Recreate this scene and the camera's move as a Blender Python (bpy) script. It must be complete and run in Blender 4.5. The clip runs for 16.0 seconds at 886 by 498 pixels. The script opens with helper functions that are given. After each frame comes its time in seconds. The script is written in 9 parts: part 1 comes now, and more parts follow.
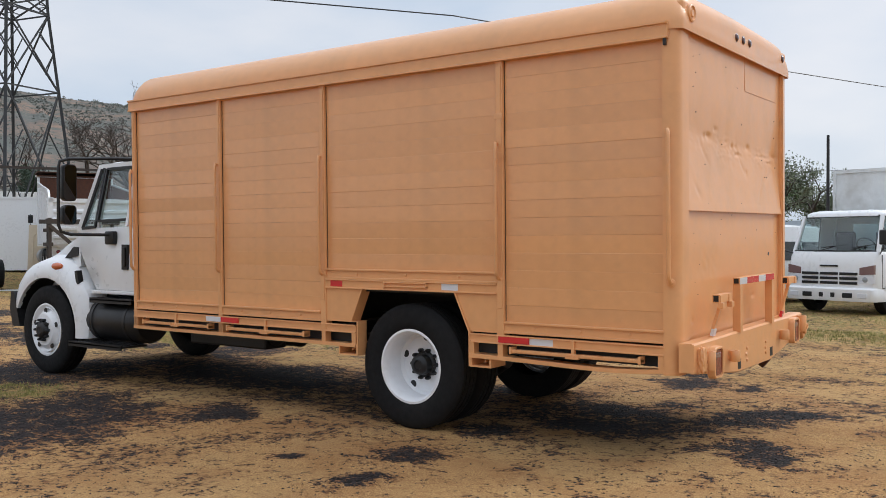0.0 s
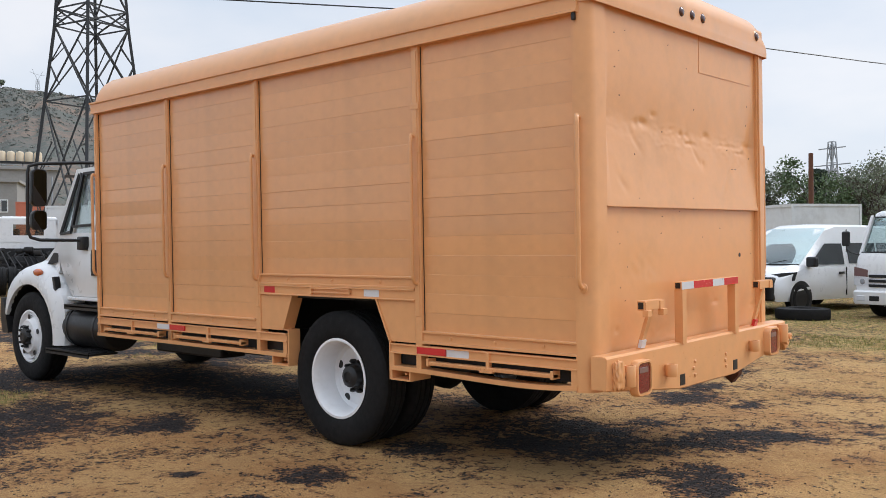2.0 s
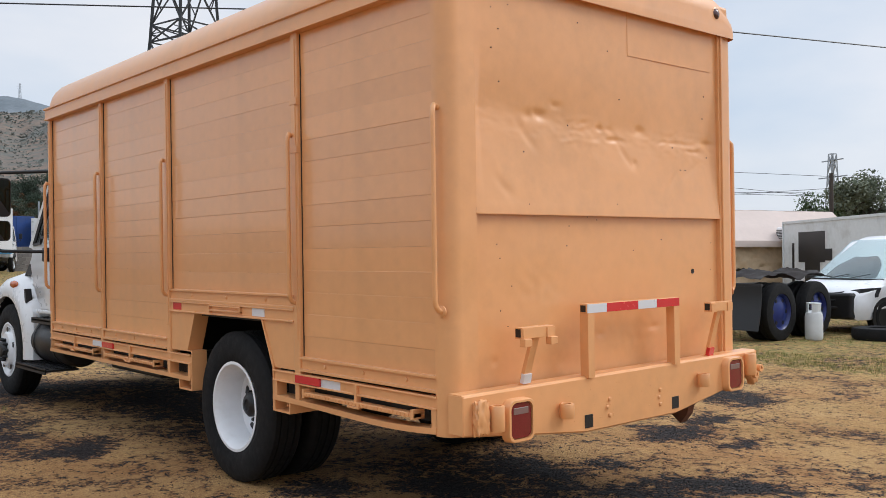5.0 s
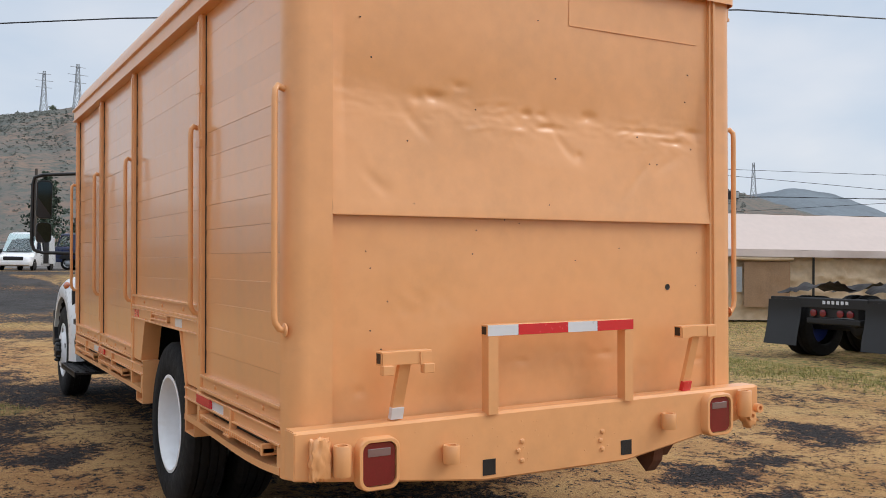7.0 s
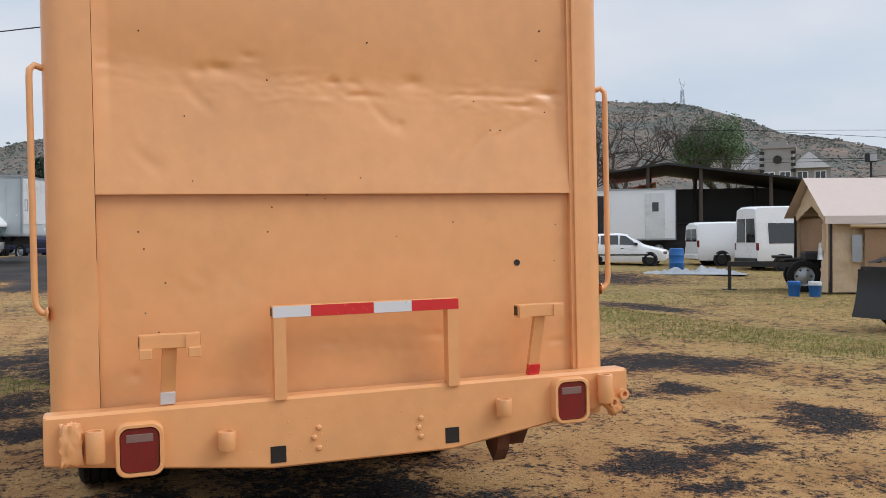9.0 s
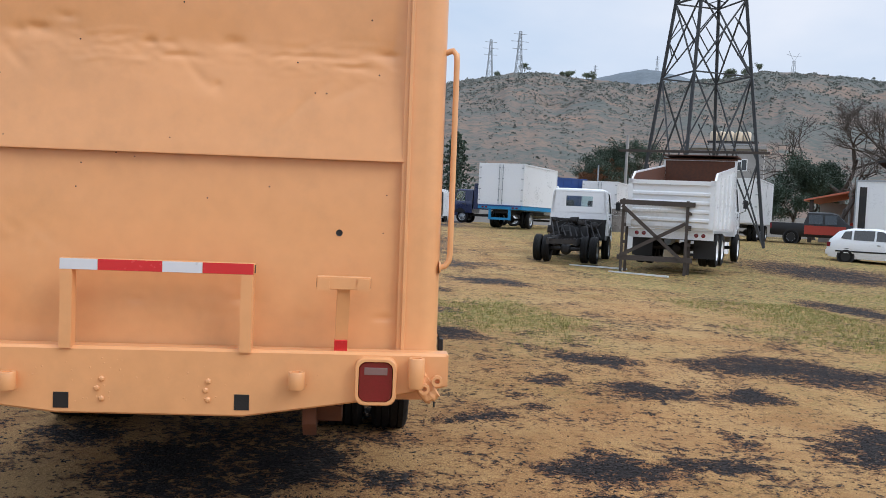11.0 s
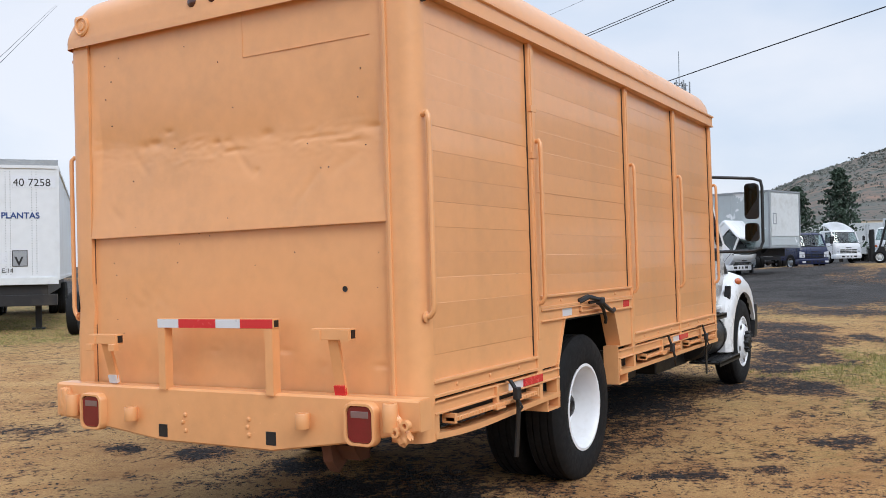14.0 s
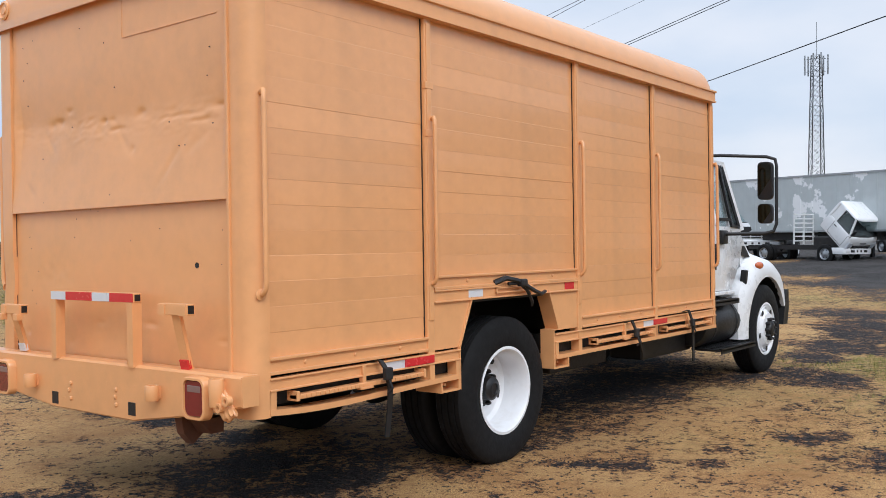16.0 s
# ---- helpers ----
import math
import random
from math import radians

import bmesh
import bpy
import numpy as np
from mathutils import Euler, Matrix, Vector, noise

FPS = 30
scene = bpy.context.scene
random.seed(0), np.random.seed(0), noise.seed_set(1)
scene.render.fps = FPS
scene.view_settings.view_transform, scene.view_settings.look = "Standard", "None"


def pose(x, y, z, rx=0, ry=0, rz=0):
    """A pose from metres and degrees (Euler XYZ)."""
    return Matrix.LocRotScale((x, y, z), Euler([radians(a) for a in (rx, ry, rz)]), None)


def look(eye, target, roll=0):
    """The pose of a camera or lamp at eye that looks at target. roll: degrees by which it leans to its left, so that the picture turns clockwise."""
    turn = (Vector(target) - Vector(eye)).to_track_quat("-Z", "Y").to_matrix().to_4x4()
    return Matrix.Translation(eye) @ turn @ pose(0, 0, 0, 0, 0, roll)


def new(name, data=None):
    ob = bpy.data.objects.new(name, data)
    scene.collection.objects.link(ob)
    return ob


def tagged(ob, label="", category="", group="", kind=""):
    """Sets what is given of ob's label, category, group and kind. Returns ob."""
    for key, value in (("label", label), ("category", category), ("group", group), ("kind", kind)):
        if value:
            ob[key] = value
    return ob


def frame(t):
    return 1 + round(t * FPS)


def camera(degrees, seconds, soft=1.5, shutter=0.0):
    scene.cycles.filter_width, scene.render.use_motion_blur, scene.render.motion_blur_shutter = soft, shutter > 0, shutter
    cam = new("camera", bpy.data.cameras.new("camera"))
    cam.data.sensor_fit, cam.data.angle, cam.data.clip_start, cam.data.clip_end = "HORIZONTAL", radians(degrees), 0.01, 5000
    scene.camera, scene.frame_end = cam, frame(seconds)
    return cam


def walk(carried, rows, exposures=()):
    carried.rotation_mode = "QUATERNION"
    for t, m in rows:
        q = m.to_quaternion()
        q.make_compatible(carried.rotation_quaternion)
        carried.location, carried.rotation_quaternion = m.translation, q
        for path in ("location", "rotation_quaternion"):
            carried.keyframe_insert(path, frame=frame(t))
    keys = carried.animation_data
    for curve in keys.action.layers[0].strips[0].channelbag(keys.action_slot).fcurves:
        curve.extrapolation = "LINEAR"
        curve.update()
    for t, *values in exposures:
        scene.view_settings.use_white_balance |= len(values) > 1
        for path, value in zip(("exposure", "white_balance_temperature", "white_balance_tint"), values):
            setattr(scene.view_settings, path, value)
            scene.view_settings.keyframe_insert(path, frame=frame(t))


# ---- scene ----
cam = camera(51.7, 16.0, soft=0.6)
PATH = [
    (0, (0.023, 0.004, 1.446), (-1.145, 1.627, 1.435), 0.0),
    (0.5, (0.17, 0.279, 1.444), (-1.087, 1.834, 1.434), -0.5),
    (1, (0.392, 0.578, 1.439), (-0.918, 2.089, 1.429), -0.5),
    (1.5, (0.494, 0.901, 1.424), (-0.809, 2.418, 1.417), -0.5),
    (2, (0.655, 1.214, 1.421), (-0.68, 2.703, 1.422), -0.4),
    (2.5, (0.758, 1.542, 1.431), (-0.625, 2.987, 1.446), 0.2),
    (3, (0.769, 1.828, 1.431), (-0.644, 3.243, 1.468), 0.1),
    (3.5, (0.846, 2.017, 1.439), (-0.605, 3.393, 1.474), 0.1),
    (4, (0.968, 2.226, 1.433), (-0.513, 3.571, 1.468), 0.1),
    (4.2, (0.99, 2.321, 1.434), (-0.496, 3.658, 1.468), 0.1),
    (6.3, (1.208, 3.674, 1.463), (-0.428, 4.824, 1.47), -0.2),
    (6.5, (1.235, 3.845, 1.478), (-0.442, 4.934, 1.491), 0.4),
    (7, (1.271, 4.316, 1.458), (-0.465, 5.31, 1.496), 0.7),
    (7.5, (1.328, 4.674, 1.446), (-0.445, 5.597, 1.485), 0.9),
    (8, (1.51, 5.015, 1.442), (-0.283, 5.9, 1.477), 0.9),
    (8.5, (1.671, 5.382, 1.447), (-0.142, 6.226, 1.467), 0.2),
    (9, (1.705, 5.787, 1.472), (-0.17, 6.485, 1.454), -0.4),
    (9.2, (1.768, 5.961, 1.463), (-0.125, 6.606, 1.429), 0.5),
    (11.3, (1.921, 8.113, 1.479), (-0.077, 8.172, 1.402), 3.8),
    (11.5, (1.897, 8.297, 1.48), (-0.101, 8.322, 1.401), 4.6),
    (12, (1.855, 8.794, 1.472), (-0.136, 8.621, 1.396), 4.8),
    (12.5, (1.681, 9.239, 1.454), (-0.259, 8.756, 1.409), 2.9),
    (13, (1.514, 9.672, 1.465), (-0.335, 8.911, 1.464), 0.1),
    (13.5, (1.483, 10.015, 1.485), (-0.312, 9.134, 1.504), -1.2),
    (14, (1.508, 10.308, 1.501), (-0.221, 9.303, 1.526), -1.0),
    (14.5, (1.408, 10.625, 1.484), (-0.26, 9.522, 1.484), -0.5),
    (15, (1.195, 10.888, 1.465), (-0.438, 9.734, 1.445), -0.0),
    (15.5, (0.954, 11.13, 1.494), (-0.653, 9.94, 1.472), -0.0),
    (16, (0.672, 11.441, 1.492), (-0.896, 10.199, 1.472), -0.2),
]
walk(cam, [(t, look(eye, target, roll)) for t, eye, target, roll in PATH],
     exposures=[(0, 0.02, 6250, 10), (1, 0.15, 6250, 10), (4.2, 0.08, 6200, 10), (6.5, 0.04, 6300, 10), (8.5, -0.05, 6250, 10), (9.2, -0.05, 6250, 10), (11.4, 0.12, 5800, 10), (12.5, 0.16, 5700, 10), (14, 0.12, 6000, 10), (16, 0.10, 6000, 10)])
scene.view_settings.exposure = 0.0

# ---- world and sun ----
world = bpy.data.worlds.new("overcast_sky")
scene.world = world
world.use_nodes = True
wn, wl = world.node_tree.nodes, world.node_tree.links
wn.clear()
sky = wn.new("ShaderNodeTexSky")
sky.sky_type, sky.sun_disc = "NISHITA", False
sky.sun_elevation, sky.sun_rotation = radians(43), radians(33)
sky.air_density, sky.dust_density, sky.ozone_density = 1.0, 2.0, 1.0
tco = wn.new("ShaderNodeTexCoord")
stretch = wn.new("ShaderNodeMapping")
stretch.inputs["Scale"].default_value = (1.0, 1.0, 2.6)
cloud = wn.new("ShaderNodeTexNoise")
cloud.inputs["Scale"].default_value, cloud.inputs["Detail"].default_value = 2.1, 6.0
cloud.inputs["Roughness"].default_value = 0.5
ramp = wn.new("ShaderNodeValToRGB")
ramp.color_ramp.elements[0].position, ramp.color_ramp.elements[0].color = 0.36, (6.0, 6.9, 8.0, 1)
ramp.color_ramp.elements[1].position, ramp.color_ramp.elements[1].color = 0.66, (8.9, 8.8, 8.9, 1)
mix = wn.new("ShaderNodeMix")
mix.data_type = "RGBA"
mix.inputs["Factor"].default_value = 0.86
bg = wn.new("ShaderNodeBackground")
bg.inputs["Strength"].default_value = 0.1
wout = wn.new("ShaderNodeOutputWorld")
wl.new(tco.outputs["Generated"], stretch.inputs["Vector"])
wl.new(stretch.outputs["Vector"], cloud.inputs["Vector"])
wl.new(cloud.outputs["Fac"], ramp.inputs["Fac"])
wl.new(sky.outputs["Color"], mix.inputs["A"])
wl.new(ramp.outputs["Color"], mix.inputs["B"])
# an overcast sky is brighter overhead than near the horizon
split = wn.new("ShaderNodeSeparateXYZ")
rise = wn.new("ShaderNodeMapRange")
rise.inputs["From Min"].default_value, rise.inputs["From Max"].default_value = 0.30, 1.0
rise.inputs["To Min"].default_value, rise.inputs["To Max"].default_value = 1.0, 2.0
lift = wn.new("ShaderNodeVectorMath")
lift.operation = "SCALE"
wl.new(tco.outputs["Generated"], split.inputs["Vector"])
wl.new(split.outputs["Z"], rise.inputs["Value"])
wl.new(mix.outputs["Result"], lift.inputs[0])
wl.new(rise.outputs["Result"], lift.inputs["Scale"])
wl.new(lift.outputs["Vector"], bg.inputs["Color"])
wl.new(bg.outputs["Background"], wout.inputs["Surface"])

sun = new("sun", bpy.data.lights.new("sun", "SUN"))
sun.data.energy, sun.data.angle, sun.data.color = 1.4, radians(28), (1.0, 0.96, 0.9)
sun.matrix_world = look((31, 47, 52), (0, 0, 0))

# ---- materials ----
def material(name, color, rough=0.5, metal=0.0, vary=0.12, scale=6.0, bump=0.0, bump_scale=60.0, coat=0.0, dirt=None, dirt_amount=0.0, dirt_scale=1.5, spec=0.5, pieces=0.0):
    """A surface with variation at two scales, fine relief, optional stains and a shift from piece to piece."""
    m = bpy.data.materials.new(name)
    m.use_nodes = True
    n, l = m.node_tree.nodes, m.node_tree.links
    b = n["Principled BSDF"]
    b.inputs["Roughness"].default_value, b.inputs["Metallic"].default_value = rough, metal
    b.inputs["Coat Weight"].default_value = coat
    b.inputs["Coat Roughness"].default_value = 0.12
    b.inputs["Specular IOR Level"].default_value = spec
    tc = n.new("ShaderNodeTexCoord")
    big = n.new("ShaderNodeTexNoise")
    big.inputs["Scale"].default_value, big.inputs["Detail"].default_value = scale * 0.25, 4
    small = n.new("ShaderNodeTexNoise")
    small.inputs["Scale"].default_value, small.inputs["Detail"].default_value = scale * 4, 6
    add = n.new("ShaderNodeMath")
    add.operation = "ADD"
    l.new(tc.outputs["Object"], big.inputs["Vector"])
    l.new(tc.outputs["Object"], small.inputs["Vector"])
    l.new(big.outputs["Fac"], add.inputs[0])
    l.new(small.outputs["Fac"], add.inputs[1])
    ramp = n.new("ShaderNodeMapRange")
    ramp.inputs["From Min"].default_value, ramp.inputs["From Max"].default_value = 0.6, 1.4
    ramp.inputs["To Min"].default_value, ramp.inputs["To Max"].default_value = 1 - vary, 1 + vary
    l.new(add.outputs[0], ramp.inputs["Value"])
    value = ramp.outputs["Result"]
    if pieces:
        info = n.new("ShaderNodeObjectInfo")
        pr = n.new("ShaderNodeMapRange")
        pr.inputs["To Min"].default_value, pr.inputs["To Max"].default_value = 1 - pieces, 1 + pieces
        l.new(info.outputs["Random"], pr.inputs["Value"])
        mul = n.new("ShaderNodeMath")
        mul.operation = "MULTIPLY"
        l.new(value, mul.inputs[0])
        l.new(pr.outputs["Result"], mul.inputs[1])
        value = mul.outputs[0]
    tint = n.new("ShaderNodeVectorMath")
    tint.operation = "SCALE"
    tint.inputs[0].default_value = color
    l.new(value, tint.inputs["Scale"])
    out = tint.outputs[0]
    if dirt:
        dn = n.new("ShaderNodeTexNoise")
        dn.inputs["Scale"].default_value, dn.inputs["Detail"].default_value, dn.inputs["Roughness"].default_value = dirt_scale, 8, 0.65
        l.new(tc.outputs["Object"], dn.inputs["Vector"])
        dr = n.new("ShaderNodeMapRange")
        dr.inputs["From Min"].default_value, dr.inputs["From Max"].default_value = 0.5, 0.72
        dr.inputs["To Max"].default_value = dirt_amount
        l.new(dn.outputs["Fac"], dr.inputs["Value"])
        mx = n.new("ShaderNodeMix")
        mx.data_type = "RGBA"
        mx.inputs["B"].default_value = (*dirt, 1)
        l.new(dr.outputs["Result"], mx.inputs["Factor"])
        l.new(out, mx.inputs["A"])
        out = mx.outputs["Result"]
    l.new(out, b.inputs["Base Color"])
    rr = n.new("ShaderNodeMapRange")
    rr.inputs["From Min"].default_value, rr.inputs["From Max"].default_value = 0.6, 1.4
    rr.inputs["To Min"].default_value, rr.inputs["To Max"].default_value = max(0.03, rough * 0.8), min(1, rough * 1.2)
    l.new(add.outputs[0], rr.inputs["Value"])
    l.new(rr.outputs["Result"], b.inputs["Roughness"])
    if bump:
        bn = n.new("ShaderNodeTexNoise")
        bn.inputs["Scale"].default_value, bn.inputs["Detail"].default_value = bump_scale, 5
        l.new(tc.outputs["Object"], bn.inputs["Vector"])
        bp = n.new("ShaderNodeBump")
        bp.inputs["Strength"].default_value, bp.inputs["Distance"].default_value = bump, 0.01
        l.new(bn.outputs["Fac"], bp.inputs["Height"])
        l.new(bp.outputs["Normal"], b.inputs["Normal"])
    return m


def glass_material(name, color=(0.90, 0.94, 0.94), mixin=0.1):
    m = bpy.data.materials.new(name)
    m.use_nodes = True
    n, l = m.node_tree.nodes, m.node_tree.links
    out = n["Material Output"]
    n.remove(n["Principled BSDF"])
    clear, gloss, mixer, facing = n.new("ShaderNodeBsdfTransparent"), n.new("ShaderNodeBsdfGlossy"), n.new("ShaderNodeMixShader"), n.new("ShaderNodeLayerWeight")
    steep, rise = n.new("ShaderNodeMath"), n.new("ShaderNodeMath")
    clear.inputs["Color"].default_value = (*color, 1)
    gloss.inputs["Roughness"].default_value = 0.03
    steep.operation, steep.inputs[1].default_value = "POWER", 4.5
    rise.operation, rise.inputs[1].default_value, rise.inputs[2].default_value = "MULTIPLY_ADD", 0.85, 0.035 + mixin * 0.2
    l.new(facing.outputs["Facing"], steep.inputs[0])
    l.new(steep.outputs[0], rise.inputs[0])
    l.new(rise.outputs[0], mixer.inputs[0])
    l.new(clear.outputs[0], mixer.inputs[1])
    l.new(gloss.outputs[0], mixer.inputs[2])
    l.new(mixer.outputs[0], out.inputs["Surface"])
    return m


ORANGE = material("orange_paint", (0.76, 0.370, 0.152), 0.40, vary=0.06, scale=3, bump=0.06, bump_scale=9, coat=0.30, dirt=(0.42, 0.24, 0.11), dirt_amount=0.25, dirt_scale=2.2)
SLAT = material("orange_slat_paint", (0.75, 0.363, 0.150), 0.32, vary=0.06, scale=3, bump=0.06, bump_scale=7, coat=0.5, pieces=0.05, dirt=(0.46, 0.26, 0.12), dirt_amount=0.2, dirt_scale=2.6)
WHITE = material("white_cab_paint", (0.78, 0.79, 0.80), 0.3, vary=0.03, scale=3, coat=0.4)
OLDWHITE = material("worn_white_paint", (0.66, 0.68, 0.68), 0.5, vary=0.08, scale=2, dirt=(0.33, 0.31, 0.27), dirt_amount=0.5, dirt_scale=1.1)
TYRE = material("tyre_rubber", (0.006, 0.006, 0.0065), 0.8, vary=0.25, scale=5, bump=0.3, bump_scale=40, dirt=(0.035, 0.03, 0.025), dirt_amount=0.2, spec=0.3)
RIM = material("white_rim_paint", (0.80, 0.81, 0.83), 0.35, vary=0.04, scale=5, dirt=(0.5, 0.45, 0.38), dirt_amount=0.25, dirt_scale=6)
BLACK = material("black_plastic", (0.010, 0.010, 0.011), 0.45, vary=0.2, scale=8, bump=0.15, bump_scale=120)
STEEL = material("dark_chassis_steel", (0.013, 0.012, 0.013), 0.6, vary=0.3, scale=6, bump=0.3, bump_scale=30, dirt=(0.07, 0.055, 0.04), dirt_amount=0.5)
GALV = material("galvanised_steel", (0.36, 0.38, 0.40), 0.45, 0.6, vary=0.15, scale=6)
PYLON = material("weathered_pylon_steel", (0.032, 0.034, 0.037), 0.7, 0.0, vary=0.2, scale=1.5)
RED = material("red_reflector", (0.62, 0.022, 0.03), 0.25, vary=0.03, scale=10, coat=0.5)
SILVER = material("silver_reflector", (0.70, 0.72, 0.76), 0.3, 0.1, vary=0.02, scale=10, coat=0.5)
LAMP = material("dark_red_lamp_lens", (0.16, 0.006, 0.012), 0.15, vary=0.2, scale=30, coat=0.8)
LAMPCLEAR = material("grey_lamp_lens", (0.20, 0.12, 0.115), 0.15, vary=0.1, scale=30, coat=0.8)
AMBER = material("amber_marker_lens", (0.55, 0.12, 0.03), 0.2, vary=0.1, scale=30, coat=0.6)
MARKER = material("dark_marker_lens", (0.07, 0.018, 0.014), 0.2, vary=0.1, scale=30, coat=0.6)
GLASS = glass_material("cab_glass")
DARKGLASS = material("tinted_window_glass", (0.02, 0.025, 0.028), 0.06, vary=0.2, scale=1, spec=0.8)
# near-black tint puts a dark reflection into the mirror's own colour
CHROME = material("mirror_glass", (0.028, 0.040, 0.045), 0.05, 1.0, vary=0.02)
SEAT = material("dark_grey_upholstery", (0.05, 0.05, 0.055), 0.85, vary=0.2, scale=20)
BLUE = material("blue_paint", (0.02, 0.06, 0.22), 0.4, vary=0.12, scale=3, dirt=(0.06, 0.07, 0.1), dirt_amount=0.4)
CYAN = material("bright_blue_paint", (0.02, 0.22, 0.46), 0.4, vary=0.1, scale=3)
NAVY = material("navy_paint", (0.012, 0.02, 0.07), 0.3, vary=0.1, scale=3, coat=0.4)
YELLOW = material("yellow_machine_paint", (0.62, 0.33, 0.02), 0.4, vary=0.12, scale=5)
RUST = material("rusty_steel", (0.11, 0.042, 0.022), 0.8, vary=0.4, scale=3, bump=0.4, bump_scale=25)
REDPAINT = material("faded_red_paint", (0.42, 0.05, 0.03), 0.5, vary=0.15, scale=3)
SALMON = material("salmon_paint", (0.55, 0.16, 0.09), 0.55, vary=0.12, scale=3)
CONCRETE = material("grey_render", (0.32, 0.31, 0.30), 0.85, vary=0.15, scale=1.0, bump=0.2, dirt=(0.2, 0.19, 0.17), dirt_amount=0.5, dirt_scale=0.5)
WOOD = material("weathered_timber", (0.055, 0.043, 0.036), 0.85, vary=0.3, scale=8, bump=0.4, bump_scale=50)
CANVAS = material("tan_canvas", (0.60, 0.455, 0.30), 0.85, vary=0.14, scale=2, bump=0.7, bump_scale=5, dirt=(0.40, 0.29, 0.18), dirt_amount=0.4, dirt_scale=0.9)
CANVASROOF = material("pale_pink_canvas", (0.58, 0.48, 0.43), 0.8, vary=0.06, scale=1.5, bump=0.2, bump_scale=8)
CANVASDARK = material("brown_canvas_mesh", (0.30, 0.185, 0.105), 0.9, vary=0.2, scale=6)
BARK = material("grey_bark", (0.075, 0.06, 0.05), 0.9, vary=0.3, scale=5, bump=0.4, bump_scale=20)
LEAF = material("green_leaves", (0.10, 0.15, 0.065), 0.7, vary=0.5, scale=1.2)
PINE = material("dark_conifer_needles", (0.045, 0.07, 0.045), 0.8, vary=0.5, scale=1.2)
OLIVE = material("grey_green_leaves", (0.16, 0.185, 0.12), 0.75, vary=0.45, scale=1.2)
DRYLEAF = material("rusty_brown_leaves", (0.16, 0.07, 0.03), 0.8, vary=0.4, scale=1.5)
PLASTICBLUE = material("blue_plastic", (0.015, 0.12, 0.38), 0.4, vary=0.1, scale=6)
CREAM = material("cream_panel", (0.66, 0.55, 0.40), 0.6, vary=0.06, scale=3)


def ground_material():
    m = bpy.data.materials.new("straw_and_gravel_ground")
    m.use_nodes = True
    n, l = m.node_tree.nodes, m.node_tree.links
    b = n["Principled BSDF"]
    b.inputs["Specular IOR Level"].default_value = 0.25
    tc = n.new("ShaderNodeTexCoord")

    def tex(scale, detail=6, rough=0.6):
        t = n.new("ShaderNodeTexNoise")
        t.inputs["Scale"].default_value, t.inputs["Detail"].default_value, t.inputs["Roughness"].default_value = scale, detail, rough
        l.new(tc.outputs["Object"], t.inputs["Vector"])
        return t.outputs["Fac"]

    def ramp(src, lo, hi, a=0.0, c=1.0):
        r = n.new("ShaderNodeMapRange")
        r.inputs["From Min"].default_value, r.inputs["From Max"].default_value = lo, hi
        r.inputs["To Min"].default_value, r.inputs["To Max"].default_value = a, c
        l.new(src, r.inputs["Value"])
        return r.outputs["Result"]

    def blend(f, a, c):
        x = n.new("ShaderNodeMix")
        x.data_type = "RGBA"
        l.new(f, x.inputs["Factor"])
        for s, v in (("A", a), ("B", c)):
            if isinstance(v, tuple):
                x.inputs[s].default_value = (*v, 1)
            else:
                l.new(v, x.inputs[s])
        return x.outputs["Result"]

    def math2(op, a, c):
        x = n.new("ShaderNodeMath")
        x.operation = op
        for i, v in enumerate((a, c)):
            if isinstance(v, (int, float)):
                x.inputs[i].default_value = v
            else:
                l.new(v, x.inputs[i])
        return x.outputs[0]

    # bare ground, which also carries the shade painted beneath the truck
    at = n.new("ShaderNodeAttribute")
    at.attribute_name = "bare"
    gr = n.new("ShaderNodeAttribute")
    gr.attribute_name = "green"
    fine, mid, wide = tex(38, 8, 0.72), tex(8, 8, 0.68), tex(2.2, 6, 0.6)
    chips = n.new("ShaderNodeTexVoronoi")
    chips.inputs["Scale"].default_value, chips.inputs["Randomness"].default_value = 52, 1.0
    l.new(tc.outputs["Object"], chips.inputs["Vector"])
    split = n.new("ShaderNodeSeparateColor")
    l.new(chips.outputs["Color"], split.inputs["Color"])
    straw = blend(ramp(tex(120, 8, 0.75), 0.40, 0.60), (0.175, 0.088, 0.033), (0.65, 0.395, 0.160))
    straw = blend(ramp(tex(1.3, 6, 0.65), 0.44, 0.66, 0, 0.75), straw, (0.30, 0.148, 0.054))
    straw = blend(ramp(tex(9, 7, 0.7), 0.52, 0.68, 0, 0.6), straw, (0.22, 0.098, 0.038))
    straw = blend(ramp(tex(0.6, 5), 0.48, 0.66, 0, 0.5), straw, (0.47, 0.315, 0.14))
    green = blend(ramp(fine, 0.4, 0.65), (0.085, 0.105, 0.028), (0.28, 0.27, 0.088))
    gmask = math2("MULTIPLY", gr.outputs["Fac"], ramp(mid, 0.40, 0.58))
    top = blend(gmask, straw, green)
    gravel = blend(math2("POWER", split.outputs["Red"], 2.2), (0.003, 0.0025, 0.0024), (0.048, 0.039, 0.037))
    # far gravel mixed paler: grazing-view brightness put into its colour
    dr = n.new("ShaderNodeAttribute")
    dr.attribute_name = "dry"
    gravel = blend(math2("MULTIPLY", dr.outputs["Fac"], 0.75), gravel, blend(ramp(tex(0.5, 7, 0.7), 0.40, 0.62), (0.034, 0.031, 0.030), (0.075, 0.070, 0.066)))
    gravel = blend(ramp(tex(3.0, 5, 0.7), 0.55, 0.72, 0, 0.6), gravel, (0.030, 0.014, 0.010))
    edge = math2("ADD", at.outputs["Fac"], math2("MULTIPLY", math2("SUBTRACT", mid, 0.5), 2.7))
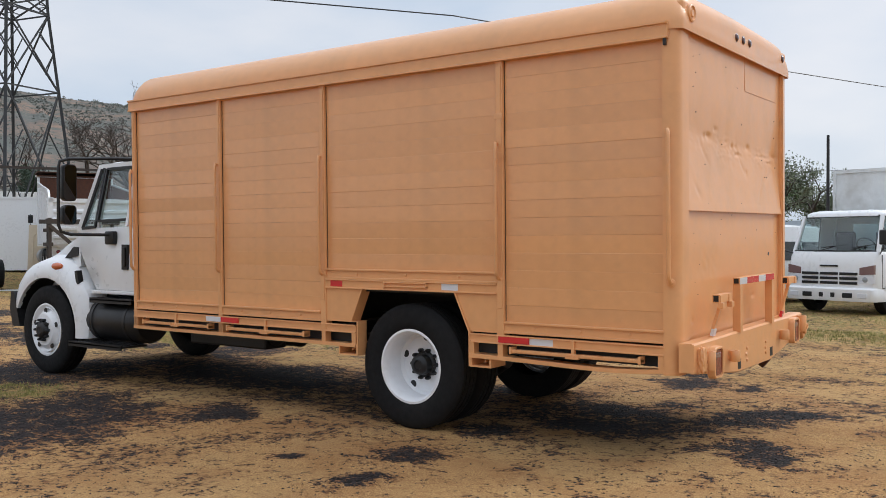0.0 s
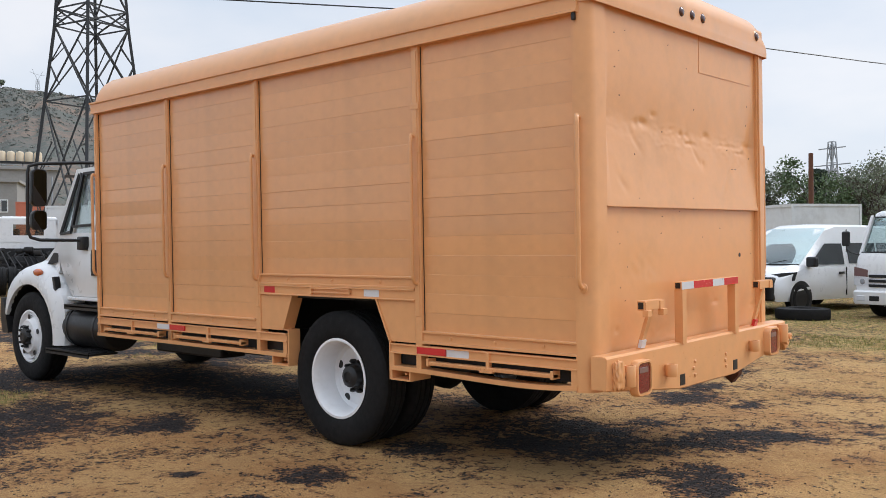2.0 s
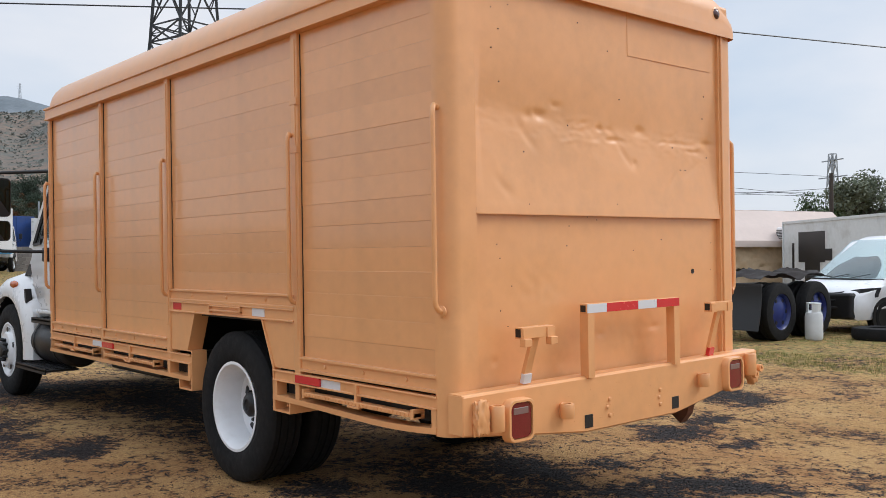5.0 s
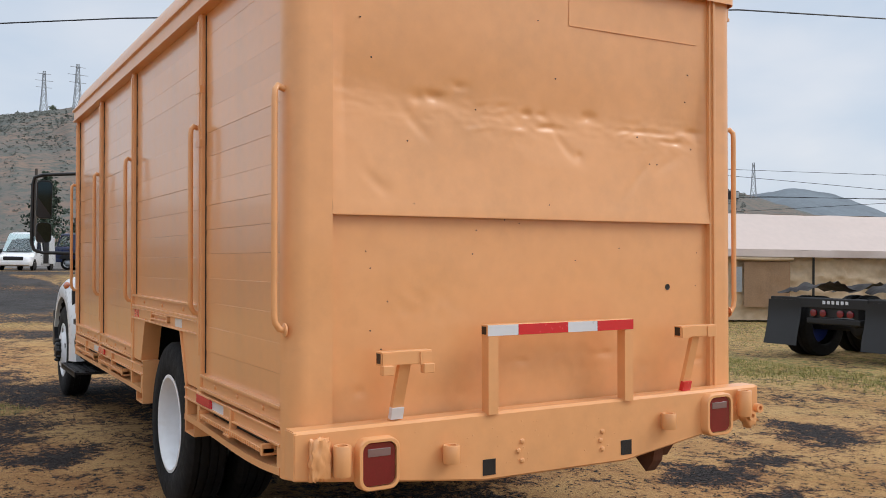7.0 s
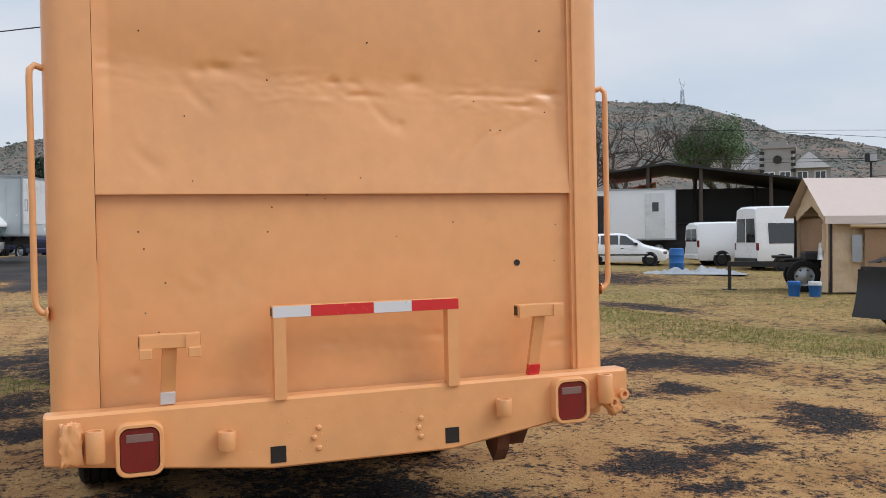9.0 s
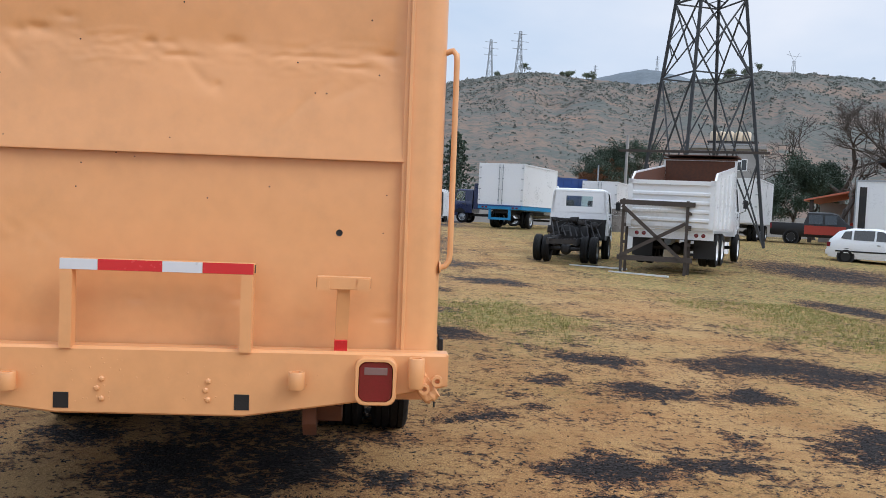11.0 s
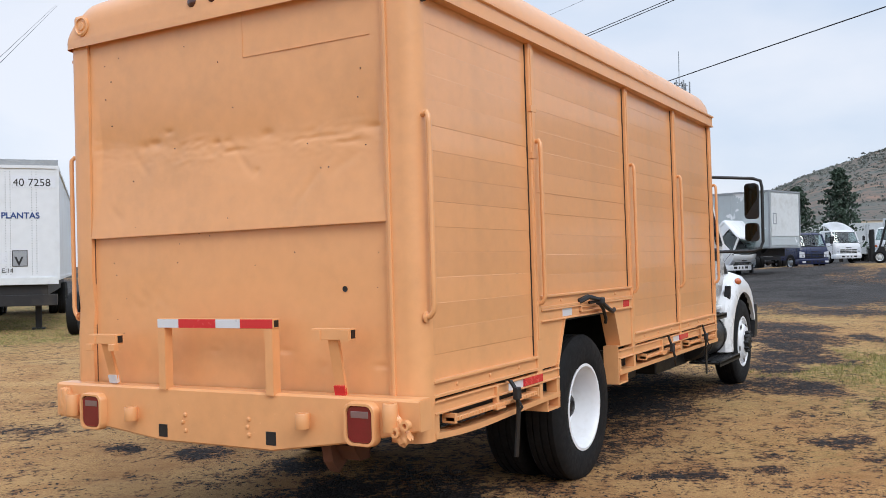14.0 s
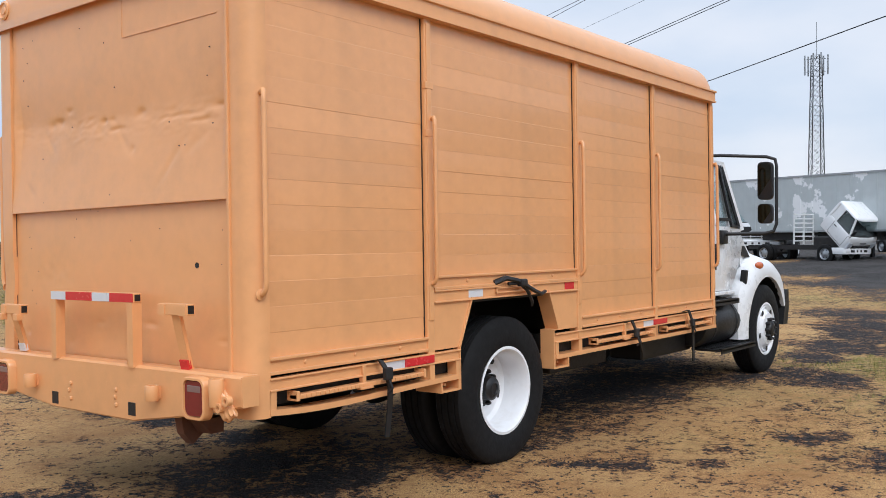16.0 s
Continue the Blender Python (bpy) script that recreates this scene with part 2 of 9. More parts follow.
    edge = math2("ADD", edge, math2("MULTIPLY", math2("SUBTRACT", tex(20, 6, 0.7), 0.5), 2.1))
    edge = math2("ADD", edge, math2("MULTIPLY", math2("SUBTRACT", wide, 0.5), 1.6))
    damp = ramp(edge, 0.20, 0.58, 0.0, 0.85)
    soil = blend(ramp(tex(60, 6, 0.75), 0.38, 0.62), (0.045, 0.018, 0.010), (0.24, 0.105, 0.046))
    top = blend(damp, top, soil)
    each = math2("ADD", edge, math2("MULTIPLY", math2("SUBTRACT", split.outputs["Green"], 0.5), 0.55))
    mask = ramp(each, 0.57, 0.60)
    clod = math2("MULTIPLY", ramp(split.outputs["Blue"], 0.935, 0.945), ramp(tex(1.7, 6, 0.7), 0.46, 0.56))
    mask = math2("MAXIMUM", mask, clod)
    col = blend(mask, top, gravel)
    l.new(col, b.inputs["Base Color"])
    l.new(ramp(mask, 0, 1, 0.95, 0.85), b.inputs["Roughness"])
    bp = n.new("ShaderNodeBump")
    bp.inputs["Strength"].default_value, bp.inputs["Distance"].default_value = 0.75, 0.03
    stony = math2("MULTIPLY", mask, math2("SUBTRACT", 0.5, math2("MULTIPLY", chips.outputs["Distance"], 0.9)))
    l.new(math2("ADD", math2("ADD", math2("MULTIPLY", fine, 0.6), mid), stony), bp.inputs["Height"])
    l.new(bp.outputs["Normal"], b.inputs["Normal"])
    return m


def hill_material():
    m = bpy.data.materials.new("scrub_hillside")
    m.use_nodes = True
    n, l = m.node_tree.nodes, m.node_tree.links
    b = n["Principled BSDF"]
    b.inputs["Roughness"].default_value, b.inputs["Specular IOR Level"].default_value = 0.95, 0.1
    tc = n.new("ShaderNodeTexCoord")

    def tex(scale, detail, rough=0.6):
        t = n.new("ShaderNodeTexNoise")
        t.inputs["Scale"].default_value, t.inputs["Detail"].default_value, t.inputs["Roughness"].default_value = scale, detail, rough
        l.new(tc.outputs["Object"], t.inputs["Vector"])
        return t.outputs["Fac"]

    def blend(f, lo, hi, a, c):
        r = n.new("ShaderNodeMapRange")
        r.inputs["From Min"].default_value, r.inputs["From Max"].default_value = lo, hi
        l.new(f, r.inputs["Value"])
        x = n.new("ShaderNodeMix")
        x.data_type = "RGBA"
        l.new(r.outputs["Result"], x.inputs["Factor"])
        for s, v in (("A", a), ("B", c)):
            if isinstance(v, tuple):
                x.inputs[s].default_value = (*v, 1)
            else:
                l.new(v, x.inputs[s])
        return x.outputs["Result"]

    soil = blend(tex(0.012, 6), 0.4, 0.62, (0.225, 0.160, 0.122), (0.165, 0.130, 0.110))
    soil = blend(tex(0.035, 6), 0.52, 0.68, soil, (0.28, 0.175, 0.125))
    scrub = blend(tex(0.016, 8, 0.65), 0.47, 0.60, soil, (0.128, 0.130, 0.118))
    scrub = blend(tex(0.09, 9, 0.78), 0.49, 0.58, scrub, (0.108, 0.118, 0.106))
    scrub = blend(tex(0.40, 9, 0.8), 0.50, 0.60, scrub, (0.09, 0.10, 0.09))
    l.new(scrub, b.inputs["Base Color"])
    return m

# ---- mesh helpers ----
def part(name, bm, mat, parent=None, label="", smooth=0):
    """Links a bmesh as one mesh object, under parent if given. smooth: degrees under which edges are shaded round."""
    me = bpy.data.meshes.new(name)
    bmesh.ops.recalc_face_normals(bm, faces=bm.faces)
    if smooth:
        for f in bm.faces:
            f.smooth = True
        for e in bm.edges:
            if len(e.link_faces) == 2 and e.calc_face_angle(0) > radians(smooth):
                e.smooth = False
    bm.to_mesh(me)
    bm.free()
    for mt in (mat if isinstance(mat, (list, tuple)) else [mat]):
        me.materials.append(mt)
    ob = new(name, me)
    if parent:
        ob.parent = parent
    if label:
        ob["label"] = label
    return ob


def thing(name, label, category, m=None, group="", kind=""):
    ob = new(name)
    ob.empty_display_size = 0.2
    if m is not None:
        ob.matrix_basis = m
    return tagged(ob, label, category, group, kind)


def box(bm, x0, x1, y0, y1, z0, z1, bevel=0.0, m=None, mat=0):
    vs = [bm.verts.new((x, y, z)) for x in (x0, x1) for y in (y0, y1) for z in (z0, z1)]
    fs = [bm.faces.new([vs[i] for i in q]) for q in ((0, 1, 3, 2), (4, 6, 7, 5), (0, 4, 5, 1), (2, 3, 7, 6), (0, 2, 6, 4), (1, 5, 7, 3))]
    if bevel:
        es = list({e for f in fs for e in f.edges})
        r = bmesh.ops.bevel(bm, geom=es, offset=bevel, segments=2, affect="EDGES", profile=0.5)
        vs = list({v for f in r["faces"] for v in f.verts} | {v for v in vs if v.is_valid})
        fs = list({f for v in vs for f in v.link_faces})
    for f in fs:
        f.material_index = mat
    if m is not None:
        bmesh.ops.transform(bm, matrix=m, verts=vs)
    return bm


def boxes(*rows, bevel=0.0):
    bm = bmesh.new()
    for r in rows:
        box(bm, *r, bevel=bevel)
    return bm


def tube(bm, pts, r, n=8, cap=True, r2=None):
    """A round bar along points; r2: the radius at the far end."""
    pts = [Vector(p) for p in pts]
    rings = []
    up = Vector((0.31, 0.17, 0.93))
    for i, p in enumerate(pts):
        d = (pts[min(i + 1, len(pts) - 1)] - pts[max(i - 1, 0)]).normalized()
        a = d.cross(up)
        if a.length < 0.05:
            a = d.cross(Vector((1, 0.2, 0)))
        a.normalize()
        c = d.cross(a)
        rr = r if r2 is None else r + (r2 - r) * i / (len(pts) - 1)
        rings.append([bm.verts.new(p + (a * math.cos(2 * math.pi * k / n) + c * math.sin(2 * math.pi * k / n)) * rr) for k in range(n)])
        up = c
        up = Vector((0.31, 0.17, 0.93)) if len(pts) == 2 else a.cross(d)
    for a, b in zip(rings, rings[1:]):
        for k in range(n):
            bm.faces.new((a[k], a[(k + 1) % n], b[(k + 1) % n], b[k]))
    if cap:
        bm.faces.new(rings[0])
        bm.faces.new(rings[-1])
    return bm


def bar(bm, p, q, w, h=None):
    """A straight angle-iron-like bar of square section from p to q."""
    p, q = Vector(p), Vector(q)
    d = (q - p).normalized()
    a = d.cross(Vector((0, 0, 1)))
    if a.length < 0.01:
        a = Vector((1, 0, 0))
    a.normalize()
    c = d.cross(a)
    h = h or w
    vs = [[bm.verts.new(e + a * (sx * w / 2) + c * (sz * h / 2)) for sx, sz in ((-1, -1), (1, -1), (1, 1), (-1, 1))] for e in (p, q)]
    for k in range(4):
        bm.faces.new((vs[0][k], vs[0][(k + 1) % 4], vs[1][(k + 1) % 4], vs[1][k]))
    bm.faces.new(vs[0])
    bm.faces.new(vs[1])
    return bm


def lathe(bm, prof, n=32, m=None, mat=0):
    """Turns (radius, along) pairs round the local z axis."""
    rings = []
    for r, z in prof:
        if r < 1e-5:
            rings.append([bm.verts.new((0, 0, z))])
        else:
            rings.append([bm.verts.new((r * math.cos(2 * math.pi * k / n), r * math.sin(2 * math.pi * k / n), z)) for k in range(n)])
    for a, b in zip(rings, rings[1:]):
        for k in range(n):
            j = (k + 1) % n
            if len(a) == 1 and len(b) == 1:
                break
            f = bm.faces.new((a[0], b[j], b[k]) if len(a) == 1 else (a[k], a[j], b[0]) if len(b) == 1 else (a[k], a[j], b[j], b[k]))
            f.material_index = mat
    if m is not None:
        bmesh.ops.transform(bm, matrix=m, verts=[v for r in rings for v in r])
    return bm


def prism(bm, outline, y0, y1, mat=0):
    """An outline of (x, z) points extruded from y0 to y1."""
    a = [bm.verts.new((x, y0, z)) for x, z in outline]
    b = [bm.verts.new((x, y1, z)) for x, z in outline]
    fs = [bm.faces.new(a), bm.faces.new(b)]
    for i in range(len(a)):
        j = (i + 1) % len(a)
        fs.append(bm.faces.new((a[i], a[j], b[j], b[i])))
    for f in fs:
        f.material_index = mat
    return bm


def loft(bm, rings, close=True, cap=True):
    """Joins rings of points (equal counts) into a skin."""
    vr = [[bm.verts.new(p) for p in r] for r in rings]
    for a, b in zip(vr, vr[1:]):
        for k in range(len(a) if close else len(a) - 1):
            j = (k + 1) % len(a)
            bm.faces.new((a[k], a[j], b[j], b[k]))
    if cap:
        bm.faces.new(vr[0])
        bm.faces.new(vr[-1])
    return bm


def smoothstep(a, b, x):
    t = min(1, max(0, (x - a) / (b - a)))
    return t * t * (3 - 2 * t)


def gz(x, y):
    """Height of the ground: level round the truck, rising gently far ahead of it."""
    return 0.9 * smoothstep(20, 50, -x) * (0.6 + 0.4 * smoothstep(-8, 5, y))

# ---- ground ----
# dark bare gravel: x, y, half length, half width, heading of the length in degrees
PATCHES = [
    (-9.8, 5.8, 1.0, 1.1, 37), (-7.1, 4.2, 0.72, 1.35, 38), (-6.1, 5.2, 0.35, 0.42, 38), (-7.0, 5.0, 0.26, 0.27, 38), (-3.8, 5.0, 0.3, 0.22, 39), (-3.2, 6.7, 0.42, 0.42, 39),
    (-3.4, 7.4, 0.48, 0.27, 38), (-2.0, 6.4, 0.27, 0.36, 39), (-2.4, 7.5, 0.45, 0.22, 38), (-4.4, 4.3, 0.14, 0.14, 39), (-3.6, 4.2, 0.16, 0.17, 39), (-3.45, 9.2, 0.36, 0.34, 60), (-3.9, 6.0, 0.28, 0.22, 45),
]
PATCHES += [
    (-4.2, 11.3, 0.40, 0.60, 68), (-7.3, 12.5, 0.7, 0.70, 67), (-2.8, 9.3, 0.2, 0.2, 68), (-5.9, 11.05, 0.25, 0.3, 80), (-11.0, 4.8, 0.4, 1.3, 67), (-6.0, 5.2, 0.2, 0.3, 68), (-2.1, 7.9, 0.35, 0.2, 47),
    (-9.5, 8.45, 0.48, 0.74, 127), (-7.8, 10.1, 0.4, 0.4, 121), (-7.7, 11.9, 0.9, 0.6, 118), (-6.4, 9.35, 0.28, 0.25, 120), (-6.0, 10.2, 0.43, 0.38, 117), (-3.6, 9.9, 0.34, 0.17, 111),
]
PATCHES += [
    (-5.2, 9.0, 0.23, 0.19, 128), (-4.7, 8.5, 0.23, 0.16, 128), (-4.8, 7.7, 0.24, 0.22, 128), (-18.3, 6.8, 0.95, 1.5, 118), (-12.6, 7.9, 0.7, 1.0, 120), (-33.0, 5.6, 2.2, 8.0, 92), (-14.8, 7.5, 0.45, 2.1, 110),
    (-16.3, 8.7, 0.3, 0.7, 108), (-11.3, 8.0, 0.36, 0.6, 112), (-23.3, 7.5, 1.9, 1.0, 94), (-16.2, 7.5, 0.55, 1.6, 114), (-18.7, 10.2, 0.7, 1.2, 114), (-31.5, 8.3, 1.4, 6.5, 81), (-24.3, 10.0, 1.0, 0.6, 114),
    # the last one, beneath the truck, is gravel and painted shade together
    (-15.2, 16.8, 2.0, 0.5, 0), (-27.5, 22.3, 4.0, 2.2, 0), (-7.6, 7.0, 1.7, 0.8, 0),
]
TURNED = [(x, y, a, c, math.cos(radians(t)), math.sin(radians(t))) for x, y, a, c, t in PATCHES]


def bareness_and_shade(x, y):
    """How bare and dark the ground is, from 0 (matted straw) to 1 (wet gravel), the truck's painted shade included."""
    wx = x + 0.26 * noise.noise((x * 1.3, y * 1.3, 11)) + 0.16 * noise.noise((x * 3.2, y * 3.2, 15))
    wy = y + 0.26 * noise.noise((x * 1.3, y * 1.3, 21)) + 0.16 * noise.noise((x * 3.2, y * 3.2, 25))
    b = 0.0
    for px, py, ra, rc, ca, sa in TURNED:
        dx, dy = wx - px, wy - py
        if abs(dx) + abs(dy) < 3.2 * (ra + rc):
            d = ((dx * ca + dy * sa) / ra) ** 2 + ((dy * ca - dx * sa) / rc) ** 2
            b = max(b, 1.0 - 0.45 * d)
    n = noise.noise((x * 0.5, y * 0.8, 1.7)) * 0.5 + noise.noise((x * 1.5, y * 2.3, 4.1)) * 0.45
    b = max(b, 0.16 + n * 0.6)
    # shade under the truck, painted as barer, darker ground over its footprint
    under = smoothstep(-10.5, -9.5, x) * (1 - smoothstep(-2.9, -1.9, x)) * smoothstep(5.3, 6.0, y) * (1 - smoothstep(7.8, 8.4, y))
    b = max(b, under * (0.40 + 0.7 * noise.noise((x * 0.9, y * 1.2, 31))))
    far = smoothstep(19, 27, -x) * (1 - smoothstep(7, 12, y + 0.12 * x + 4))
    island = noise.noise((x * 0.15, y * 0.22, 8.0)) + 0.55 * noise.noise((x * 0.45, y * 0.6, 12.0))
    b = max(b, far * (0.2 + 1.25 * smoothstep(-0.28, 0.10, island)))
    return min(1.5, max(0.0, b))


def far_paleness(x, y):
    """Paler grey gravel of the open yard; the brightness of a grazing view is put into its colour."""
    return smoothstep(14, 24, -x) * (1 - smoothstep(9, 16, y + 0.12 * x + 4))


def greenness(x, y):
    g = 0.0 + 0.45 * noise.noise((x * 0.16, y * 0.22, 3.3)) + 0.35 * noise.noise((x * 0.6, y * 0.9, 6.3))
    g += 0.95 * math.exp(-(((x + 11.5) / 3.6) ** 2 + ((y - 9.3) / 1.7) ** 2)) + 0.9 * math.exp(-(((x + 9) / 2.2) ** 2 + ((y - 4.9) / 0.6) ** 2))
    g += 0.45 * smoothstep(16, 22, -x) + 0.85 * smoothstep(11.5, 16, y) + 0.8 * math.exp(-(((x + 11.5) / 2.6) ** 2 + ((y - 3.9) / 1.0) ** 2)) + 0.85 * smoothstep(-2, -7, y)
    return min(1.0, max(0.0, g))


def build_ground():
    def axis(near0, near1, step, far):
        a = list(np.arange(near0, near1, step))
        s, v, out = step, near0, []
        while v > -far:
            s *= 1.22
            v -= s
            out.append(v)
        lo = out[::-1]
        s, v, out = step, a[-1], []
        while v < far:
            s *= 1.22
            v += s
            out.append(v)
        return lo + a + out

    xs, ys = axis(-19, 3, 0.085, 4000), axis(1, 16, 0.085, 4000)
    nx, ny = len(xs), len(ys)
    verts = [(x, y, gz(x, y) + (0.018 * noise.noise((x * 0.8, y * 0.8, 0)) + 0.008 * noise.noise((x * 3.1, y * 3.1, 5)) if -30 < x < 20 and -20 < y < 35 else 0)) for x in xs for y in ys]
    faces = [(i * ny + j, (i + 1) * ny + j, (i + 1) * ny + j + 1, i * ny + j + 1) for i in range(nx - 1) for j in range(ny - 1)]
    me = bpy.data.meshes.new("ground")
    me.from_pydata(verts, [], faces)
    for name, fn in (("bare", bareness_and_shade), ("green", greenness), ("dry", far_paleness)):
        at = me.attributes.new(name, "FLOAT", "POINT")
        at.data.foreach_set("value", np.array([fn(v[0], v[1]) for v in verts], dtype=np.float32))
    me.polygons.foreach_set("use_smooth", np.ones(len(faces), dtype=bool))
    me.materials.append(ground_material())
    return tagged(new("ground", me), "flattened straw-coloured dry grass with dark wet gravel patches", "ground", kind="structure")


build_ground()

# ---- hills ----
RIDGE = [(-40, 1.2), (-22, 2.0), (-14, 3.0), (-10, 3.9), (-8.3, 4.6), (-6.4, 5.2), (-4.4, 5.8), (-2.6, 6.3), (-1, 6.9), (0.6, 7.5), (3.2, 8.2), (5.3, 8.6), (7.4, 9.0), (9.4, 9.1),
         (11.5, 8.8), (13.2, 8.7), (15, 8.5), (18.4, 8.8), (20.6, 9.0), (22.2, 9.4), (25, 9.2), (28.4, 8.8), (31.3, 8.5), (34.3, 8.3), (36.2, 8.0), (38.8, 7.2), (40.8, 6.3), (43.6, 5.8), (46.4, 5.1), (48.8, 4.4), (53, 3.0), (60, 1.4)]
FARRIDGE = [(8, 8.2), (12, 8.7), (14.2, 9.2), (15.4, 9.4), (16.6, 9.2), (19, 8.6), (24, 7.0), (40, 3.5), (46, 4.3), (49, 4.6), (50.8, 4.9), (52.9, 4.5), (54.4, 3.9), (56.3, 3.1), (60, 2.4), (70, 1.6), (85, 1.1)]


def ridge_height(rows, az):
    for (a, e), (b, f) in zip(rows, rows[1:]):
        if a <= az <= b:
            return e + (f - e) * (az - a) / (b - a)
    return 0.0


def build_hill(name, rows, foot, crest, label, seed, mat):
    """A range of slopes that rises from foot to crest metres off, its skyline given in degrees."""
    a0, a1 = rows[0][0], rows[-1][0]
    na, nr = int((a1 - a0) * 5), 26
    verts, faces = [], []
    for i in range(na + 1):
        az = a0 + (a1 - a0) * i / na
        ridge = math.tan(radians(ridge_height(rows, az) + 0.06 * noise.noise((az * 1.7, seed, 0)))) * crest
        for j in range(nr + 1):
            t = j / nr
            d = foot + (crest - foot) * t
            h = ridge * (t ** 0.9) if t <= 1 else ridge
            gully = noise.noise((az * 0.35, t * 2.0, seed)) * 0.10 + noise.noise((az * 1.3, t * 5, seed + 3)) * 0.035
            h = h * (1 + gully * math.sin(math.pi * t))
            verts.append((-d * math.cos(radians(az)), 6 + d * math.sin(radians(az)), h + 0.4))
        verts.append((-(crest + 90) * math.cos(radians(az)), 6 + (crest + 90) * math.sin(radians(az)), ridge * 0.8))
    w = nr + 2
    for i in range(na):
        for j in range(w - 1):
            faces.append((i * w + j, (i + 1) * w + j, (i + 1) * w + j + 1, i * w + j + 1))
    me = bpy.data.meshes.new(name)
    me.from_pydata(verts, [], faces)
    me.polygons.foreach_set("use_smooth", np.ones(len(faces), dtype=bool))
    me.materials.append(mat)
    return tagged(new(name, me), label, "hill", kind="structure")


HILL = hill_material()
build_hill("backdrop_hill_near", RIDGE, 160, 620, "dry scrub-covered hillside with bare reddish soil", 2.0, HILL)
# the far hill's haze is put into its blue-grey base colour
build_hill("backdrop_hill_far", FARRIDGE, 700, 1300, "distant wooded hill with blue-grey haze in its colour", 9.0, material("far_hill_hazed_woods", (0.155, 0.18, 0.20), 0.95, vary=0.3, scale=0.05, spec=0.1))

# ---- the delivery truck ----
YC, YL, YR = 6.8225, 5.585, 8.06          # middle and faces of the body
ROLL = pose(0, YC, 1.0) @ pose(0, 0, 0, 0.85) @ pose(0, -YC, -1.0)   # the body leans a little on its springs
truck = thing("delivery_truck", "orange beverage delivery truck with white cab parked on dry grass", "truck")


def bodypart(name, bm, mat, parent=None, label="", smooth=0):
    bmesh.ops.transform(bm, matrix=ROLL, verts=bm.verts)
    return part(name, bm, mat, parent or truck, label, smooth)


def sy(side, o):
    """y at o metres outside the body's face, on the left (-1) or right (1)."""
    return YL - o if side < 0 else YR + o


def sbox(bm, side, x0, x1, o0, o1, z0, z1, bevel=0.0):
    a, b = sorted((sy(side, o0), sy(side, o1)))
    return box(bm, x0, x1, a, b, z0, z1, bevel=bevel)


# roof skin, rounded along the sides and at both ends
def roof_skin():
    r, top = 0.245, 3.122
    half = (YR - YL) / 2 + 0.012
    prof = [(-half, 2.83), (-half, top - r)]
    for k in range(1, 8):
        a = math.pi / 2 * k / 7
        prof.append((-half + r - r * math.cos(a), top - r + r * math.sin(a)))
    prof += [(-0.5, top + 0.012), (0, top + 0.018)]
    prof += [(-y, z) for y, z in prof[-2::-1]]
    e = 0.16
    xs = [-7.80 + e * (1 - math.cos(math.pi / 2 * k / 5)) for k in range(6)] + [-7.2, -6.5, -5.8, -5.2, -4.5, -3.8, -3.1] + [-2.125 - e * math.cos(math.pi / 2 * (5 - k) / 5) * 0 - e * (1 - math.sin(math.pi / 2 * k / 5)) for k in range(6)]
    rings = []
    for x in xs:
        d = min(x + 7.80, -2.125 - x)
        s = 0.0 if d > e else e - math.sqrt(max(0, e * e - (e - d) ** 2))
        rings.append([(x, YC + y * (1 - s * 0.30), z if z < 2.86 else z - s * min(1, (z - 2.86) / 0.22)) for y, z in prof])
    bm = bmesh.new()
    loft(bm, rings, close=False, cap=False)
    for end in (rings[0], rings[-1]):
        bm.faces.new([bm.verts.new(p) for p in end])
    bmesh.ops.remove_doubles(bm, verts=bm.verts, dist=0.0005)
    return bm


bodypart("roof", roof_skin(), ORANGE, smooth=40)

# core of the body behind the doors
bodypart("cargo_core", boxes((-7.74, -2.24, 5.68, 7.965, 1.16, 2.84), (-7.74, -5.22, 5.70, 7.945, 0.80, 1.158), (-3.50, -2.24, 5.70, 7.945, 0.80, 1.158)), STEEL)
bm = boxes((-7.765, -7.742, 5.62, 8.03, 0.70, 2.84))
bodypart("front_wall", bm, ORANGE)

POSTS = [(-7.785, -7.735), (-6.53, -6.475), (-5.25, -5.19), (-3.52, -3.455)]
DOORS = [(-7.735, -6.53, 0.90), (-6.475, -5.25, 0.90), (-5.19, -3.52, 1.255), (-3.455, -2.25, 0.90)]
HANDLES = [-7.755, -6.50, -5.22, -3.49, -2.20]


def rivets(bm, pts, axis, r=0.012, h=0.008):
    for p in pts:
        rot = pose(*p) @ {"y": pose(0, 0, 0, 90), "-y": pose(0, 0, 0, -90), "x": pose(0, 0, 0, 0, 90)}[axis]
        lathe(bm, [(r, 0), (r * 0.9, h * 0.6), (r * 0.5, h), (0, h)], 8, rot)
    return bm


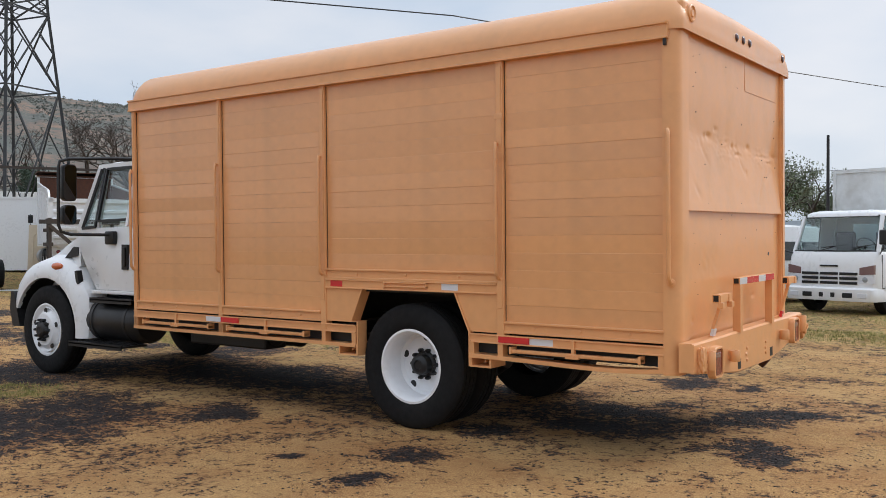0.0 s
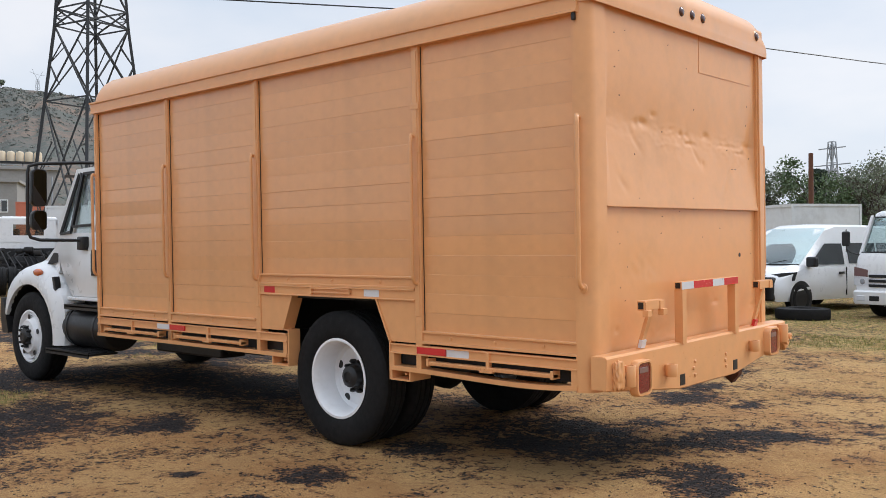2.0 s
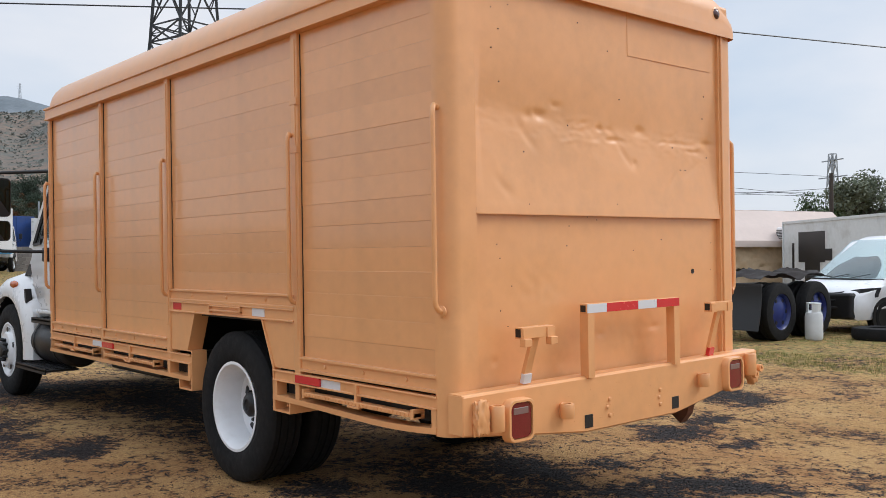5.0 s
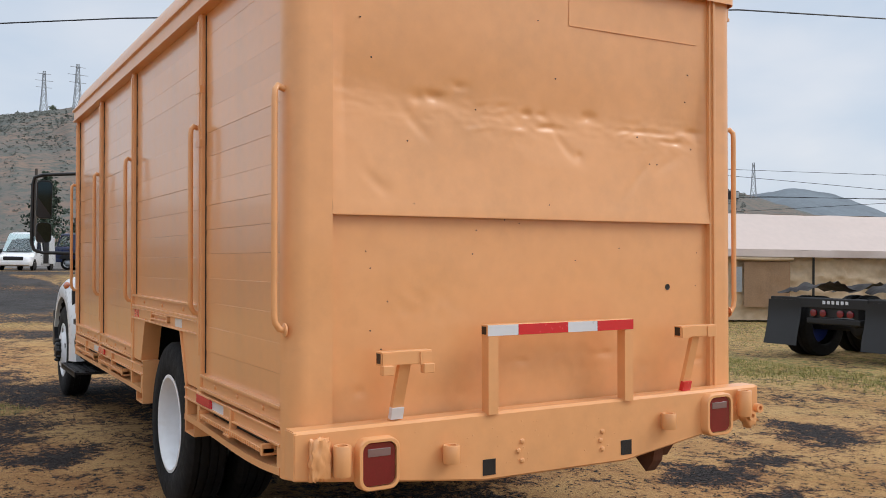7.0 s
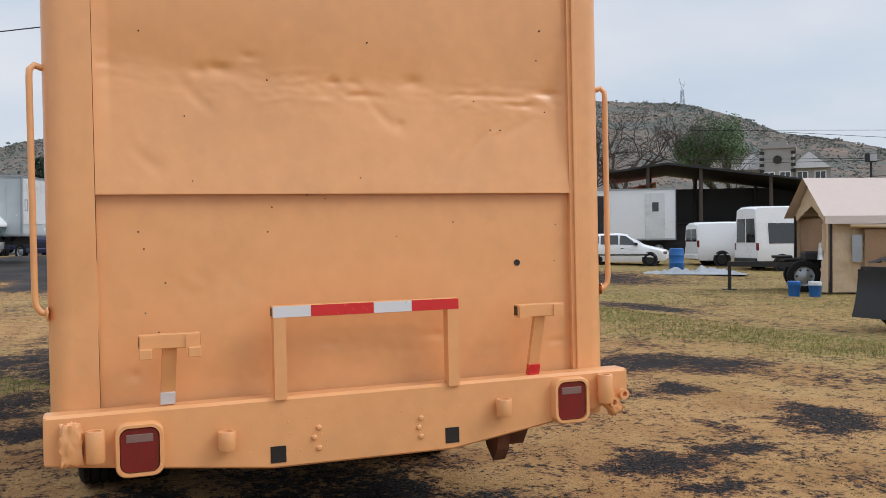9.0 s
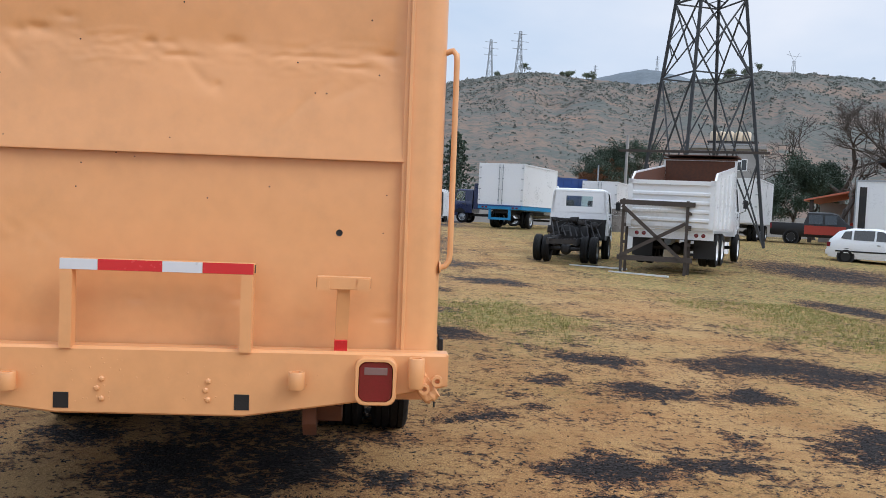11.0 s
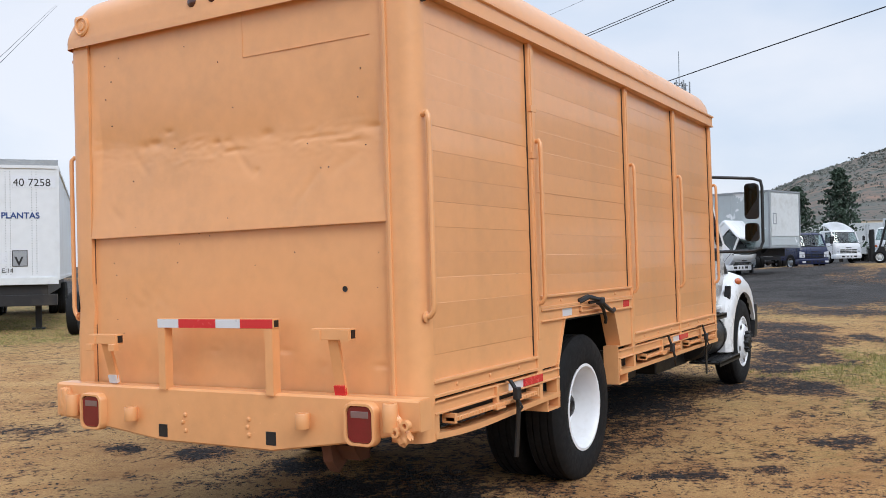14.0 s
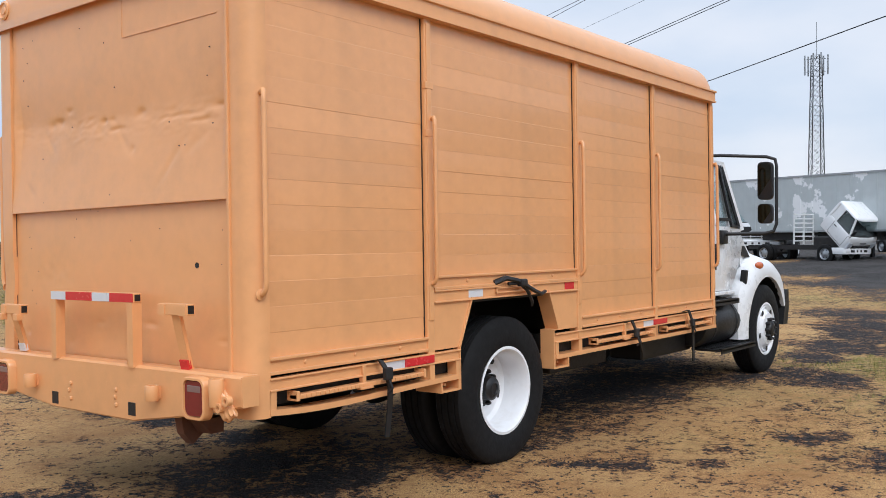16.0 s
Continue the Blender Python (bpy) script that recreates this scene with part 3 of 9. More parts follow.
def slat_mesh(length, height, seed, open_joint=1.0):
    """One hinged aluminium slat of a roll-up door: a shallow bowed face with lips."""
    bm = bmesh.new()
    rnd = random.Random(seed)
    bow = 0.0004 * rnd.random()
    tip = rnd.uniform(-0.0013, 0.0013)
    rings = []
    level = open_joint * rnd.choice((0.12, 0.4, 0.8, 1.4))
    for k in range(7):   # thick paint closes the joint in places
        g = level * rnd.choice((0.1, 0.4, 1.0, 1.2))
        prof = [(0.004 - 0.0014 * g, 0.0003 * g), (0.004 + tip, 0.0010), (0.004 + tip * 0.5 + bow, height * 0.3), (0.004 - tip * 0.5 + bow, height * 0.7), (0.004 - tip, height - 0.0010), (0.004 - 0.0014 * g, height - 0.0004 * g), (-0.012, height - 0.0012), (-0.012, 0.0005)]
        rings.append([(length * k / 6, o, z) for o, z in prof])
    loft(bm, rings)
    bmesh.ops.recalc_face_normals(bm, faces=bm.faces)
    me = bpy.data.meshes.new("slat")
    for f in bm.faces:
        f.smooth = False
    bm.to_mesh(me)
    bm.free()
    me.materials.append(SLAT)
    return me


def side_of_body(side):
    tag = "left" if side < 0 else "right"
    # gutter rail under the roof
    bm = bmesh.new()
    section = [(-0.03, 2.772), (0.030, 2.772), (0.030, 2.785), (0.020, 2.789), (0.020, 2.862), (0.036, 2.866), (0.036, 2.880), (-0.03, 2.880)]
    loft(bm, [[(x, sy(side, o), z) for o, z in section] for x in (-7.80, -6.4, -5.0, -3.6, -2.21)])
    rail = bodypart("gutter_rail", bm, ORANGE)
    bodypart("drain_hole", sbox(bmesh.new(), side, -2.242, -2.222, 0.0, 0.024, 2.728, 2.770, 0.004), BLACK, rail, "small black drain opening")
    for i, (x0, x1) in enumerate(POSTS):
        z0 = 0.64 if i in (0, 1) else 0.75
        bm = bmesh.new()
        sbox(bm, side, x0, x1, -0.08, 0.0, z0, 2.78, 0.008)
        sbox(bm, side, x0 + 0.012, x1 - 0.012, -0.01, 0.006, 1.0, 2.74, 0.003)
        if i == 3:
            sbox(bm, side, x0 - 0.004, x1 + 0.004, -0.02, 0.008, 2.08, 2.12, 0.002)
            sbox(bm, side, x0 - 0.004, x1 + 0.004, -0.02, 0.008, 2.36, 2.40, 0.002)
        bodypart("door_post", bm, ORANGE)
    # rear corner post, rounded towards the back
    bm = bmesh.new()
    r = 0.085
    out = [(-2.255, 0.0)] + [(-2.15 - r + r * math.sin(a), -r + r * math.cos(a)) for a in (math.pi / 2 * k / 6 for k in range(7))] + [(-2.15, -0.185), (-2.255, -0.185)]
    n = 14
    loft(bm, [[(x, sy(side, o), 0.62 + (2.90 - 0.62) * k / n) for x, o in out] for k in range(n + 1)])
    for v in bm.verts:   # dents low on the corner
        d = (v.co.z - 1.26) / 0.09
        if side < 0 and abs(d) < 1.6 and v.co.x > -2.2:
            v.co.x -= 0.008 * math.exp(-d * d)
            v.co.y += 0.007 * math.exp(-d * d)
    bodypart("corner_post", bm, ORANGE, smooth=35)
    # roll-up doors
    for k, (x0, x1, z0) in enumerate(DOORS):
        door = new("rollup_door")
        door.parent = truck
        count = 15 if z0 < 1 else 12
        h = (2.775 - z0) / count
        meshes = [slat_mesh(x1 - x0 - 0.014, h, 11 * k + j, 1.0 if side < 0 else 0.4) for j in range(9)]
        for i in range(count):
            ob = new("slat", meshes[(i * 7 + k) % 9])
            ob.parent = door
            if side < 0:
                m = pose(x1 - 0.011, sy(side, -0.034), z0 + h * i, 0, 0, 180)
            else:
                m = pose(x0 + 0.003, sy(side, -0.034), z0 + h * i)
            ob.matrix_basis = ROLL @ m
        # black strip added for the dark open joint beside the post, up to the gutter
        bm = bmesh.new()
        sbox(bm, side, x0 + 0.0005, x0 + (0.003 if side < 0 else 0.0048), -0.05, -0.024, z0 + 0.008, 2.765)
        bodypart("joint_strip", bm, BLACK, door, "thin black strip standing for the dark door joint")
        # bottom rail of the door with its rivets
        bm = bmesh.new()
        sbox(bm, side, x0, x1, -0.04, 0.004, z0 - 0.008, z0 + 0.006, 0.002)
        sbox(bm, side, x0, x1, -0.04, -0.012, z0 - 0.065, z0 - 0.008)
        sbox(bm, side, x0, x1, -0.04, 0.002, z0 - 0.078, z0 - 0.062, 0.002)
        rivets(bm, [(x0 + (x1 - x0) * f, sy(side, -0.012), z0 - 0.034) for f in (0.2, 0.5, 0.8)], "y" if side < 0 else "-y")
        bodypart("door_bottom_rail", bm, ORANGE, door)
        # folding footboard
        zf = 0.70 if z0 < 1 else 1.145
        f0, f1 = {0: (-7.62, -6.64), 1: (-6.40, -5.42), 2: (-4.57, -4.14), 3: (-3.40, -2.40)}[k]
        if k != 2:
            bm = bmesh.new()
            sbox(bm, side, f0, f1, -0.03, 0.022, zf - 0.012, zf + 0.012, 0.003)
            sbox(bm, side, f0, f0 + 0.02, -0.05, 0.026, zf - 0.02, zf + 0.03, 0.002)
            sbox(bm, side, f1 - 0.02, f1, -0.05, 0.026, zf - 0.02, zf + 0.03, 0.002)
            mid = (f0 + f1) / 2
            sbox(bm, side, mid - 0.012, mid + 0.012, -0.02, 0.012, zf - 0.02, zf + 0.10, 0.003)
            sbox(bm, side, mid - 0.05, mid + 0.05, 0.0, 0.03, zf - 0.022, zf - 0.010, 0.002)
            for t in np.linspace(f0 + 0.04, f1 - 0.04, 30):
                sbox(bm, side, t - 0.006, t + 0.006, 0.018, 0.026, zf - 0.006, zf + 0.008)
            bodypart("folding_footboard", bm, ORANGE)
        else:
            bm = bmesh.new()
            sbox(bm, side, f0, f1, -0.01, 0.012, zf - 0.018, zf - 0.008, 0.002)
            sbox(bm, side, f0, f1, -0.01, 0.012, zf + 0.012, zf + 0.020, 0.002)
            sbox(bm, side, f0, f0 + 0.012, -0.01, 0.014, zf - 0.03, zf + 0.03, 0.002)
            sbox(bm, side, f1 - 0.012, f1, -0.01, 0.012, zf - 0.02, zf + 0.02, 0.002)
            bodypart("folding_footboard", bm, ORANGE)
    # lower frame ahead of and behind the wheel arch
    for x0, x1, stubs in ((-7.785, -4.87, (-7.76, -6.50, -5.22, -4.89)), (-3.76, -2.25, (-3.74, -3.49, -2.27))):
        bm = bmesh.new()
        sbox(bm, side, x0, x1, -0.035, -0.006, 0.745, 0.805)
        sbox(bm, side, x0, x1, -0.035, 0.006, 0.742, 0.752, 0.002)
        sbox(bm, side, x0, x1, -0.035, 0.006, 0.798, 0.808, 0.002)
        bodypart("upper_side_rail", bm, ORANGE)
        bm = bmesh.new()
        n = 14
        sag = 0.02 if x0 > -5 else 0.0
        ring = [(-0.09, 0.0), (0.004, 0.0), (0.004, 0.03), (-0.09, 0.03)]
        loft(bm, [[(x0 + (x1 - x0) * i / n, sy(side, o), 0.628 + z - sag * math.sin(math.pi * (i / n) ** 2)) for o, z in ring] for i in range(n + 1)])
        bodypart("bottom_side_rail", bm, ORANGE, label="slightly bent painted steel rail")
        for s in stubs:
            bodypart("rail_spacer", sbox(bmesh.new(), side, s - 0.022, s + 0.022, -0.07, 0.0, 0.655, 0.745, 0.002), ORANGE)
        bm = bmesh.new()
        sbox(bm, side, x0 + 0.03, x1 - 0.02, -0.16, -0.09, 0.66, 0.80)
        bodypart("inner_side_beam", bm, STEEL)
    # panels and flanges of the wheel arch
    for name, out, box_x, top, low in (("arch_panel", [(-5.19, 1.10), (-4.80, 1.10), (-4.92, 0.83), (-5.19, 0.83)], (-5.05, -4.85), (-4.80, 1.112), (-4.92, 0.835)),
                                      ("arch_panel", [(-3.90, 1.10), (-3.52, 1.10), (-3.52, 0.82), (-3.77, 0.82)], (-3.75, -3.57), (-3.90, 1.112), (-3.77, 0.825))):
        bm = bmesh.new()
        prism(bm, out, sy(side, -0.012), sy(side, -0.03))
        bodypart(name, bm, ORANGE)
        bm = bmesh.new()
        ex = -4.855 if top[0] < -4.5 else -3.765
        din = -0.11 if top[0] < -4.5 else -0.05
        for p, q in ((top, low), (low, (ex, low[1] - 0.004)), ((ex, low[1]), (ex, 0.56))):
            t = 0.012
            loft(bm, [[(a, sy(side, o), z) for a, z in (p, q, (q[0] + t, q[1] + t * 0.4), (p[0] + t, p[1] + t * 0.4))] for o in (0.0, din)])
        bodypart("arch_flange", bm, ORANGE)
        bm = bmesh.new()
        bx0, bx1 = box_x
        for a in ((bx0, bx1, -0.2, 0.0, 0.56, 0.572), (bx0, bx1, -0.2, 0.0, 0.645, 0.657), (bx0, bx0 + 0.012, -0.2, 0.0, 0.572, 0.645), (bx1 - 0.012, bx1, -0.2, 0.0, 0.572, 0.645)):
            sbox(bm, side, *a)
        sbox(bm, side, bx0 + 0.02, bx1 - 0.02, -0.19, -0.17, 0.575, 0.64)
        tube(bm, [((bx0 + bx1) / 2 + 0.03, sy(side, -0.16), 0.605), ((bx0 + bx1) / 2 + 0.03, sy(side, -0.02), 0.605)], 0.008)
        bodypart("arch_box_tube", bm, ORANGE)
    # rail over the arch
    bm = bmesh.new()
    sbox(bm, side, -5.19, -3.52, -0.035, -0.006, 1.108, 1.172)
    sbox(bm, side, -5.19, -3.52, -0.035, 0.006, 1.100, 1.110, 0.002)
    sbox(bm, side, -5.19, -3.52, -0.035, 0.006, 1.166, 1.176, 0.002)
    bodypart("upper_side_rail", bm, ORANGE)
    bm = bmesh.new()
    sbox(bm, side, -4.90, -3.78, -0.75, -0.06, 1.08, 1.10)
    sbox(bm, side, -4.93, -3.74, -0.77, -0.75, 0.60, 1.10)
    bodypart("wheel_well", bm, STEEL)
    # grab handles
    for i, x in enumerate(HANDLES):
        bm = bmesh.new()
        o, zt, zb = 0.044, 2.19, 1.215
        dx = 0.018
        y0, y1 = sy(side, -0.004), sy(side, o)
        pts = [(x - dx, y0, zt - 0.01), (x - dx * 0.6, sy(side, o * 0.6), zt), (x, sy(side, o * 0.95), zt - 0.02), (x, y1, zt - 0.05), (x, y1, zb + 0.06), (x, sy(side, o * 0.9), zb + 0.03), (x, sy(side, o * 0.5), zb + 0.005), (x, y0, zb)]
        tube(bm, pts, 0.0135, 8)
        lathe(bm, [(0.028, 0), (0.028, 0.006), (0.012, 0.012)], 10, pose(x, y0, zb, 90 if side < 0 else -90))
        bodypart("grab_handle", bm, ORANGE, smooth=50)
    # reflective tape
    for x0, x1, z, mt in ((-5.14, -5.01, 1.142, RED), (-4.01, -3.86, 1.142, SILVER), (-6.69, -6.49, 0.777, SILVER), (-6.488, -6.26, 0.777, RED), (-3.50, -3.25, 0.777, RED), (-3.248, -3.06, 0.777, SILVER)):
        if side > 0 and z < 1 and x0 < -5:
            x0, x1 = {-6.69: (-6.44, -6.26), -6.488: (-6.69, -6.442)}[x0]
        bm = bmesh.new()
        sbox(bm, side, x0, x1, -0.006, -0.003 if -3.52 < x0 < -3.4 or -6.7 < x0 < -6.4 else -0.004, z - 0.026, z + 0.026)
        if x0 < -3.45 < x1 or x0 < -6.5 < x1 or x0 < -6.46 < x1:
            sbox(bm, side, x0, x1, -0.003, 0.008, z - 0.022, z + 0.022)
        bodypart("reflector_tape", bm, mt, label="red reflective tape" if mt is RED else "silver reflective tape")


side_of_body(-1)
side_of_body(1)

# a bunched strap over the arch rail and others hanging on the right side
bm = bmesh.new()
tube(bm, [(-4.14, YR - 0.01, 1.195), (-4.22, YR + 0.03, 1.225), (-4.32, YR + 0.055, 1.205), (-4.42, YR + 0.06, 1.165), (-4.52, YR + 0.065, 1.125), (-4.60, YR + 0.06, 1.105), (-4.66, YR + 0.05, 1.12)], 0.019, 6, r2=0.013)
tube(bm, [(-4.26, YR + 0.02, 1.185), (-4.34, YR + 0.05, 1.19), (-4.44, YR + 0.05, 1.135), (-4.50, YR + 0.045, 1.06), (-4.51, YR + 0.035, 1.03)], 0.012, 6)
strap = bodypart("tie_down_strap", bm, BLACK, label="bunched black webbing strap over the rail", smooth=50)
bodypart("buckle", boxes((-4.40, -4.33, YR + 0.035, YR + 0.085, 1.165, 1.215), bevel=0.012), STEEL, strap, "dark ratchet buckle")
for pts in ([(-2.96, -0.03, 0.81), (-2.98, 0.03, 0.825), (-3.01, 0.055, 0.76), (-3.035, 0.05, 0.66), (-3.04, 0.04, 0.56), (-3.02, 0.035, 0.40)],
            [(-5.90, -0.03, 0.80), (-5.93, 0.04, 0.83), (-5.98, 0.055, 0.74), (-6.04, 0.06, 0.64), (-6.10, 0.05, 0.56)],
            [(-7.00, -0.03, 0.82), (-7.03, 0.04, 0.845), (-7.08, 0.055, 0.74), (-7.11, 0.045, 0.58), (-7.12, 0.04, 0.38)]):
    bm = bmesh.new()
    w = 0.034
    loft(bm, [[(x, YR + o, z), (x - w, YR + o + 0.004, z - 0.006), (x - w, YR + o + 0.012, z - 0.004), (x, YR + o + 0.010, z + 0.002)] for x, o, z in pts])
    strap = bodypart("tie_down_strap", bm, BLACK, label="black webbing strap")
    x, o, z = pts[2]
    bm = boxes((x - w - 0.012, x + 0.012, YR + o - 0.006, YR + o + 0.022, z - 0.045, z + 0.02), bevel=0.005)
    tube(bm, [(x - 0.017, YR + o + 0.01, z - 0.04), (x - 0.03, YR + o + 0.03, z - 0.09), (x - 0.02, YR + o + 0.005, z - 0.12)], 0.007, 6)
    bodypart("buckle", bm, STEEL, strap, "dark ratchet buckle with a hook")


# ---- rear of the body ----
def dented_panel(y0, y1, z0, z1, x, dents, crumple, grid=0.012, flare=0.0):
    """A sheet with dents: (y, z, width, height, depth). flare: how far the lower edge stands out."""
    ny, nz = int((y1 - y0) / grid), int((z1 - z0) / grid)
    verts = []
    for i in range(ny + 1):
        y = y0 + (y1 - y0) * i / ny
        near = [q for q in dents if abs(y - q[0]) < 2.6 * q[2]]
        zc = 2.195 - 0.03 * (y - 5.8) + 0.03 * noise.noise((y * 1.7, 0.3, 9)) + 0.022 * noise.noise((y * 5.0, 0.7, 4))
        deep = 0.026 + 0.012 * noise.noise((y * 1.3, 2.2, 6))
        torn = 0.35 + 0.65 * smoothstep(-0.2, 0.25, noise.noise((y * 1.9, 1.1, 14)))
        for j in range(nz + 1):
            z = z0 + (z1 - z0) * j / nz
            d = 0.004 * noise.noise((y * 1.4, z * 1.4, 3)) + 0.0014 * noise.noise((y * 5, z * 5, 7))
            for dy, dz, w, h, a in near:
                e = ((y - dy) / w) ** 2 + ((z - dz) / h) ** 2
                if e < 6:
                    d -= 0.5 * a * math.exp(-e) * (1 + 1.1 * noise.noise((y * 16, z * 20, 6)))
            if crumple:   # pushed in along a ragged line, leaning out again below it
                if z > zc:
                    d -= deep * math.exp(-((z - zc) / 0.20) ** 1.5)
                else:
                    d -= deep * max(0.0, (z - z0) / (zc - z0)) ** 1.3
                warp = 0.10 * noise.noise((y * 2.1, z * 2.1, 12))
                band = math.exp(-((z - zc + 0.035) / 0.075) ** 2) * torn
                if band > 0.02:
                    d += band * (0.0075 * (0.3 - abs(noise.noise((y * 2.4 + warp, (z + warp) * 11.0, 1)))) + 0.006 * (0.3 - abs(noise.noise((y * 7.5, (z + warp) * 24, 2)))) + 0.003 * noise.noise((y * 17, z * 34, 8)))
                wide = math.exp(-((z - 1.98) / 0.24) ** 2)
                d += wide * 0.006 * (0.3 - abs(noise.noise((y * 1.6 + z, (z - 0.5 * y) * 2.6, 5))))
                for cy, cz, slope, run in ((7.41, 1.875, 0.95, 0.11), (6.98, 2.03, -0.75, 0.10), (6.17, 2.06, -0.8, 0.07), (5.98, 1.80, -0.5, 0.06), (7.62, 1.97, 0.5, 0.09)):
                    d -= 0.0042 * math.exp(-((z - cz - slope * (y - cy) - 0.05 * noise.noise((y * 6, cz * 9, 3)) - 2.2 * (y - cy) ** 2) / 0.032) ** 2) * math.exp(-((y - cy) / run) ** 2)
            d *= min(1.0, min(y - y0, y1 - y, z1 - z, z - z0) / 0.06)
            d += flare * max(0.0, 1 - (z - z0) / 0.45) ** 2
            verts.append((x + d, y, z))
    w = nz + 1
    faces = [(i * w + j, (i + 1) * w + j, (i + 1) * w + j + 1, i * w + j + 1) for i in range(ny) for j in range(nz)]
    me = bpy.data.meshes.new("panel")
    me.from_pydata(verts, [], faces)
    bm = bmesh.new()
    bm.from_mesh(me)
    bpy.data.meshes.remove(me)
    return bm


DENTS = [(6.24, 2.20, 0.075, 0.024, 0.018), (6.38, 2.262, 0.05, 0.016, 0.012), (5.80, 2.27, 0.045, 0.012, 0.010), (5.79, 2.20, 0.025, 0.018, 0.012), (6.62, 2.185, 0.03, 0.012, 0.008), (6.75, 2.165, 0.028, 0.02, 0.014),
         (6.86, 2.11, 0.10, 0.014, 0.012), (6.84, 2.165, 0.03, 0.016, 0.012), (7.11, 2.18, 0.04, 0.022, 0.015), (7.45, 2.13, 0.11, 0.012, 0.010), (7.66, 2.09, 0.13, 0.012, 0.011), (7.80, 2.15, 0.06, 0.014, 0.013), (7.05, 1.99, 0.022, 0.02, 0.008)]
bm = dented_panel(5.772, 7.885, 1.684, 2.875, -2.168, DENTS, True, 0.009, 0.018)
box(bm, -2.162, -2.1475, 5.772, 7.885, 1.679, 1.6835)
bodypart("upper_rear_panel", bm, ORANGE, label="dented orange sheet-metal rear panel", smooth=60)
bm = dented_panel(5.772, 7.885, 0.70, 1.70, -2.178, [(6.71, 1.03, 0.045, 0.014, 0.014), (7.20, 1.04, 0.045, 0.014, 0.016), (6.95, 1.05, 0.25, 0.12, 0.006), (6.2, 1.3, 0.2, 0.1, 0.004), (7.82, 0.98, 0.05, 0.010, 0.012), (7.44, 0.97, 0.035, 0.02, 0.007), (5.90, 0.95, 0.03, 0.02, 0.007), (6.35, 0.90, 0.16, 0.05, 0.006)], False)
bodypart("lower_rear_panel", bm, ORANGE, smooth=60)
bodypart("rear_wall_backing", boxes((-2.23, -2.215, 5.75, 7.90, 0.64, 2.87)), STEEL)
# dark strips standing for the panel gap and the post's shaded inner face
for y in (5.7685, 7.8885):
    bodypart("panel_joint", boxes((-2.19, -2.173, y - 0.0025, y + 0.0025, 0.80, 2.862)), RUST, label="dark strip for the gap and shade beside the rear panel")

# narrow door rail on the right of the panel, header above
bodypart("rear_door_rail", boxes((-2.175, -2.138, 7.893, 7.910, 0.72, 2.87), bevel=0.003), ORANGE)
bm = boxes((-2.25, -2.140, 5.66, 7.985, 2.868, 3.03), bevel=0.02)
box(bm, -2.20, -2.132, 5.70, 7.95, 2.862, 2.880, bevel=0.006)
bodypart("rear_header", bm, ORANGE)
for y, z in ((6.66, 2.945), (6.81, 2.948), (6.96, 2.95), (7.83, 2.962), (5.76, 2.95)):
    bm = bmesh.new()
    if y < 6:   # lamp painted over with the body
        lathe(bm, [(0.058, -0.01), (0.058, 0.010), (0.048, 0.015), (0.042, 0.006), (0.026, 0.006), (0.022, 0.014), (0, 0.014)], 24, pose(-2.128, y, z, 0, 90))
    else:
        lathe(bm, [(0.045, 0.0), (0.045, 0.012), (0.036, 0.016), (0.034, 0.010)], 20, pose(-2.141, y, z, 0, 90))
    holder = bodypart("marker_lamp", bm, ORANGE, smooth=40)
    if y > 6:
        bm = bmesh.new()
        lathe(bm, [(0.034, 0.010), (0.030, 0.020), (0.018, 0.027), (0, 0.029)], 20, pose(-2.141, y, z, 0, 90))
        bodypart("lens", bm, MARKER, holder, smooth=40)

# rivets, small holes and the one large hole
bm = bmesh.new()
rnd = random.Random(5)
spots = [(6.145, 1.733), (6.855, 1.748), (6.855, 1.717), (5.95, 2.338), (7.40, 2.10), (7.53, 1.97), (7.76, 2.06), (7.29, 1.55), (7.81, 1.53), (6.47, 1.625), (6.45, 1.52), (5.95, 1.46), (5.93, 1.53), (6.03, 1.32), (5.95, 1.20), (6.0, 1.12), (7.02, 1.49),
         (7.80, 1.36), (6.90, 2.34), (6.12, 2.00), (6.46, 2.16), (6.62, 1.675), (6.70, 1.66), (7.48, 1.97), (7.72, 2.30), (7.74, 2.44), (5.90, 2.70), (5.95, 2.60), (6.02, 2.73), (5.90, 2.50), (6.55, 2.72), (6.80, 2.60)]
rivets(bm, [(-2.170 + 0.014 * max(0, 1 - (z - 1.68) / 0.25) if z > 1.68 else -2.181, y, z) for y, z in spots], "x", 0.0038, 0.005)
bodypart("rivet_row", bm, STEEL, label="small dark rivets and screw holes")["kind"] = "stuff"
bm = bmesh.new()
lathe(bm, [(0.0, 0.0025), (0.011, 0.0025), (0.015, 0.004), (0.015, 0.0)], 14, pose(-2.179, 7.605, 1.356, 0, 90))
bodypart("drilled_hole", bm, BLACK, label="round black hole in the panel")
bm = bmesh.new()
box(bm, -2.175, -2.1655, 6.98, 7.80, 2.5985, 2.6015)
box(bm, -2.175, -2.1655, 6.9785, 6.9815, 2.603, 2.86)
bodypart("old_hatch_outline", bm, ORANGE)

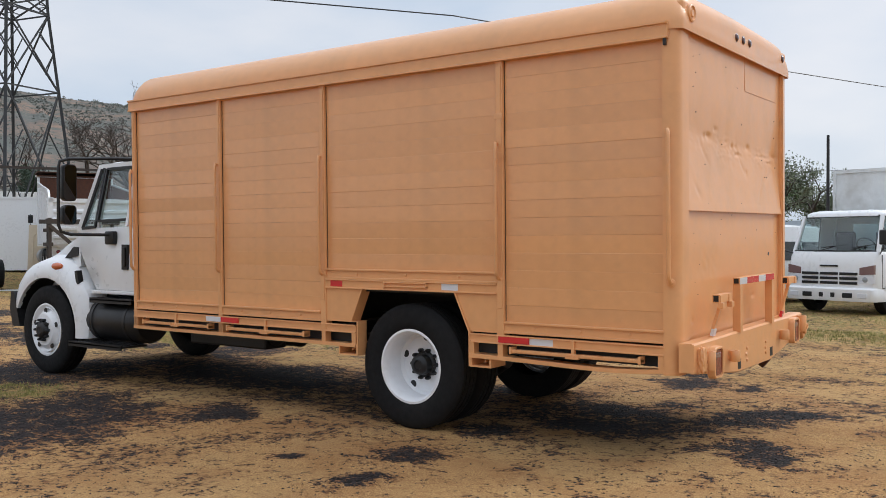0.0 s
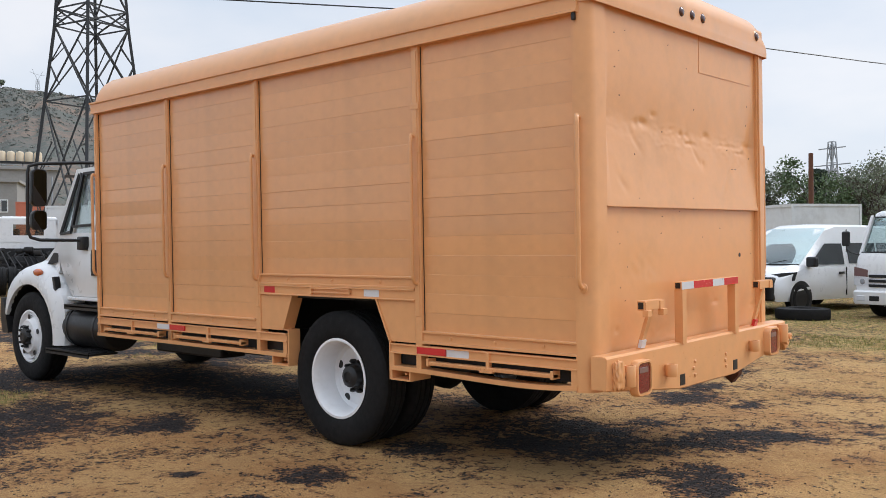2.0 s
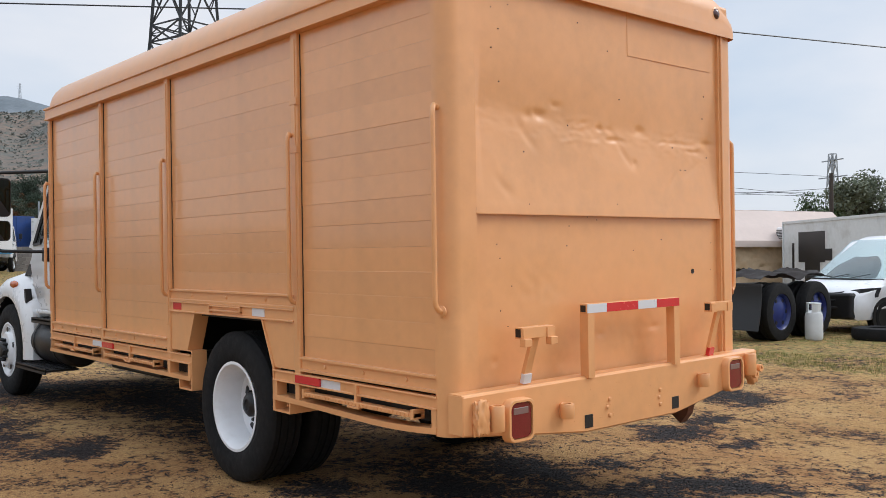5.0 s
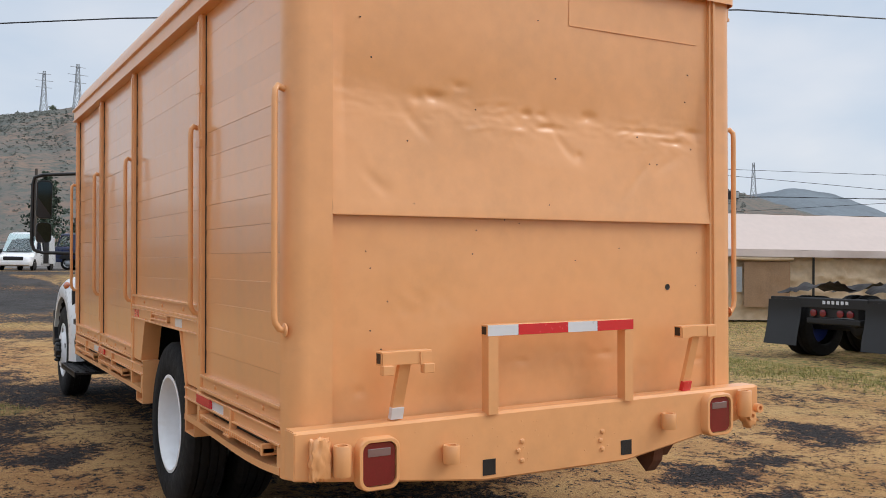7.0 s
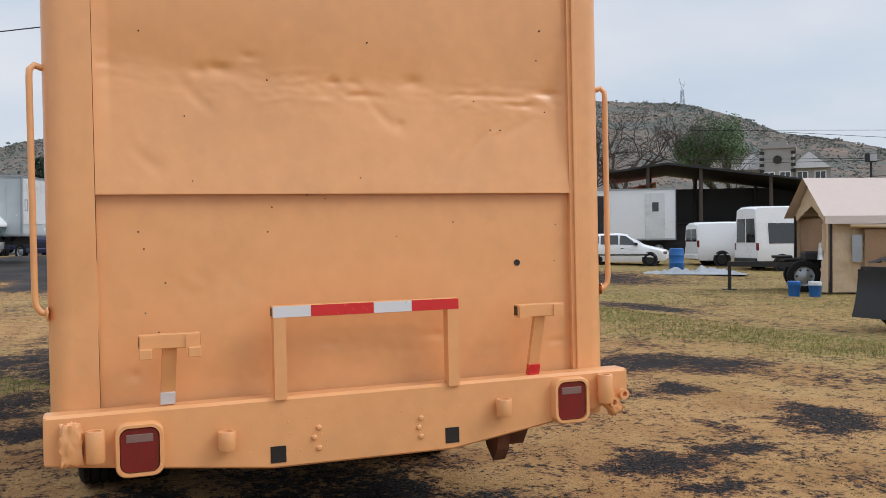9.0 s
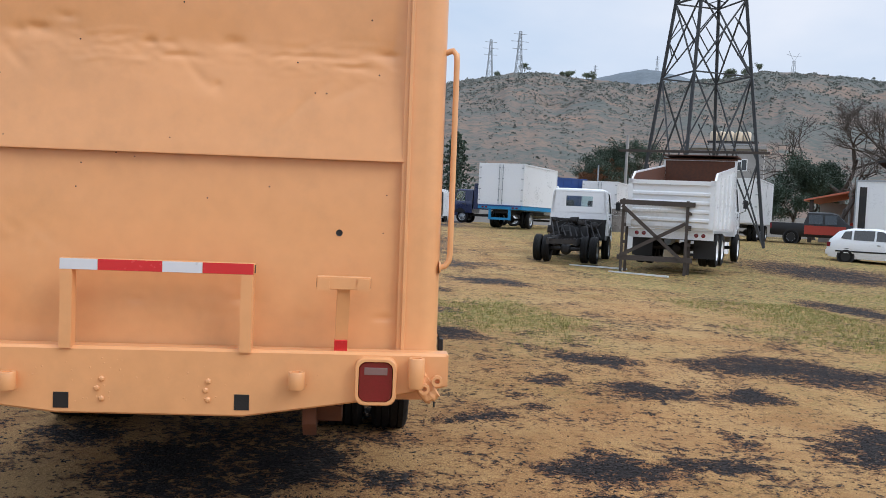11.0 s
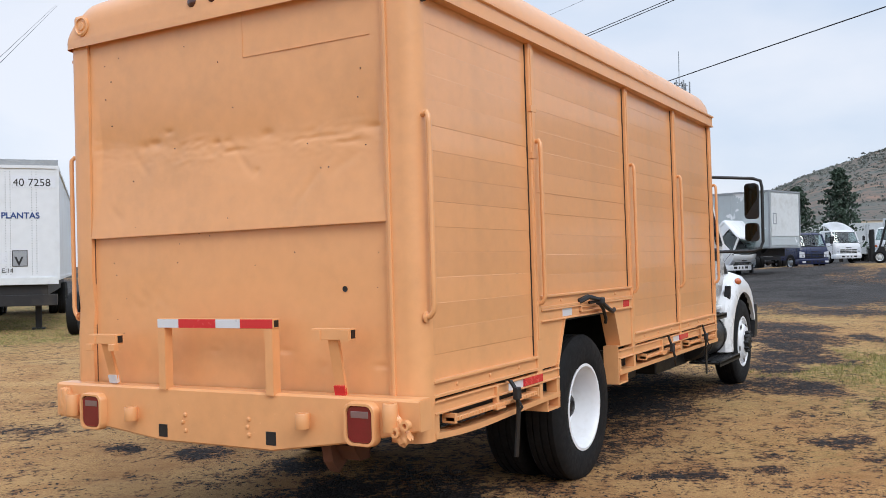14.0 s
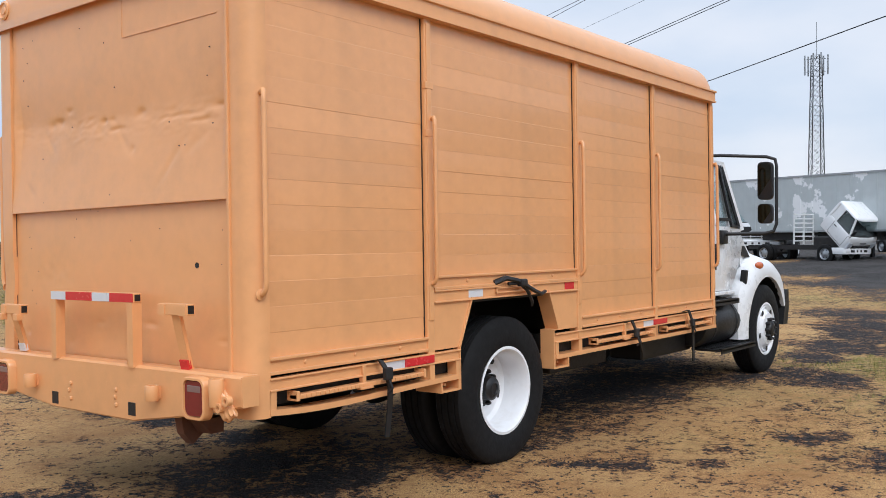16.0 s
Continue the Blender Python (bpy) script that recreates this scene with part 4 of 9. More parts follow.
# bumper: a deep channel whose lower edge rises towards the ends
def bumper_mesh():
    bm = bmesh.new()
    prof = [(5.57, 0.645), (5.95, 0.60), (6.43, 0.548), (7.22, 0.548), (7.70, 0.62), (8.10, 0.70)]
    rings = []
    for y, zb in prof:
        zt = 0.835 + 0.010 * (y - 5.57) / 2.53
        rings.append([(-2.16, y, zt), (-2.075, y, zt), (-2.06, y, zt - 0.012), (-2.06, y, zb + 0.008), (-2.068, y, zb), (-2.085, y, zb), (-2.085, y, zt - 0.03), (-2.16, y, zt - 0.03)])
    loft(bm, rings)
    return bm


bm = bumper_mesh()
box(bm, -2.16, -2.062, 5.566, 5.578, 0.65, 0.83)
box(bm, -2.16, -2.062, 8.092, 8.104, 0.70, 0.84)
bumper = bodypart("rear_bumper", bm, ORANGE, label="deep orange steel rear bumper with welded brackets", smooth=30)
bumper.location.x = 0.015
bm = bmesh.new()
for y, z in ((6.62, 0.70), (6.62, 0.615), (7.07, 0.70), (7.07, 0.62), (6.60, 0.66), (7.06, 0.66)):
    lathe(bm, [(0.013, 0), (0.013, 0.006), (0.008, 0.010), (0, 0.011)], 6, pose(-2.061, y, z, 0, 90))
rnd = random.Random(9)
for k in range(60):
    y = rnd.gauss(rnd.choice((6.6, 7.06, 7.5, 6.3)), 0.09)
    z = rnd.uniform(0.60, 0.79)
    lathe(bm, [(rnd.uniform(0.003, 0.007), 0), (0.0025, 0.002), (0, 0.0025)], 6, pose(-2.061, y, z, 0, 90))
bodypart("paint_blister", bm, ORANGE, bumper)["kind"] = "stuff"
for y, z in ((6.45, 0.605), (7.215, 0.612)):
    bm = bmesh.new()
    box(bm, -2.0605, -2.0575, y - 0.032, y + 0.032, z - 0.034, z + 0.034)
    bodypart("square_hole", bm, BLACK, bumper, "square black socket hole")
for y, z, h in ((5.75, 0.715, 0.12), (6.24, 0.69, 0.075), (7.45, 0.72, 0.075), (7.965, 0.765, 0.13)):
    bm = bmesh.new()
    lathe(bm, [(0.034, -h / 2), (0.036, -h / 2 + 0.004), (0.036, h / 2 - 0.004), (0.034, h / 2), (0.022, h / 2), (0.021, 0), (0, 0)], 16, pose(-2.022, y, z))
    box(bm, -2.064, -2.03, y - 0.02, y + 0.02, z - h * 0.4, z + h * 0.4)
    bodypart("hinge_barrel", bm, ORANGE, bumper, smooth=40)


def rounded_rect(w, h, r, n=5):
    pts = []
    for cx, cy, a0 in ((w - r, h - r, 0), (-w + r, h - r, 90), (-w + r, -h + r, 180), (w - r, -h + r, 270)):
        for k in range(n + 1):
            a = radians(a0 + 90 * k / n)
            pts.append((cx + r * math.cos(a), cy + r * math.sin(a)))
    return pts


for y, z in ((5.91, 0.685), (7.79, 0.722)):
    bm = bmesh.new()
    o, i = rounded_rect(0.092, 0.105, 0.045), rounded_rect(0.074, 0.088, 0.035)
    loft(bm, [[(x, y + a * s, z + c * s) for a, c in q] for x, q, s in ((-2.064, o, 1.0), (-2.02, o, 0.98), (-2.015, o, 0.94), (-2.015, i, 1.0), (-2.045, i, 1.0))], cap=False)
    tail = bodypart("tail_lamp", bm, ORANGE, bumper, "red tail lamp in an orange housing", smooth=40)
    bm = bmesh.new()
    loft(bm, [[(x, y + a * s, z + c * s) for a, c in i] for x, s in ((-2.05, 1.0), (-2.03, 1.0), (-2.024, 0.94))])
    bodypart("lens", bm, LAMP, tail, "dark red lens", smooth=40)
    bm = boxes((-2.03, -2.0215, y - 0.05, y + 0.05, z + 0.03, z + 0.062), bevel=0.002)
    bodypart("reversing_lens", bm, LAMPCLEAR, tail, "pale grey lens")

# rough castings at both ends
for y, z, tilt, s in ((5.665, 0.725, 0, 1.0), (8.00, 0.705, 35, 0.9)):
    bm = bmesh.new()
    bmesh.ops.create_icosphere(bm, subdivisions=4, radius=1.0, matrix=Matrix.Identity(4))
    for v in bm.verts:
        c = v.co.copy()
        m = max(abs(c.x), abs(c.y), abs(c.z))
        c = c.lerp(c / m, 0.75)
        k = 1 + 0.22 * noise.noise(c * 3.0 + Vector((y, 0, 0))) + 0.12 * noise.noise(c * 7.0)
        v.co = Vector((c.x * 0.026 * k, c.y * 0.040 * k * s, c.z * 0.080 * k * s))
    bmesh.ops.transform(bm, matrix=pose(-2.045, y, z, tilt), verts=bm.verts)
    if y > 7:
        for dy, dz in ((0.0, -0.005), (0.055, 0.03)):
            lathe(bm, [(0.024, 0), (0.024, 0.03), (0.012, 0.03), (0.010, 0.01), (0, 0.01)], 12, pose(-2.028, y + dy, z + dz, 0, 90))
    bodypart("dock_bracket", bm, ORANGE, bumper, "lumpy painted steel casting", smooth=60)

# the step bar and the two T-shaped brackets standing on the bumper
bm = bmesh.new()
box(bm, -2.10, -2.05, 6.435, 7.255, 1.165, 1.215, bevel=0.004)
step = bodypart("step_bar", bm, ORANGE, bumper)
for y in (6.465, 7.225):
    bm = bmesh.new()
    bar(bm, (-2.075, y, 0.83), (-2.075, y, 1.166), 0.055, 0.05)
    bodypart("step_bar_post", bm, ORANGE, bumper)
for y0, y1, mt in ((6.438, 6.595, SILVER), (6.597, 6.865, RED), (6.867, 7.035, SILVER), (7.037, 7.252, RED)):
    bodypart("reflector_tape", boxes((-2.0515, -2.0475, y0, y1, 1.167, 1.213)), mt, step, "red reflective tape" if mt is RED else "silver reflective tape")
bodypart("bar_end_hole", boxes((-2.092, -2.058, 7.2535, 7.2565, 1.173, 1.207)), BLACK, step, "open dark end of the tube")
bodypart("bar_end_hole", boxes((-2.092, -2.058, 6.4335, 6.4365, 1.173, 1.207)), BLACK, step, "open dark end of the tube")
for y, z, tape in ((6.03, 1.10, SILVER), (7.64, 1.145, RED)):
    bm = bmesh.new()
    box(bm, -2.065, -2.015, y - 0.115, y + 0.115, z - 0.028, z + 0.028, bevel=0.003)
    for s in (-1, 1):
        if tape is SILVER:
            box(bm, -2.030, -1.993, y + s * 0.092 - 0.024, y + s * 0.092 + 0.024, z - 0.065, z - 0.026, bevel=0.003)
        box(bm, -2.019, -2.009, y + s * 0.085 - 0.026, y + s * 0.085 + 0.026, z - 0.03, z + 0.02)
    top = bodypart("bracket_head", bm, ORANGE, bumper)
    bm = bmesh.new()
    bar(bm, (-2.041, y - 0.0, z - 0.025), (-2.115, y - 0.01, 0.83), 0.055, 0.02)
    bodypart("bracket_stem", bm, ORANGE, bumper)
    bodypart("reflector_tape", bar(bmesh.new(), (-2.101, y - 0.009, 0.845), (-2.089, y - 0.008, 0.892), 0.057, 0.0225), tape, bumper)
    bodypart("bar_end_hole", boxes((-2.057, -2.023, y + 0.1145, y + 0.1165, z - 0.02, z + 0.02)), BLACK, top, "open dark end of the tube")
    bodypart("bar_end_hole", boxes((-2.057, -2.023, y - 0.1165, y - 0.1145, z - 0.02, z + 0.02)), BLACK, top, "open dark end of the tube")

# hitch bracket under the bumper
bm = bmesh.new()
prism(bm, [(-2.30, 0.60), (-2.12, 0.60), (-2.14, 0.50), (-2.19, 0.44), (-2.27, 0.50)], 7.47, 7.53)
prism(bm, [(-2.30, 0.58), (-2.16, 0.58), (-2.22, 0.50), (-2.30, 0.50)], 7.50, 7.64)
bodypart("hitch_bracket", bm, RUST, label="rusty bracket hanging under the bumper")


# ---- wheels and running gear ----
def wheel(parent, c, r, w, side, rim_mat, dish, name="wheel", hub=True, tyre_mat=None, n=40):
    """A tyre with tread, a rim and a hub; side: which way (in y) the outer face looks. dish: how far the rim's disc lies behind the tyre's face."""
    m = pose(*c) @ pose(0, 0, 0, 90 if side < 0 else -90)
    rr = r * 0.575
    h = w / 2
    bm = bmesh.new()
    prof = [(rr, h * 0.80), (rr + 0.02, h * 0.92), (rr + (r - rr) * 0.35, h), (rr + (r - rr) * 0.75, h * 0.96), (r * 0.965, h * 0.86), (r * 0.99, h * 0.74)]
    groove = [(r, h * 0.70), (r, h * 0.46), (r - 0.012, h * 0.44), (r - 0.012, h * 0.40), (r, h * 0.38), (r, h * 0.06), (r - 0.012, h * 0.04)]
    prof += groove
    prof += [(a, -z) for a, z in prof[::-1]]
    lathe(bm, prof, n, m)
    wh = part(name, bm, tyre_mat or TYRE, parent, "black truck tyre", smooth=40)
    bm = bmesh.new()
    d = h * 0.80 - dish
    lathe(bm, [(rr + 0.012, h * 0.93), (rr - 0.006, h * 0.95), (rr - 0.016, h * 0.85), (rr - 0.03, h * 0.55 if dish > 0.02 else h * 0.7), (rr - 0.036, d + 0.02), (rr - 0.06, d - 0.004), (rr * 0.62, d if dish > 0.02 else d + 0.045), (rr * 0.36, d + 0.004 if dish > 0.02 else d + 0.05), (0, d + 0.004 if dish > 0.02 else d + 0.05)], n, m)
    part("rim", bm, rim_mat, wh, "", smooth=35)
    face = d + (0.004 if dish > 0.02 else 0.05)
    out = 0.105 if dish > 0.02 else 0.05
    if hub:
        for k in range(5):
            bm = bmesh.new()
            a = 2 * math.pi * k / 5 + 0.3
            rad = rr * 0.76
            lathe(bm, [(0.030, 0), (0.030, 0.004), (0, 0.004)], 14, m @ pose(rad * math.cos(a), rad * math.sin(a), (d - 0.003 if dish > 0.02 else d + 0.022)))
            part("hand_hole", bm, BLACK, wh, "dark hand hole in the rim", smooth=40)
        bm = bmesh.new()
        lathe(bm, [(rr * 0.37, face), (rr * 0.37, face + 0.02), (rr * 0.30, face + 0.03), (rr * 0.28, face + out * 0.85), (rr * 0.22, face + out), (rr * 0.14, face + out * 1.05), (rr * 0.12, face + out * 0.95), (0, face + out * 0.95)], 24, m)
        part("hub", bm, BLACK, wh, "black hub", smooth=40)
        for k in range(10):
            bm = bmesh.new()
            a = 2 * math.pi * k / 10
            lathe(bm, [(0.017, face - 0.002), (0.017, face + 0.035), (0.010, face + 0.05), (0, face + 0.05)], 6, m @ pose(rr * 0.40 * math.cos(a), rr * 0.40 * math.sin(a), 0))
            part("wheel_nut", bm, BLACK, wh, "", smooth=40)
    return wh


RW = 0.49
for side, yo in ((-1, 5.635), (1, 8.005)):
    s = -side
    wheel(truck, (-4.35, yo + s * 0.125, RW), RW, 0.25, side, RIM, 0.19)
    wheel(truck, (-4.35, yo + s * 0.425, RW), RW, 0.25, side, RIM, 0.02, hub=False)
for side, yo in ((-1, 5.70), (1, 7.945)):
    wheel(truck, (-9.55, yo - side * 0.13, RW), RW, 0.26, side, RIM, 0.0)

bm = bmesh.new()
tube(bm, [(-4.35, 5.9, 0.49), (-4.35, 7.75, 0.49)], 0.075, 12)
lathe(bm, [(0, -0.2), (0.12, -0.17), (0.2, -0.06), (0.21, 0.05), (0.13, 0.17), (0, 0.2)], 16, pose(-4.35, 6.82, 0.49, 0, 90))
tube(bm, [(-4.5, 6.82, 0.52), (-8.2, 6.82, 0.68)], 0.05, 10)
tube(bm, [(-9.55, 5.95, 0.45), (-9.55, 7.7, 0.45)], 0.06, 10)
part("axles_and_driveshaft", bm, STEEL, truck, smooth=40)
bm = bmesh.new()
for y in (6.38, 7.26):
    box(bm, -10.1, -2.35, y - 0.035, y + 0.035, 0.62, 0.84)
for x in (-2.6, -3.6, -5.2, -6.6, -7.8, -9.0):
    box(bm, x - 0.04, x + 0.04, 6.4, 7.24, 0.66, 0.80)
for y in (6.15, 7.5):
    for i in range(4):
        box(bm, -5.0 + i * 0.08, -3.7 - i * 0.08, y - 0.04, y + 0.04, 0.60 + i * 0.014, 0.612 + i * 0.014)
for x in np.arange(-7.5, -2.5, 0.62):
    if not -4.95 < x < -3.7:
        box(bm, x - 0.03, x + 0.03, 5.72, 7.93, 0.70, 0.80)
part("chassis_frame", bm, STEEL, truck)
bm = boxes((-6.2, -5.3, 7.25, 7.75, 0.46, 0.66), (-5.6, -5.45, 6.35, 6.5, 0.48, 0.66), bevel=0.02)
for yy, zz in ((6.18, 0.60), (6.5, 0.56)):
    lathe(bm, [(0, -0.46), (0.09, -0.44), (0.13, -0.38), (0.13, 0.38), (0.09, 0.44), (0, 0.46)], 18, pose(-6.75, yy, zz, 0, 90))
tube(bm, [(-8.6, 7.1, 0.5), (-6.5, 7.12, 0.48), (-5.2, 7.05, 0.5)], 0.05, 10)
part("underfloor_tank", bm, STEEL, truck, "black air tanks and battery box")
# added boxes that darken the underside and hide bright ground beyond
for q in ((-7.5, -6.4, 6.05, 6.33, 0.44, 0.66), (-8.1, -7.0, 7.35, 7.68, 0.38, 0.66), (-5.15, -4.95, 6.2, 7.5, 0.45, 0.62)):
    part("underfloor_dark_box", boxes(q, bevel=0.02), BLACK, truck, "black box added under the floor to darken it")

# ---- cab of the delivery truck ----
cab = new("cab")
cab.parent = truck
cab["label"] = "white conventional truck cab with black mirrors"


def mir(side, y):
    """y measured outward from the middle of the cab."""
    return YC + side * y


for side in (-1, 1):
    # door, slightly bowed
    out = [(-7.90, 0.96), (-8.74, 0.96), (-8.86, 1.06), (-9.06, 1.44), (-9.06, 1.60), (-8.62, 1.655), (-7.90, 1.70)]
    bm = bmesh.new()
    rows = []
    for zf in np.linspace(0, 1, 7):
        z = 0.96 + (1.62 - 0.96) * zf
        x_front = -8.74 - 0.32 * min(1, max(0, (z - 0.96) / 0.48))
        bulge = 1.035 + 0.028 * math.sin(math.pi * min(1, zf * 1.1)) - 0.02 * zf
        rows.append([(x_front, mir(side, bulge - 0.03), z), (x_front + 0.03, mir(side, bulge), z), (-8.45, mir(side, bulge + 0.006), z), (-8.1, mir(side, bulge + 0.006), z), (-7.9, mir(side, bulge), z + 0.08 * max(0, zf - 0.85))])
    loft(bm, rows, close=False, cap=False)
    door = part("door", bm, WHITE, cab, smooth=50)
    bm = bmesh.new()
    prism(bm, [(-8.205, 1.18), (-8.11, 1.18), (-8.11, 1.44), (-8.205, 1.44)], mir(side, 1.05), mir(side, 1.082))
    box(bm, -8.185, -8.13, *sorted((mir(side, 1.08), mir(side, 1.10))), 1.21, 1.41, bevel=0.008)
    part("door_handle", bm, BLACK, door, "black recessed handle")
    # pillars, window frames and glass
    bm = bmesh.new()
    bar(bm, (-9.06, mir(side, 1.0), 1.58), (-8.85, mir(side, 0.86), 2.29), 0.06, 0.07)
    bar(bm, (-8.72, mir(side, 1.0), 1.62), (-8.72, mir(side, 0.88), 2.27), 0.03, 0.03)
    bar(bm, (-8.86, mir(side, 0.865), 2.285), (-7.9, mir(side, 0.875), 2.30), 0.07, 0.05)
    bar(bm, (-8.02, mir(side, 1.02), 1.60), (-8.02, mir(side, 0.88), 2.30), 0.04, 0.28)
    part("pillar", bm, WHITE, cab)
    for loop in ([(-9.0, 1.0, 1.615), (-8.745, 1.015, 1.63), (-8.745, 0.885, 2.255), (-8.82, 0.875, 2.265)], [(-8.695, 1.018, 1.69), (-8.16, 1.02, 1.70), (-8.16, 0.895, 2.258), (-8.695, 0.893, 2.255)]):
        bm = bmesh.new()
        for a, b in zip(loop, loop[1:] + loop[:1]):
            bar(bm, (a[0], mir(side, a[1] + 0.012), a[2]), (b[0], mir(side, b[1] + 0.012), b[2]), 0.02, 0.028)
        part("window_seal", bm, BLACK, cab)
    for quad in (((-9.0, 0.995, 1.62), (-8.745, 1.01, 1.635), (-8.745, 0.882, 2.255), (-8.82, 0.87, 2.265)), ((-8.695, 1.012, 1.66), (-8.16, 1.014, 1.66), (-8.16, 0.89, 2.26), (-8.695, 0.888, 2.26))):
        bm = bmesh.new()
        loft(bm, [[(x, mir(side, y), z) for x, y, z in quad], [(x, mir(side, y - 0.006), z) for x, y, z in quad]])
        g = part("side_window", bm, GLASS, cab, "clear side glass")
        g.visible_shadow = False
    # fender with its wheel opening
    arch = [(-9.55 + 0.60 * math.cos(radians(a)), 0.49 + 0.58 * math.sin(radians(a))) for a in np.linspace(158, -6, 16)]
    outer = [(-8.79, 0.43), (-8.76, 0.70), (-8.80, 0.96), (-8.98, 1.06), (-9.08, 1.15), (-9.25, 1.245), (-9.45, 1.275), (-9.70, 1.255), (-9.95, 1.18), (-10.10, 1.07), (-10.17, 0.92), (-10.19, 0.72)]
    n = len(arch)
    # resample the outer line to the arch's count, front to back
    pts = outer[::-1]
    lens = [0.0]
    for p, q in zip(pts, pts[1:]):
        lens.append(lens[-1] + math.dist(p, q))
    res = []
    for k in range(n):
        s = lens[-1] * k / (n - 1)
        i = max(j for j in range(len(lens)) if lens[j] <= s + 1e-9)
        i = min(i, len(pts) - 2)
        f = (s - lens[i]) / (lens[i + 1] - lens[i])
        res.append((pts[i][0] + (pts[i + 1][0] - pts[i][0]) * f, pts[i][1] + (pts[i + 1][1] - pts[i][1]) * f))
    inner_top = []
    bm = bmesh.new()
    rings = []
    for (ax, az), (ox, oz) in zip(arch, res):
        up = smoothstep(0.85, 1.2, oz)
        rings.append([(ax, mir(side, 1.09), az), (ax, mir(side, 1.135), az), (ax * 0.75 + ox * 0.25, mir(side, 1.14), az * 0.75 + oz * 0.25), (ax * 0.3 + ox * 0.7, mir(side, 1.125), az * 0.3 + oz * 0.7), (ox, mir(side, 1.085 - 0.01 * up), oz), (ox - 0.0, mir(side, 1.0 - 0.12 * up), oz + 0.07 * up), (ox, mir(side, 0.86 - 0.08 * up), oz + 0.13 * up)])
    loft(bm, rings, close=False, cap=False)
    fender = part("fender", bm, WHITE, cab, "white moulded wing", smooth=50)
    bm = bmesh.new()
    loft(bm, [[(-9.55 + r * 0.60 * math.cos(radians(a)), mir(side, y), 0.49 + r * 0.58 * math.sin(radians(a))) for a in np.linspace(165, 5, 14)] for y, r in ((1.10, 1.0), (0.62, 1.0))], close=False, cap=False)
    part("wheel_arch_liner", bm, BLACK, cab, smooth=50)
    bm = bmesh.new()
    prism(bm, [(-10.20, 0.50), (-10.05, 0.50), (-10.12, 0.72), (-10.19, 0.90), (-10.24, 0.90), (-10.26, 0.70)], mir(side, 1.14), mir(side, 0.5))
    part("front_bumper_end", bm, BLACK, cab)
    bm = bmesh.new()
    bmesh.ops.create_uvsphere(bm, u_segments=16, v_segments=8, radius=1.0, matrix=pose(-9.33, mir(side, 1.115), 1.20) @ Matrix.Diagonal((0.10, 0.035, 0.042, 1)))
    part("side_marker", bm, AMBER, fender, "amber side marker lamp", smooth=50)
    bm = bmesh.new()
    prism(bm, [(-9.005, 1.15), (-8.965, 1.16), (-8.925, 1.03), (-8.945, 1.01), (-8.975, 1.03)], mir(side, 1.05), mir(side, 1.112))
    part("fender_latch", bm, BLACK, fender, "black rubber hood latch")
    bm = bmesh.new()
    prism(bm, [(-9.36, 1.29), (-9.11, 1.31), (-9.10, 1.41), (-9.20, 1.415)], mir(side, 0.93), mir(side, 1.0))
    part("hood_vent", bm, BLACK, cab, "black cowl vent")
    # sill, steps and fuel tank
    bm = boxes((-8.78, -7.85, *sorted((mir(side, 0.9), mir(side, 1.06))), 0.915, 0.955), bevel=0.01)
    part("door_sill", bm, WHITE, cab)
    bm = bmesh.new()
    lathe(bm, [(0.0, -0.48), (0.20, -0.47), (0.225, -0.43), (0.225, 0.43), (0.20, 0.47), (0, 0.48)], 24, pose(-8.42, mir(side, 0.88), 0.635, 0, 90))
    for x in (-8.72, -8.15):
        lathe(bm, [(0.224, -0.025), (0.233, -0.02), (0.233, 0.02), (0.224, 0.025)], 24, pose(x, mir(side, 0.88), 0.635, 0, 90))
    part("fuel_tank", bm, BLACK, cab, "black cylindrical fuel tank", smooth=40)
    for z, x0, x1, y0, y1 in ((0.875, -8.70, -7.98, 0.90, 1.13), (0.405, -8.98, -8.05, 0.88, 1.20)):
        bm = bmesh.new()
        box(bm, x0, x1, *sorted((mir(side, y0), mir(side, y1))), z - 0.028, z - 0.006, bevel=0.004)
        for x in np.arange(x0 + 0.03, x1 - 0.02, 0.045):
            for k in range(4):
                y = y0 + 0.03 + k * (y1 - y0 - 0.06) / 3
                box(bm, x - 0.012, x + 0.012, mir(side, y) - 0.016, mir(side, y) + 0.016, z - 0.006, z + 0.005)
        box(bm, x0, x1, *sorted((mir(side, y1 - 0.012), mir(side, y1))), z - 0.05, z + 0.004)
        part("tread_step", bm, BLACK, cab, "black grip-tread step")
    # mirrors on their hoop
    bm = bmesh.new()
    xo, yo = -8.60, 1.52
    tube(bm, [(-8.15, mir(side, 0.80), 2.335), (-8.35, mir(side, 1.1), 2.335), (-8.55, mir(side, 1.46), 2.315), (-8.60, mir(side, 1.53), 2.29), (xo, mir(side, 1.545), 2.22), (xo, mir(side, 1.545), 1.64), (-8.59, mir(side, 1.52), 1.57), (-8.54, mir(side, 1.45), 1.545), (-8.40, mir(side, 1.06), 1.54)], 0.017, 8)
    box(bm, -8.48, -8.34, *sorted((mir(side, 1.03), mir(side, 1.10))), 1.44, 1.58, bevel=0.015)
    box(bm, -8.45, -8.12, *sorted((mir(side, 0.74), mir(side, 0.90))), 2.31, 2.365, bevel=0.02)
    hoop = part("mirror_arm", bm, BLACK, cab, smooth=50)
    for z0, z1, yw in ((1.885, 2.265, 0.072), (1.645, 1.845, 0.070)):
        bm = bmesh.new()
        yc = 1.44
        out = rounded_rect(yw, (z1 - z0) / 2, 0.04, 4)
        zc = (z0 + z1) / 2
